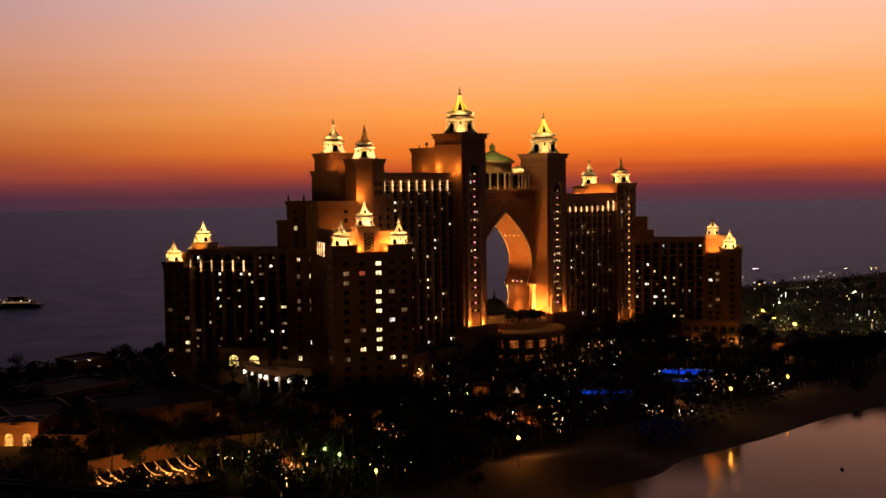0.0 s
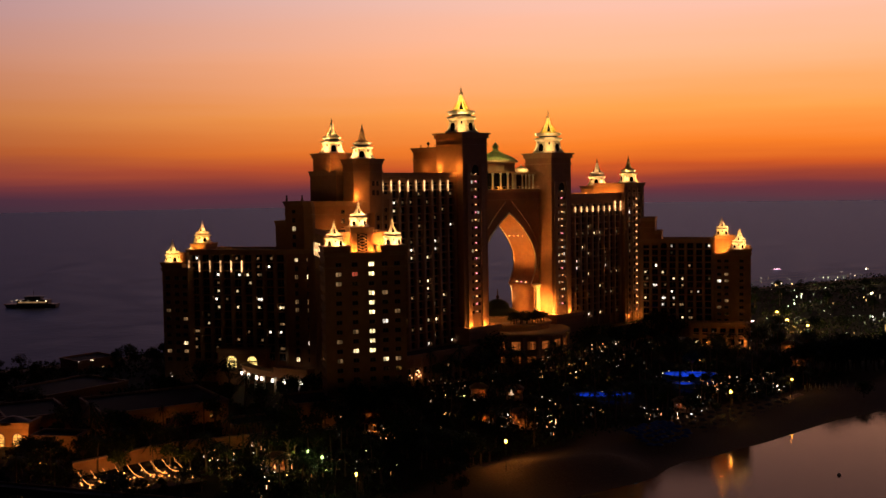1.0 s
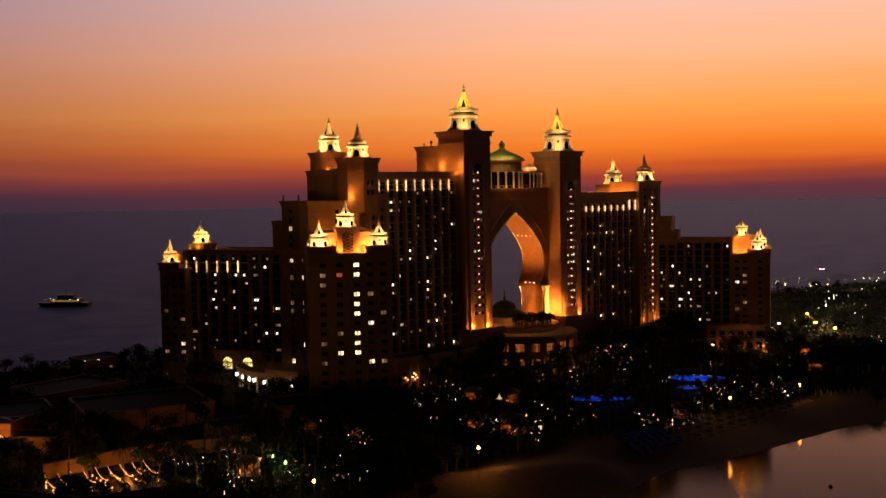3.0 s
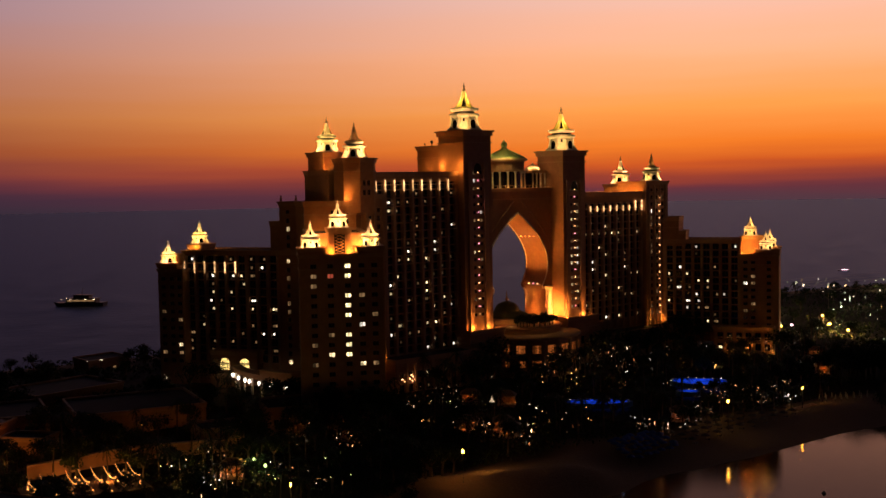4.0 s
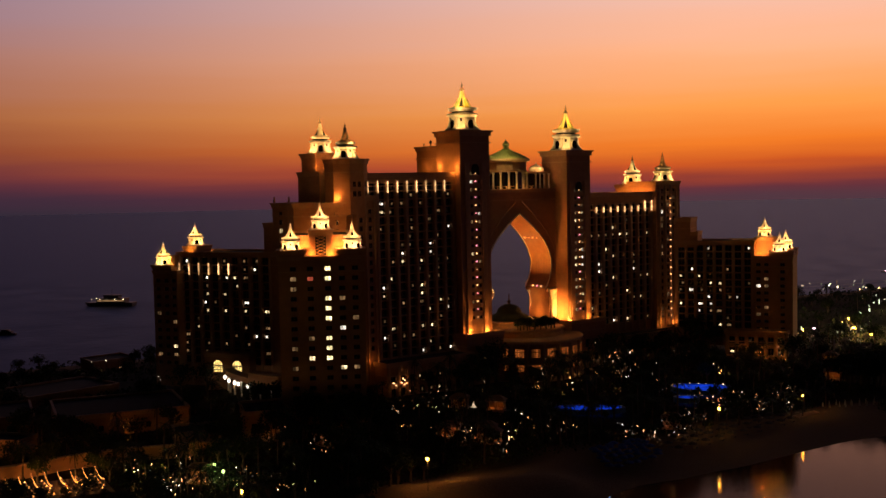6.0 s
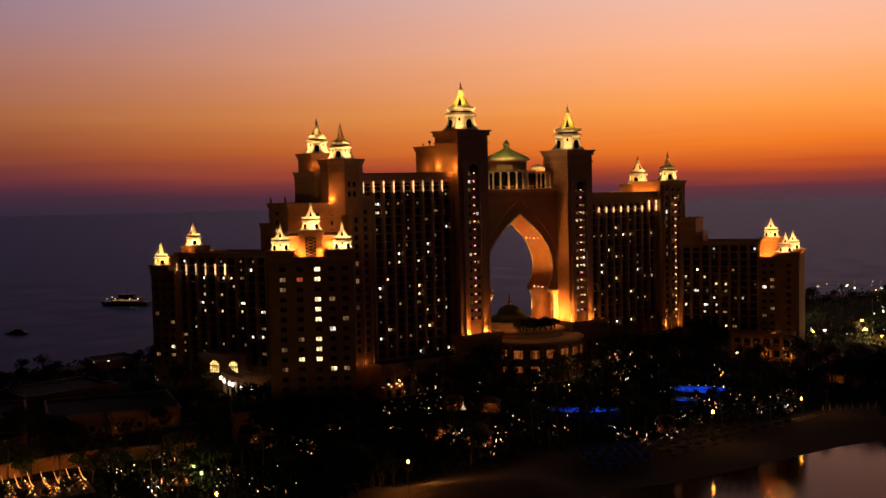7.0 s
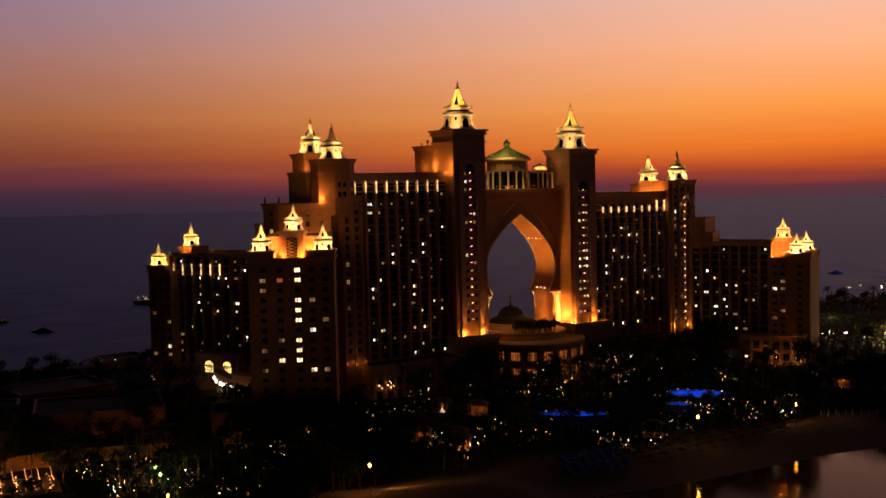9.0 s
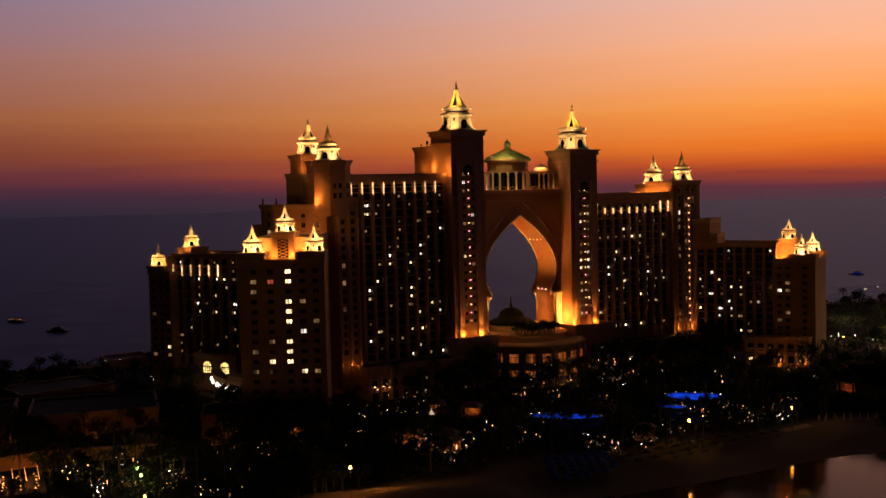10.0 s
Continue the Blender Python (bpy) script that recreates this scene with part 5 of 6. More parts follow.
# ---- pools ----
def pool(pts, z, label, water=POOLGLOW, rim=0):
    th = thing("swimming_pool", (*pts[0], z - 1.5), label, "pool", "lit pools")
    pts = ccw(pts)
    part("basin", Shape().ring(grown(pts, 0.9), grown(pts, 0.02), z - 1.6, z + 0.25), TILE, th)
    # the water body emits the blue itself; no lamps lie below
    part("pool_water", Shape().prism(pts, z - 1.4, z), water, th, "pool water glowing blue from underwater lamps")
    far = sorted(grown(pts, 0.5), key=lambda p: -(0.7 * p[1] + 0.7 * p[0]))[:rim]
    for i, (x, y) in enumerate(far):
        part("rim_lamp", Shape().lathe([(0.05, z + 0.2), (0.1, z + 0.3), (0.1, z + 0.45), (0.04, z + 0.55)], 6, (x, y)), GLOBE_B, th, "small white rim lamp")
    YARD.append(grown(pts, 5.0))
    return th


def blob(cx, cy, ax, ay, turn, n=18, wob=0.14):
    out = []
    for k in range(n):
        a = 2 * math.pi * k / n
        r = 1 + wob * math.sin(2 * a + cx) + wob * 0.6 * math.sin(3 * a)
        x, y = ax * r * math.cos(a), ay * r * math.sin(a)
        out.append((cx + x * math.cos(turn) - y * math.sin(turn), cy + x * math.sin(turn) + y * math.cos(turn)))
    return out


pool(blob(20.5, -80.0, 9.5, 7.6, -0.95, wob=0.1), 7.6, "free-form swimming pool glowing deep blue at night", rim=9)
pool(blob(-36.0, -77.0, 11.0, 4.6, -0.72, wob=0.08), 7.2, "long free-form swimming pool glowing deep blue at night", rim=8)
pool(blob(3.0, -88.0, 3.6, 2.6, -0.7, wob=0.1), 7.2, "small round pool glowing deep blue at night", rim=5)
blue = thing("blue_canopy", (-222, 35, 5), "canvas canopy lit deep blue", "canopy")
part("canopy", Shape().prism(ccw([(-229, 27), (-220.5, 27.5), (-215.8, 38), (-221, 46)]), 11.0, 11.4), CLOTH, blue)
for p in ((-228, 27.6), (-220.8, 28.2), (-216.6, 37.8), (-221, 45)):
    part("pole", Shape().tube([(*p, 4), (*p, 11)], [0.15, 0.12], 6), METAL, blue)
# blue lamp added overhead to colour the canopy; it hangs from nothing
spot((-222, 35, 18.0), (-222, 35, 9.0), 12000, (0.06, 0.05, 1.0), 110, 0.5)

# ---- small lit pavilions in the garden ----
def pavilion():
    th = thing("garden_pavilion", (0, 0, 0), "small open garden pavilion glowing orange under a hipped roof", "pavilion", "garden pavilions")
    part("floor_slab", Shape().box(-3.2, 3.2, -2.4, 2.4, -0.6, 0.25), TRIM, th)
    for x in (-2.8, 0, 2.8):
        for y in (-2.0, 2.0):
            part("column", Shape().lathe([(0.26, 0.25), (0.2, 0.5), (0.18, 2.9), (0.28, 3.2)], 8, (x, y)), TRIM, th)
    part("back_wall", Shape().box(-2.6, 2.6, 1.9, 2.1, 0.25, 3.1), PLASTER, th)
    part("eave_board", Shape().box(-3.5, 3.5, -2.7, 2.7, 3.2, 3.5), TRIM, th)
    part("roof", Shape().prism([(-3.7, -2.9), (3.7, -2.9), (3.7, 2.9), (-3.7, 2.9)], 3.5, 5.2, [(-1.4, -0.15), (1.4, -0.15), (1.4, 0.15), (-1.4, 0.15)]), BRONZE_AND_UNLIT, th)
    part("ceiling_lamp", Shape().lathe([(0.05, 2.55), (0.16, 2.65), (0.16, 2.85), (0.05, 2.95)], 8), GLOBE_A, th, "glowing ceiling lamp")
    return th


pav = pavilion()
BASES.pop(pav.name, None)
for i, (x, y, turn, w) in enumerate(((-83.7, -78.8, -45, 110), (-93.5, -72.5, -45, 130), (-86.5, -84.5, -50, 130), (-179.4, -70.1, -40, 110), (-122.7, -48.4, -30, 130), (-131.6, -58.3, -60, 80), (-59.9, -55.4, -50, 70), (81.4, -96.5, -60, 60), (-67.8, -44.9, -45, 60), (-26.6, -106.6, -50, 22), (108, -78, -50, 120))):
    m = pose(x, y, lie(x, y) + 0.3, 0, 0, turn)
    if i:
        copy_thing(pav, m)
    else:
        pav.matrix_basis = m
    YARD.append([(x - 4, y - 4), (x + 4, y - 4), (x + 4, y + 4), (x - 4, y + 4)])
    bulb((x, y, lie(x, y) + 2.6), w, AMBER, 0.2)

# ---- trees ----
def palm(seed, tall):
    r = random.Random(seed)
    th = thing("palm_tree", (0, 0, 0), "date palm with a slender trunk and dark arching fronds", "palm tree", "garden palms")
    lean = (r.uniform(-0.6, 0.6), r.uniform(-0.6, 0.6))
    pts = [(lean[0] * (i / 7) ** 2, lean[1] * (i / 7) ** 2, tall * i / 7 - 0.3 * (i == 0)) for i in range(8)]
    part("trunk", Shape().tube(pts, [0.34, 0.27, 0.24, 0.22, 0.21, 0.2, 0.21, 0.26], 7), BARK, th)
    top = Vector(pts[-1])
    s = Shape()
    for k in range(22):
        a = 2.399 * k + r.uniform(-0.2, 0.2)
        up = 1.15 - 1.5 * (k / 21) + r.uniform(-0.1, 0.1)
        length = r.uniform(3.0, 3.9)
        d = Vector((math.cos(a), math.sin(a), 0))
        side = Vector((-d.y, d.x, 0))
        spine = []
        for j in range(8):
            t = j / 7
            spine.append(top + d * (length * t * math.cos(up * (1 - 0.4 * t))) + Vector((0, 0, length * (math.sin(up) * t - 0.75 * t * t))))
        for j in range(7):
            p, q = spine[j], spine[j + 1]
            s.poly(p + side * 0.05, p - side * 0.05, q - side * 0.04, q + side * 0.04)
            for sg in (1, -1):
                for h in (0.15, 0.65):
                    b = p.lerp(q, h)
                    lw = 0.75 * math.sin(math.pi * min(0.97, (j + h) / 7 * 0.85 + 0.12))
                    tip = b + side * sg * lw + (q - p) * 0.7 + Vector((0, 0, -0.25 * lw))
                    s.poly(b, b + (q - p) * 0.32, tip)
    part("crown", s, FROND, th)
    return th


def broadleaf(seed, tall):
    r = random.Random(seed)
    th = thing("shade_tree", (0, 0, 0), "dense dark evergreen shade tree", "tree", "garden trees")
    fork = tall * 0.4
    s = Shape().tube([(0, 0, -0.3), (0.1, 0, fork * 0.5), (0, 0.1, fork)], [0.4, 0.3, 0.26], 7)
    lobes = []
    for k in range(6):
        a = 2 * math.pi * k / 6 + r.uniform(-0.4, 0.4)
        e = Vector((math.cos(a) * tall * r.uniform(0.16, 0.3), math.sin(a) * tall * r.uniform(0.16, 0.3), tall * r.uniform(0.55, 0.85)))
        s.tube([(0, 0.1, fork), tuple(Vector((0, 0.1, fork)).lerp(e, 0.5) + Vector((0, 0, 0.3))), tuple(e)], [0.2, 0.13, 0.06], 5)
        lobes.append((e, tall * r.uniform(0.16, 0.26)))
    lobes.append((Vector((0, 0, tall * 0.85)), tall * 0.2))
    part("trunk", s, BARK, th)
    s = Shape()
    for c, rad in lobes:
        for _ in range(95):
            v = Vector((r.gauss(0, 1), r.gauss(0, 1), r.gauss(0, 0.8))).normalized() * rad * r.uniform(0.55, 1.12)
            p = c + v
            u = Vector((r.gauss(0, 1), r.gauss(0, 1), r.gauss(0, 1))).normalized()
            w = u.orthogonal().normalized()
            z = r.uniform(0.22, 0.42)
            s.poly(p - u * z, p + w * z * 0.6, p + u * z, p - w * z * 0.6)
    part("crown", s, LEAF, th)
    return th


def inside(poly, x, y):
    hit = False
    for (ax, ay), (bx, by) in zip(poly, poly[1:] + poly[:1]):
        if (ay > y) != (by > y) and x < (bx - ax) * (y - ay) / (by - ay) + ax:
            hit = not hit
    return hit


YARD += [grown(ccw(W.rect(2, 69, -15, 15)), 2.0) for W in (WA, WG, WF, WH)]
YARD += [[(-84, -19), (106, -19), (106, 26), (-84, 26)], [(-30, -34), (31, -34), (31, -15), (-30, -15)], grown(ccw(WF.rect(38, 69, -25, -12)), 1.0), [(-142, -14), (-104, -22), (-104, 44), (-142, 44)], [(-227, -88), (-202, -86), (-202, -60), (-227, -60)]]


def free(x, y, gap=0.0):
    return not any(inside(p, x, y) for p in YARD)


R2 = random.Random(21)
ROOM = {}


def roomy(x, y, d):
    i, j = int(x // 6), int(y // 6)
    for a in range(i - 1, i + 2):
        for b in range(j - 1, j + 2):
            for q in ROOM.get((a, b), ()):
                if math.hypot(q[0] - x, q[1] - y) < d:
                    return False
    ROOM.setdefault((i, j), []).append((x, y))
    return True


def spots(count, zone, inland_least, gap):
    out, tries = [], 0
    while len(out) < count and tries < count * 60:
        tries += 1
        x, y = R2.uniform(zone[0], zone[1]), R2.uniform(zone[2], zone[3])
        d = float(inland(np.array([x]), np.array([y]))[0])
        if d > inland_least and free(x, y) and roomy(x, y, gap):
            out.append((x, y))
    return out


palms = [palm(k, t) for k, t in ((1, 8.5), (2, 10.0), (3, 7.2), (4, 11.2))]
leafs = [broadleaf(k, t) for k, t in ((11, 8.0), (12, 6.5), (13, 9.5), (14, 7.2))]
used = set()


def plant(kinds, x, y):
    i = R2.randrange(len(kinds))
    k = R2.uniform(0.85, 1.2)
    m = pose(x, y, lie(x, y) - 0.1, 0, 0, R2.uniform(0, 360)) @ Matrix.Diagonal((k, k, k, 1))
    if kinds[i].name in used:
        copy_thing(kinds[i], m)
    else:
        used.add(kinds[i].name)
        BASES.pop(kinds[i].name, None)
        kinds[i].matrix_basis = m


for zone, np_, nl, gap in (((-190, 120, -116, -30), 115, 85, 3.8), ((-250, -130, -105, 20), 30, 75, 4.4), ((105, 420, -150, 110), 14, 0, 6.5)):
    for x, y in spots(np_, zone, 36, gap):
        plant(palms, x, y)
    for x, y in spots(nl, zone, 35, gap):
        plant(leafs, x, y)


def wood(name, mat, which, places, label):
    """Trees too far to count: one part of many trees, joined."""
    vs, fs, at = [], [], 0
    for x, y, turn, k, i in places:
        me = [c for c in leafs[i].children if c.name.startswith(which)][0].data
        co = np.empty(len(me.vertices) * 3)
        me.vertices.foreach_get("co", co)
        co = co.reshape(-1, 3) * k
        ca, sa = math.cos(turn), math.sin(turn)
        vs.append(np.stack([x + co[:, 0] * ca - co[:, 1] * sa, y + co[:, 0] * sa + co[:, 1] * ca, co[:, 2] + lie(x, y) - 0.1], 1))
        fs += [tuple(v + at for v in pl.vertices) for pl in me.polygons]
        at += len(co)
    me = bpy.data.meshes.new(name)
    me.from_pydata(np.concatenate(vs).tolist(), [], fs)
    me.materials.append(mat)
    tagged(new(name, me), label, "trees", kind="stuff")


FAR_TREES = [(x, y, R2.uniform(0, 6.28), R2.uniform(0.85, 1.2), R2.randrange(4)) for zone, nl, gap in (((-300, -140, 20, 190), 80, 5.0), ((-130, -60, 70, 190), 22, 6.0), ((105, 420, -150, 110), 75, 6.5)) for x, y in spots(nl, zone, 35, gap)]
wood("far_tree_crowns", LEAF, "crown", FAR_TREES, "dark crowns of shade trees along the far shore")
wood("far_tree_trunks", BARK, "trunk", FAR_TREES, "trunks of shade trees along the far shore")


for x, y, k in ((-133, -15, 1.1), (-136, -3, 0.9), (-134, 20, 1.2), (-140, 30, 1.2), (-147, -18, 1.1), (-129, -24, 1.2)):
    copy_thing(leafs[R2.randrange(4)], pose(x, y, lie(x, y) - 0.1, 0, 0, R2.uniform(0, 360)) @ Matrix.Diagonal((k, k, k, 1)))


for s_, z, w in ((48, 8.6, 160), (55, 8.6, 260), (65.4, 8.6, 320), (58, 18.9, 40), (64, 18.9, 40)):
    bulb((*WF.at(s_, -22.6 if z < 12 else -21.9), z), w, AMBER)
for i in (0, 2, 4, 7, 8):
    x, y = 92 + 6.2 * i + R2.uniform(-1.5, 1.5), -71 + 1.9 * i + R2.uniform(-1.5, 1.5)
    copy_thing((palms if i % 3 else leafs)[R2.randrange(4)], pose(x, y, lie(x, y) - 0.1, 0, 0, R2.uniform(0, 360)) @ Matrix.Diagonal((1.2, 1.2, 1.25, 1)))


for x, y in ((-23, -34.5), (-16.5, -36), (-9.5, -36.5), (-2, -36.5), (5.5, -36.5), (12.5, -36), (20, -34.5), (-29, -30), (27, -31)):
    copy_thing(palms[R2.randrange(4)], pose(x, y, lie(x, y) - 0.1, 0, 0, R2.uniform(0, 360)) @ Matrix.Diagonal((1.5, 1.5, R2.uniform(1.0, 1.25), 1)))


# planted roof of the lobby
for i in range(15):
    a = math.radians(-142 + 5.6 * i)
    r = 14.6 if i % 2 else 12.6
    k = R2.uniform(0.44, 0.7)
    copy_thing(leafs[R2.randrange(4)], pose(0.5 + r * math.cos(a), -2 + r * math.sin(a), 25.95, 0, 0, R2.uniform(0, 360)) @ Matrix.Diagonal((k * 1.3, k * 1.3, k, 1)))


# palms along the beach terraces
for x, y in ((-44, -113), (-36, -116), (-29, -119), (-21, -117), (-14, -119), (-6, -118), (2, -120), (11, -119), (19, -121), (28, -120), (38, -122), (-31, -111), (-10, -112), (7, -113), (25, -114)):
    k = R2.uniform(0.75, 1.0)
    copy_thing((leafs if x % 3 == 0 else palms)[R2.randrange(4)], pose(x, y, lie(x, y) - 0.1, 0, 0, R2.uniform(0, 360)) @ Matrix.Diagonal((k, k, k * 0.8, 1)))


# thicket that hides the foot of the beach mast
for x, y, k in ((-155, -117, 1.0), (-150, -114, 0.9), (-145, -113, 1.0), (-140, -109.5, 0.9), (-134, -107, 1.0), (-128, -105, 0.9), (-158, -122, 0.8), (-147, -107, 1.1), (-138, -103, 1.0), (-161, -115, 1.0)):
    copy_thing(leafs[R2.randrange(4)], pose(x, y, lie(x, y) - 0.1, 0, 0, R2.uniform(0, 360)) @ Matrix.Diagonal((k, k, k * 0.8, 1)))


# tall palms before the lobby and the terraces
for x, y in ((-26, -36), (-20, -39), (-13, -37), (-6, -40), (2, -37), (9, -40), (16, -37), (24, -38), (31, -34), (40, -23), (47, -25), (55, -22), (64, -25), (74, -22), (84, -26), (-38, -22), (-46, -24), (-55, -22), (-63, -25), (-72, -23)):
    m = pose(x, y, lie(x, y) - 0.1, 0, 0, R2.uniform(0, 360)) @ Matrix.Diagonal((1.15, 1.15, R2.uniform(1.15, 1.5), 1))
    copy_thing(palms[R2.randrange(4)], m)


# dense dark grove beside the beach terraces, and a lone tree at the water
for i in range(34):
    u, v = (i % 9) / 8, (i // 9) / 3
    x, y = 78 + 34 * u + R2.uniform(-2, 2), -112 - 14 * u + 13 * v + R2.uniform(-2, 2)
    k = R2.uniform(1.15, 1.5)
    copy_thing(leafs[R2.randrange(4)], pose(x, y, lie(x, y) - 0.1, 0, 0, R2.uniform(0, 360)) @ Matrix.Diagonal((k, k, k, 1)))
copy_thing(leafs[2], pose(46.0, -141.0, lie(46.0, -141.0) - 1.6, 0, 0, 40) @ Matrix.Diagonal((0.8, 0.8, 0.72, 1)))
YARD.append([(75, -116), (112, -131), (116, -106), (78, -94)])


# tall trees that hide the foot of the broad end wall
for i in range(11):
    x, y = WG.at(71.5 + 3.5 * (i % 3), -17 + 3.4 * i)
    k = R2.uniform(1.45, 1.8)
    copy_thing(leafs[R2.randrange(4)], pose(x, y, lie(x, y) - 0.1, 0, 0, R2.uniform(0, 360)) @ Matrix.Diagonal((k * 0.8, k * 0.8, k, 1)))


# shade trees before the podium
for x, y in ((-42, -20), (-36, -22), (-30, -20), (-25, -24), (26, -22), (33, -20), (40, -24), (48, -21), (58, -24), (68, -21), (78, -24), (88, -21), (98, -24), (-66, -24), (-50, -25)):
    k = R2.uniform(1.2, 1.7)
    copy_thing(leafs[R2.randrange(4)], pose(x, y, lie(x, y) - 0.1, 0, 0, R2.uniform(0, 360)) @ Matrix.Diagonal((k, k, k, 1)))


# planting that half hides the pools and the dining terrace
for x, y, k in ((13, -92, 0.85), (8, -88, 0.7), (18, -94, 0.75), (-43, -86, 0.9), (-39, -88, 0.7), (-237, -67, 0.6), (-232, -68, 0.7), (-227, -69.5, 0.6), (-222, -70, 0.72), (-217, -71.5, 0.6), (-212, -73, 0.7), (-207, -74, 0.65), (-200, -73, 0.8), (-225, -64, 0.5), (-215, -67, 0.5)):
    copy_thing(leafs[R2.randrange(4)], pose(x, y, lie(x, y) - 0.1, 0, 0, R2.uniform(0, 360)) @ Matrix.Diagonal((k, k, k, 1)))


def scrub(name, count, zone, inland_least, size, high, label):
    """Uncountable low planting: leaf clumps over a stretch of ground."""
    r = np.random.RandomState(5)
    x = r.uniform(zone[0], zone[1], count)
    y = r.uniform(zone[2], zone[3], count)
    patch = np.sin(x * 0.13) * np.cos(y * 0.17) + np.sin(x * 0.05 + y * 0.07)
    keep = (inland(x, y) > inland_least) & (patch > -0.9)
    x, y, patch = x[keep], y[keep], patch[keep]
    ok = np.array([free(a, b) for a, b in zip(x, y)])
    x, y, patch = x[ok], y[ok], patch[ok]
    z = height(x, y) + r.uniform(0, 1, len(x)) * high * np.clip(0.35 + 0.4 * patch, 0.15, 1.0)
    s = Shape()
    u = r.normal(size=(len(x), 3))
    u /= np.linalg.norm(u, axis=1)[:, None]
    w = np.cross(u, r.normal(size=(len(x), 3)))
    w /= np.linalg.norm(w, axis=1)[:, None]
    k = r.uniform(0.5, 1.0, len(x))[:, None] * size
    p = np.stack([x, y, z], 1)
    v = np.stack([p - u * k, p + w * k * 0.6, p + u * k, p - w * k * 0.6], 1).reshape(-1, 3)
    me = bpy.data.meshes.new(name)
    me.from_pydata(v.tolist(), [], np.arange(len(v)).reshape(-1, 4).tolist())
    me.materials.append(LEAF)
    tagged(new(name, me), label, "shrubs", kind="stuff")


scrub("shrubs", 60000, (-260, 120, -118, 60), 34, 0.7, 4.2, "dark low shrubs between the garden trees")
scrub("far_woods", 40000, (118, 860, -230, 130), 14, 1.0, 4.2, "dark far woods on the flat spit")
scrub("shore_scrub", 26000, (-420, 60, 30, 205), 5, 1.0, 3.8, "dark scrub along the sea shore")


# ---- lamps in the garden ----
def lamp_post(high, glow, label, group="garden lamps", rad=0.13):
    th = thing("garden_lamp", (0, 0, 0), label, "lamp", group)
    part("post", Shape().tube([(0, 0, -0.2), (0, 0, 0.4), (0, 0, high)], [0.12, 0.07, 0.05], 6), METAL, th)
    part("globe", Shape().lathe([(0.06, high), (rad * 0.8, high + rad * 0.4), (rad, high + rad), (rad * 0.8, high + rad * 1.6), (0.05, high + rad * 2)], 8), glow, th, "glowing globe")
    return th


# added glow tubes that imitate the upright streaks of uplit palm trunks
def trunk_glow():
    th = thing("bollard_light", (0, 0, 0), "slim bollard with a tall dim glowing tube", "lamp", "garden lamps")
    part("base", Shape().tube([(0, 0, -0.2), (0, 0, 2.6)], [0.12, 0.1], 6), METAL, th)
    part("tube", Shape().tube([(0, 0, 2.6), (0, 0, 3.5)], [0.07, 0.06], 6), GLOBE_A, th, "glowing tube")
    return th


protos = [lamp_post(3.4, GLOBE_A, "short garden lamp with a warm glowing globe"), lamp_post(4.6, GLOBE_A, "garden lamp with a warm glowing globe"), lamp_post(5.6, GLOBE_B, "tall garden lamp with a white glowing globe"), lamp_post(4.2, GLOBE_C, "garden lamp with a greenish glowing globe"), lamp_post(7.0, GLOBE_B, "tall path lamp with a small white globe", rad=0.14), trunk_glow(), lamp_post(8.5, FAR_A, "tall street lamp with a warm globe among far trees", "far street lamps", 0.4), lamp_post(9.5, FAR_B, "tall street lamp with a white globe among far trees", "far street lamps", 0.45)]


def set_lamp(i, x, y):
    m = pose(x, y, lie(x, y) - 0.05)
    if protos[i].name in used:
        copy_thing(protos[i], m)
    else:
        used.add(protos[i].name)
        BASES.pop(protos[i].name, None)
        protos[i].matrix_basis = m


for count, zone, gap, kinds in ((62, (-75, 115, -116, -34), 1.6, (0, 1, 1, 2, 4, 5, 5)), (40, (-175, -70, -112, -50), 1.6, (0, 1, 1, 2, 3, 4, 5)), (36, (-205, -150, -108, -62), 1.6, (0, 1, 3, 3, 5)), (8, (-150, -96, 46, 80), 3.0, (2, 4)), (40, (110, 330, -140, 80), 4.0, (6, 6, 7, 2)), (30, (330, 720, -200, 60), 8.0, (6, 7, 7)), (24, (240, 640, 40, 120), 8.0, (6, 7, 7, 2)), (3, (-200, -120, 80, 190), 9.0, (2,))):
    # lamps stand in loose clusters along paths and terraces
    left_over = count
    for cx, cy in spots(max(1, count // 5), zone, 38, gap):
        turn = R2.uniform(0, math.pi)
        for j in range(min(left_over, R2.randrange(2, 9))):
            u = R2.gauss(0, 4.2)
            v = R2.gauss(0, 1.3)
            x, y = cx + u * math.cos(turn) - v * math.sin(turn), cy + u * math.sin(turn) + v * math.cos(turn)
            if float(inland(np.array([x]), np.array([y]))[0]) > 35 and free(x, y):
                set_lamp(R2.choice(kinds), x, y)
                left_over -= 1


def floodlight_mast(x, y, z, watts, label, colour=(1.0, 0.6, 0.16), glow=SODIUM, r=0.4, thick=1.0):
    g = lie(x, y)
    th = thing("lamp_mast", (x, y, g), label, "street lamp", "lamp masts")
    part("pole", Shape().tube([(x, y, g - 0.2), (x, y, g + 1), (x, y, z - 0.4)], [0.2 * thick, 0.14 * thick, 0.09 * thick], 8), METAL, th)
    part("bracket", Shape().box(x - 0.5, x + 0.5, y - 0.08, y + 0.08, z - 0.5, z - 0.35), METAL, th)
    part("lamp_head", Shape().lathe([(0.1, z - 0.5), (0.85 * r, z - 0.3), (r, z), (0.85 * r, z + 0.3), (0.1, z + 0.5)], 10, (x, y)), glow, th, "glowing lamp head")
    bulb((x, y, z - 1.1), watts, colour, 0.4)
    return th


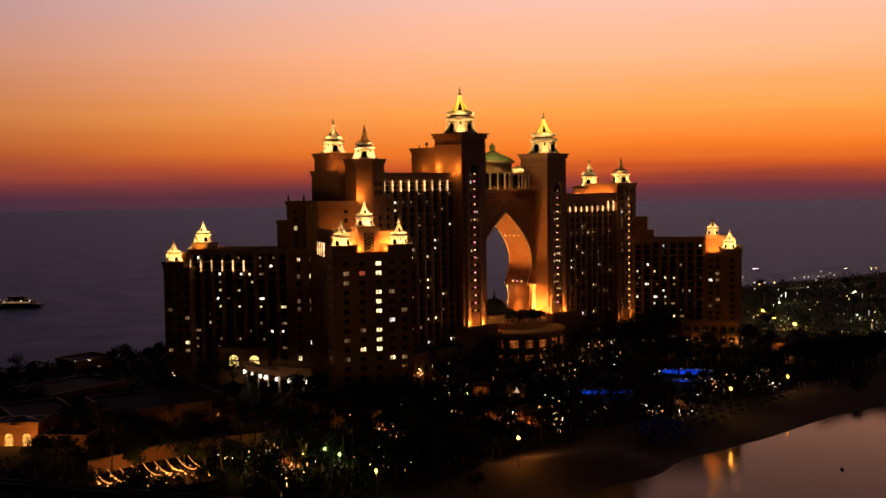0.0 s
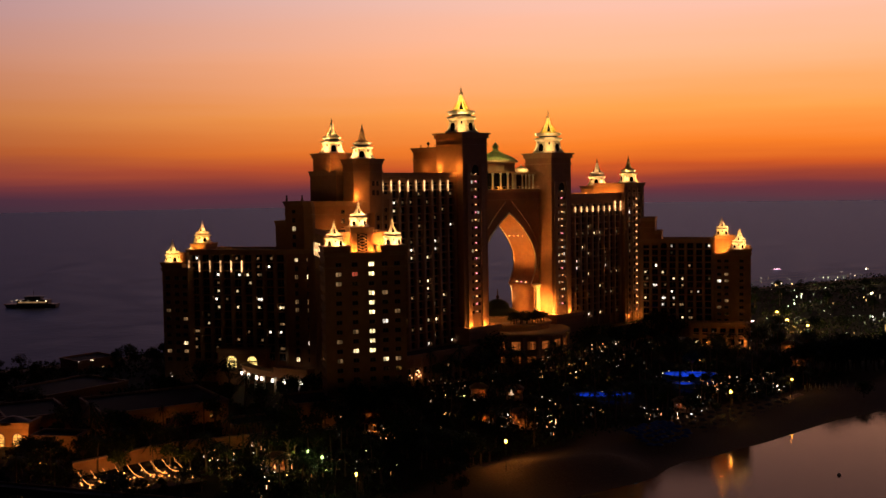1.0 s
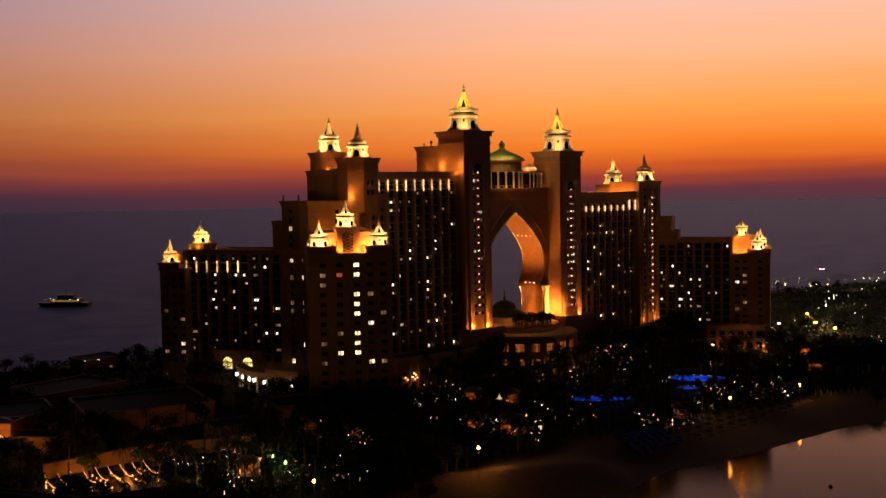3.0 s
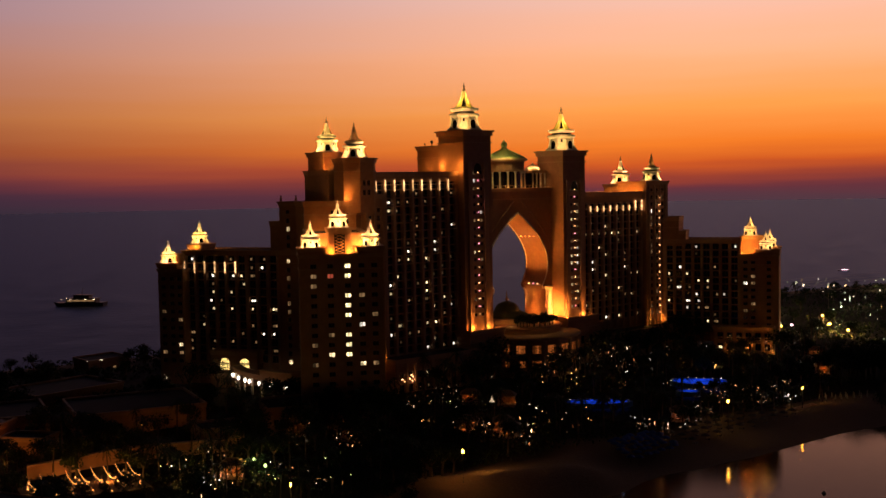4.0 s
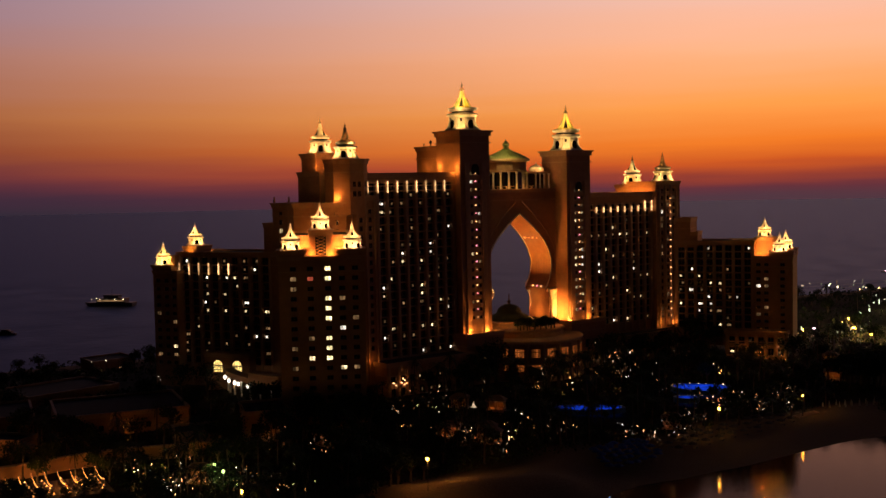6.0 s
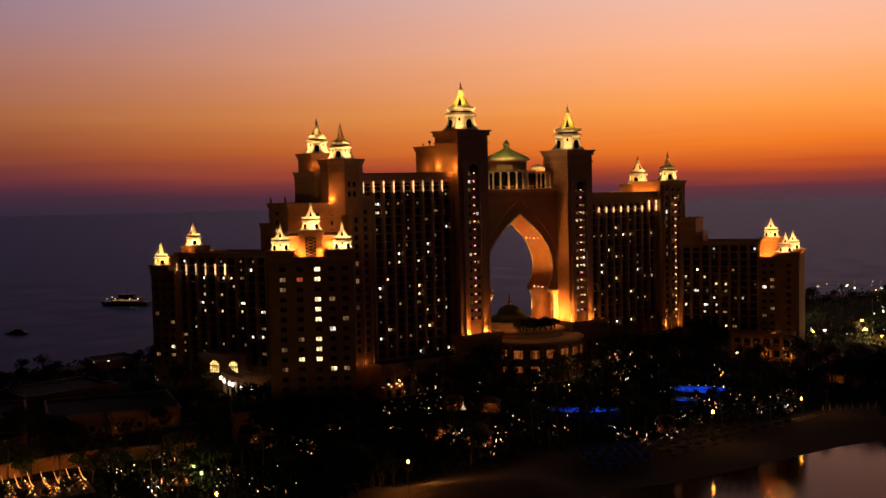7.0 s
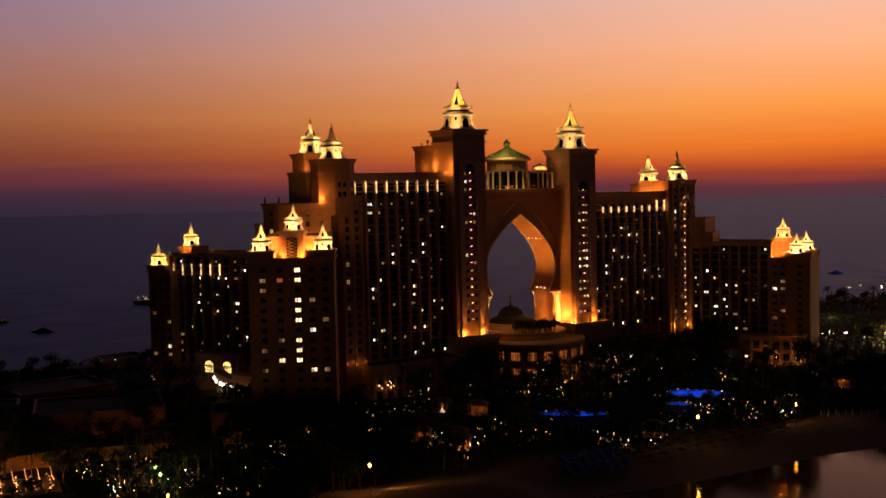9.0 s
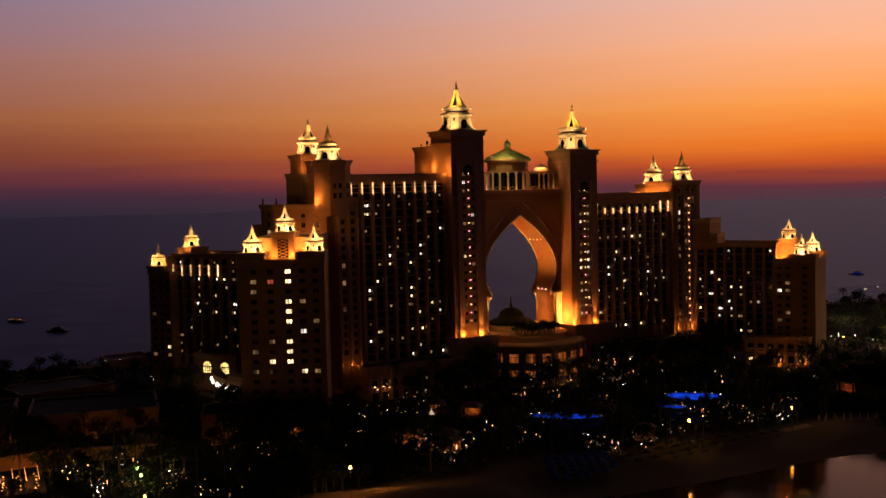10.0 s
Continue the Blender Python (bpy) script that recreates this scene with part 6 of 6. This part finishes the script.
floodlight_mast(-137.9, -120.2, 14.3, 600, "tall beach lamp mast glowing yellow over the sand", (1.0, 0.42, 0.07), thick=0.4)
spot((-137.3, -119.9, 13.0), (-121.5, -114.6, 5.0), 9500, (1.0, 0.42, 0.07), 52, 0.3, 1.0)
floodlight_mast(-189.9, -116.8, 14.6, 420, "short lamp mast glowing warm white beside the near path", (1.0, 0.5, 0.12), r=0.26)
floodlight_mast(-25.4, -125.2, 12.6, 260, "tall lamp mast glowing yellow beside the beach")
floodlight_mast(20.9, -124.2, 10.6, 120, "lamp mast glowing yellow beside the beach", r=0.26)
floodlight_mast(211.0, -23.8, 7.2, 12000, "street lamp glowing yellow among the trees", r=0.95)
floodlight_mast(192.5, -45.2, 7.6, 9000, "street lamp glowing yellow among the trees", r=0.8)
floodlight_mast(243.0, -0.6, 7.2, 6000, "street lamp glowing yellow among the trees", r=0.65)
floodlight_mast(185.8, -10.6, 7.4, 3000, "street lamp glowing yellow among the trees", r=0.4)
floodlight_mast(194.6, -11.2, 7.2, 900, "street lamp glowing pinkish white among the trees", (1.0, 0.5, 0.7), PINKLAMP, r=0.75)
floodlight_mast(-184.5, -90.9, 15.2, 420, "lamp mast glowing pale green among the trees", (0.85, 1.0, 0.4), GREENLAMP)
floodlight_mast(-185.5, -98.0, 15.0, 340, "lamp mast glowing pale green among the trees", (0.85, 1.0, 0.4), GREENLAMP)
for p in ((-196, -70, 7.5), (-176, -78, 7.5), (-168, -62, 7.5), (-60, -52, 8), (-20, -48, 8), (60, -60, 8)):
    bulb(p, 150, (1.0, 0.7, 0.2), 0.3)
for p in ((-176, -9, 8.5), (-160, -14, 8.5), (-146, -49, 9.5), (-200, -3, 8), (-170, -50, 7.5)):
    bulb(p, 90, AMBER, 0.3)
for p, w in (((-215, -40.0, 7.0), 120), ((-203, -39.5, 7.0), 80), ((-191, -40.5, 7.0), 20)):
    bulb(p, w, AMBER, 0.3)


for x, y, w in ((48, -52, 110), (70, -46, 110), (30, -58, 80), (-4, -58, 80), (-32, -46, 90), (58, -78, 80), (90, -60, 90), (-60, -36, 70), (104, -92, 110), (34, -96, 60)):
    bulb((x, y, lie(x, y) + 2.2), w, AMBER, 0.2)
tent = thing("lit_tent", (-90.5, -80.8, 6), "small pointed white tent lit from inside on slim posts", "tent")
for dx, dy in ((-0.6, -0.6), (0.6, -0.6), (0.6, 0.6), (-0.6, 0.6)):
    part("tent_post", Shape().tube([(-90.5 + dx, -80.8 + dy, lie(-90.5, -80.8) - 0.2), (-90.5 + dx, -80.8 + dy, 15.7)], [0.08, 0.06], 6), METAL, tent)
# the canvas emits by itself; no lamp hangs inside
part("tent_roof", Shape().lathe([(1.0, 15.6), (0.65, 15.9), (0.35, 16.4), (0.15, 17.0), (0.05, 17.6)], 8, (-90.5, -80.8), math.pi / 8), TENTGLOW, tent, "glowing pointed canvas roof")


def small_bulbs(name, mat, count, groups, zone, least, lo, hi, rad, spread, label):
    """Uncountable little bulbs strung through trees and terraces, thick in places."""
    r = random.Random(count)
    s = Shape()
    n = 0
    while n < count:
        cx, cy = r.uniform(zone[0], zone[1]), r.uniform(zone[2], zone[3])
        turn = r.uniform(0, math.pi)
        for _ in range(r.randrange(2, groups)):
            u, v = r.gauss(0, spread), r.gauss(0, spread * 0.3)
            x, y = cx + u * math.cos(turn) - v * math.sin(turn), cy + u * math.sin(turn) + v * math.cos(turn)
            if float(inland(np.array([x]), np.array([y]))[0]) < least or not free(x, y):
                n += 0.2
                continue
            z = lie(x, y) + r.uniform(lo, hi)
            q = rad * r.uniform(0.6, 1.5)
            # the most stretched bulbs imitate light streaks on uplit trunks
            h = q * r.choice((1, 1, 1, 1, 1.8, 4.0))
            q *= 0.7 if h > 3 * q else 1.0
            s.lathe([(q * 0.3, z - h), (q, z), (q * 0.3, z + h)], 5, (x, y))
            n += 1
    solid(name, s, mat, label, "lights", kind="stuff")


small_bulbs("garden_lights", TWINKLE, 150, 12, (-80, 120, -118, -26), 33, 2.0, 6.2, 0.09, 3.6, "tiny warm bulbs strung through the garden trees")
small_bulbs("garden_lights", TWINKLE, 70, 14, (-205, -80, -110, -45), 34, 2.5, 7.5, 0.12, 2.6, "tiny warm bulbs strung through the garden trees")
small_bulbs("lobby_lights", LOBBYBULBS, 115, 24, (-26, 24, -44, -29), 30, 3.0, 12.0, 0.12, 4.0, "tiny warm bulbs on the terraces before the lobby")
small_bulbs("restaurant_lights", TWINKLE, 40, 12, (-100, -80, -86, -68), 30, 1.5, 4.0, 0.13, 3.0, "tiny orange bulbs round the garden restaurant")
small_bulbs("festoon_lights", TWINKLE, 60, 18, (-4, 26, -117, -104), 22, 3.0, 8.0, 0.12, 3.6, "festoons of tiny white bulbs between beach palms")
small_bulbs("path_lights", TWINKLE, 90, 22, (-198, -168, -86, -58), 30, 2.0, 6.0, 0.12, 3.0, "tiny white bulbs along the garden paths")
for p in ((-186, -64, 10), (-176, -72, 10), (-192, -74, 9.5)):
    bulb(p, 420, (1.0, 0.72, 0.14), 0.3)
small_bulbs("beach_lights", TWINKLE, 90, 14, (-58, 48, -120, -97), 22, 1.2, 4.5, 0.11, 3.0, "tiny white bulbs along the beach terraces")
small_bulbs("grove_lights", FARTWINKLE, 70, 8, (125, 270, -120, -20), 16, 3.0, 7.0, 0.2, 7.0, "scattered small lights among the trees beyond the grove")
for p in ((158, -76, 5), (182, -84, 5), (150, -98, 5)):
    bulb((p[0], p[1], lie(p[0], p[1]) + 3), 700, (1.0, 0.62, 0.2), 0.3)
small_bulbs("spit_lights", FARTWINKLE, 420, 9, (120, 760, -200, 115), 16, 5.0, 9.0, 0.3, 10.0, "scattered small lights among far trees on the spit")
for p in ((236, -20, 9), (300, 10, 10), (380, -30, 11), (300, -90, 10), (460, 40, 11), (560, 20, 12), (190, -90, 9), (250, 40, 9), (350, -60, 10), (420, 60, 10), (250, -60, 9), (520, -60, 11)):
    bulb((p[0], p[1], p[2] + 2), 2200, (1.0, 0.8, 0.3), 0.5)

# ---- beach ----
def sunshade(cloth=CLOTH, label="closed-weave beach umbrella standing in the sand"):
    th = thing("beach_umbrella", (0, 0, 0), label, "umbrella", "beach umbrellas")
    part("pole", Shape().tube([(0, 0, -0.2), (0, 0, 2.5)], [0.04, 0.03], 6), METAL, th)
    part("canopy", Shape().lathe([(1.5, 1.95), (1.45, 2.05), (0.8, 2.45), (0.08, 2.7)], 10), cloth, th)
    return th


def lounger():
    th = thing("sun_lounger", (0, 0, 0), "low beach lounger on the sand", "lounger", "beach loungers")
    part("bed", Shape().box(-0.33, 0.33, -0.9, 0.45, 0.28, 0.38), CLOTH, th)
    part("backrest", Shape().prism([(-0.33, 0.45), (0.33, 0.45), (0.33, 0.55), (-0.33, 0.55)], 0.3, 0.85, [(-0.33, 0.85), (0.33, 0.85), (0.33, 0.95), (-0.33, 0.95)]), CLOTH, th)
    for y in (-0.8, 0.4):
        part("trestle", Shape().box(-0.31, -0.25, y - 0.03, y + 0.03, -0.1, 0.28).box(0.25, 0.31, y - 0.03, y + 0.03, -0.1, 0.28), METAL, th)
    return th


u0, l0 = sunshade(), lounger()
for o in (u0, l0):
    BASES.pop(o.name, None)
k = 0
for row in range(3):
    for i in range(10):
        x = -48 + i * 6.4 + R2.uniform(-0.5, 0.5)
        y = -119.5 - row * 4.4 + 0.1 * i + R2.uniform(-0.4, 0.4)
        m = pose(x, y, lie(x, y) - 0.02)
        m2 = pose(x + 1.3, y, lie(x + 1.3, y) + 0.04, 0, 0, 170)
        if k == 0:
            u0.matrix_basis, l0.matrix_basis = m, m2
        else:
            copy_thing(u0, m)
            copy_thing(l0, m2)
        k += 1

u1 = sunshade(material("blue_canvas", (0.03, 0.07, 0.3), 0.9, size=1.5), "blue canvas beach umbrella in dim blue light")
BASES.pop(u1.name, None)
for k in range(42):
    a, b = Vector((-78, -128)).lerp(Vector((-58, -129)), (k % 7) / 6), Vector((-71, -114)).lerp(Vector((-52, -115)), (k % 7) / 6)
    q = a.lerp(b, (k // 7) / 5) + Vector((R2.uniform(-0.8, 0.8), R2.uniform(-0.8, 0.8)))
    m = pose(q.x, q.y, lie(q.x, q.y) - 0.02)
    if k:
        copy_thing(u1, m)
    else:
        u1.matrix_basis = m
# blue lamp without a fixture, added so the umbrellas show
spot((-58, -108, 14), (-66, -122, 4), 60, (0.1, 0.3, 1.0), 75, 0.3)

def closed_umbrella():
    th = thing("closed_umbrella", (0, 0, 0), "furled pale canvas beach umbrella on a slim pole", "umbrella", "furled umbrellas")
    part("pole", Shape().tube([(0, 0, -0.2), (0, 0, 3.0)], [0.04, 0.03], 6), METAL, th)
    part("furled_canvas", Shape().lathe([(0.26, 0.9), (0.3, 1.1), (0.2, 1.9), (0.12, 2.5), (0.04, 2.9)], 8), PALECLOTH, th)
    return th


u2 = closed_umbrella()
BASES.pop(u2.name, None)
for k in range(16):
    x, y = 38 + (k % 8) * 2.5 + R2.uniform(-0.6, 0.6), -120.5 - (k % 8) * 1.3 - (k // 8) * 3.6 + R2.uniform(-0.6, 0.6)
    m = pose(x, y, lie(x, y) - 0.02)
    if k:
        copy_thing(u2, m)
    else:
        u2.matrix_basis = m
bulb((33.5, -124.4, lie(33.5, -124.4) + 2.2), 46, AMBER, 0.2)
# added lamp without a post, picks out the furled umbrellas
bulb((42.0, -126.0, lie(42.0, -126.0) + 4.5), 60, WARM, 0.2)
steps = thing("beach_steps", (25, -124, 3), "low pale terrace steps down to the sand", "steps")
for k in range(3):
    a = Vector((17.0 + 0.3 * k, -123.4 - 0.7 * k))
    b = a + Vector((13.0, 0.4))
    z = lie(a.x, a.y)
    part("step", Shape().prism(ccw([tuple(a), tuple(b), tuple(b + Vector((0, 0.7))), tuple(a + Vector((0, 0.7)))]), z - 0.6, z + 0.62 - 0.16 * k), TRIM, steps)
buoy = thing("buoy", (-61, -181, 0), "small dark mooring buoy on the lagoon", "buoy")
part("float", Shape().lathe([(0.2, -0.4), (0.55, -0.1), (0.6, 0.25), (0.3, 0.6), (0.08, 0.75)], 10, (-61, -181)), HULL, buoy)

# ---- boats ----
def yacht(x, y, turn, size, label, lit=True, glow=GLOBE_B, cabin=DARKGLASS):
    th = thing("boat", (x, y, 0), label, "boat", "boats")
    k = size / 36.0

    def hull(z0, z1, w0, w1, a, b):
        lo = [(a, -w0), (b - 5, -w0), (b - 1.0, 0), (b - 5, w0), (a, w0)]
        hi = [(a - 0.5, -w1), (b - 4, -w1), (b + 1.2, 0), (b - 4, w1), (a - 0.5, w1)]
        return Shape().prism([(p * k, q * k) for p, q in lo], z0 * k, z1 * k, [(p * k, q * k) for p, q in hi])

    def box(x0, x1, w, z0, z1):
        return Shape().box(x0 * k, x1 * k, -w * k, w * k, z0 * k, z1 * k)

    m = pose(x, y, 0, 0, 0, turn)
    part("hull", hull(-0.8, 2.6, 3.0, 3.9, -18, 17), HULL, th, at=m)
    part("main_cabin", box(-13, 8, 3.2, 2.6, 5.0), HULL, th, at=m)
    part("cabin_window", box(-12, 7, 3.25, 3.3, 4.2), cabin, th, at=m)
    part("upper_deck", box(-14, 7, 3.5, 5.0, 5.4), HULL, th, at=m)
    part("wheelhouse", box(-8, 3, 2.5, 5.4, 7.4), HULL, th, at=m)
    part("sun_roof", box(-10, 3.5, 2.8, 7.4, 7.7), HULL, th, at=m)
    part("mast", Shape().tube([(-2 * k, 0, 7.7 * k), (-2.6 * k, 0, 12 * k)], [0.2 * k, 0.08 * k], 6), METAL, th, at=m)
    if lit:
        for q in (-12, -6, 0, 5, 11):
            for sg in (-1, 1):
                part("deck_light", Shape().box((q - 0.22) * k, (q + 0.22) * k, (3.72 * sg - 0.23) * k, (3.72 * sg + 0.23) * k, 4.6 * k, 5.0 * k), glow, th, at=m)
    return th


yacht(-3, 470, 133, 40, "dark motor yacht with small deck lights lying off the beach", cabin=LIT_C)
yacht(-114, 351, 140, 15, "small dark launch on the sea", False)
yacht(-125, 428, 130, 14, "small boat showing a few warm lights on the sea", True, CANDLE)
yacht(612, 196, 130, 11, "small boat glowing pink far off the spit", True, PINK, PINKLAMP)
yacht(549, 271, 140, 13, "small dark boat with a dim blue cabin far off the spit", False, cabin=POOLGLOW)

# ---- surf and breakwater off the spit ----
for off, wd in ((26, 1.6), (44, 2.4), (70, 1.4)):
    s = Shape()
    line = [(300 + 22 * i, 152 + off - 0.2 * 22 * i + 4 * math.sin(i * 1.3 + off)) for i in range(26)]
    for (ax, ay), (bx, by) in zip(line, line[1:]):
        w = wd * (0.5 + 0.5 * abs(math.sin(ax * 0.05 + off)))
        s.poly((ax, ay, 0.06), (bx, by, 0.06), (bx, by + w, 0.06), (ax, ay + w, 0.06))
    solid("surf", s, FOAM, "thin pale line of breaking surf", "surf", kind="stuff")
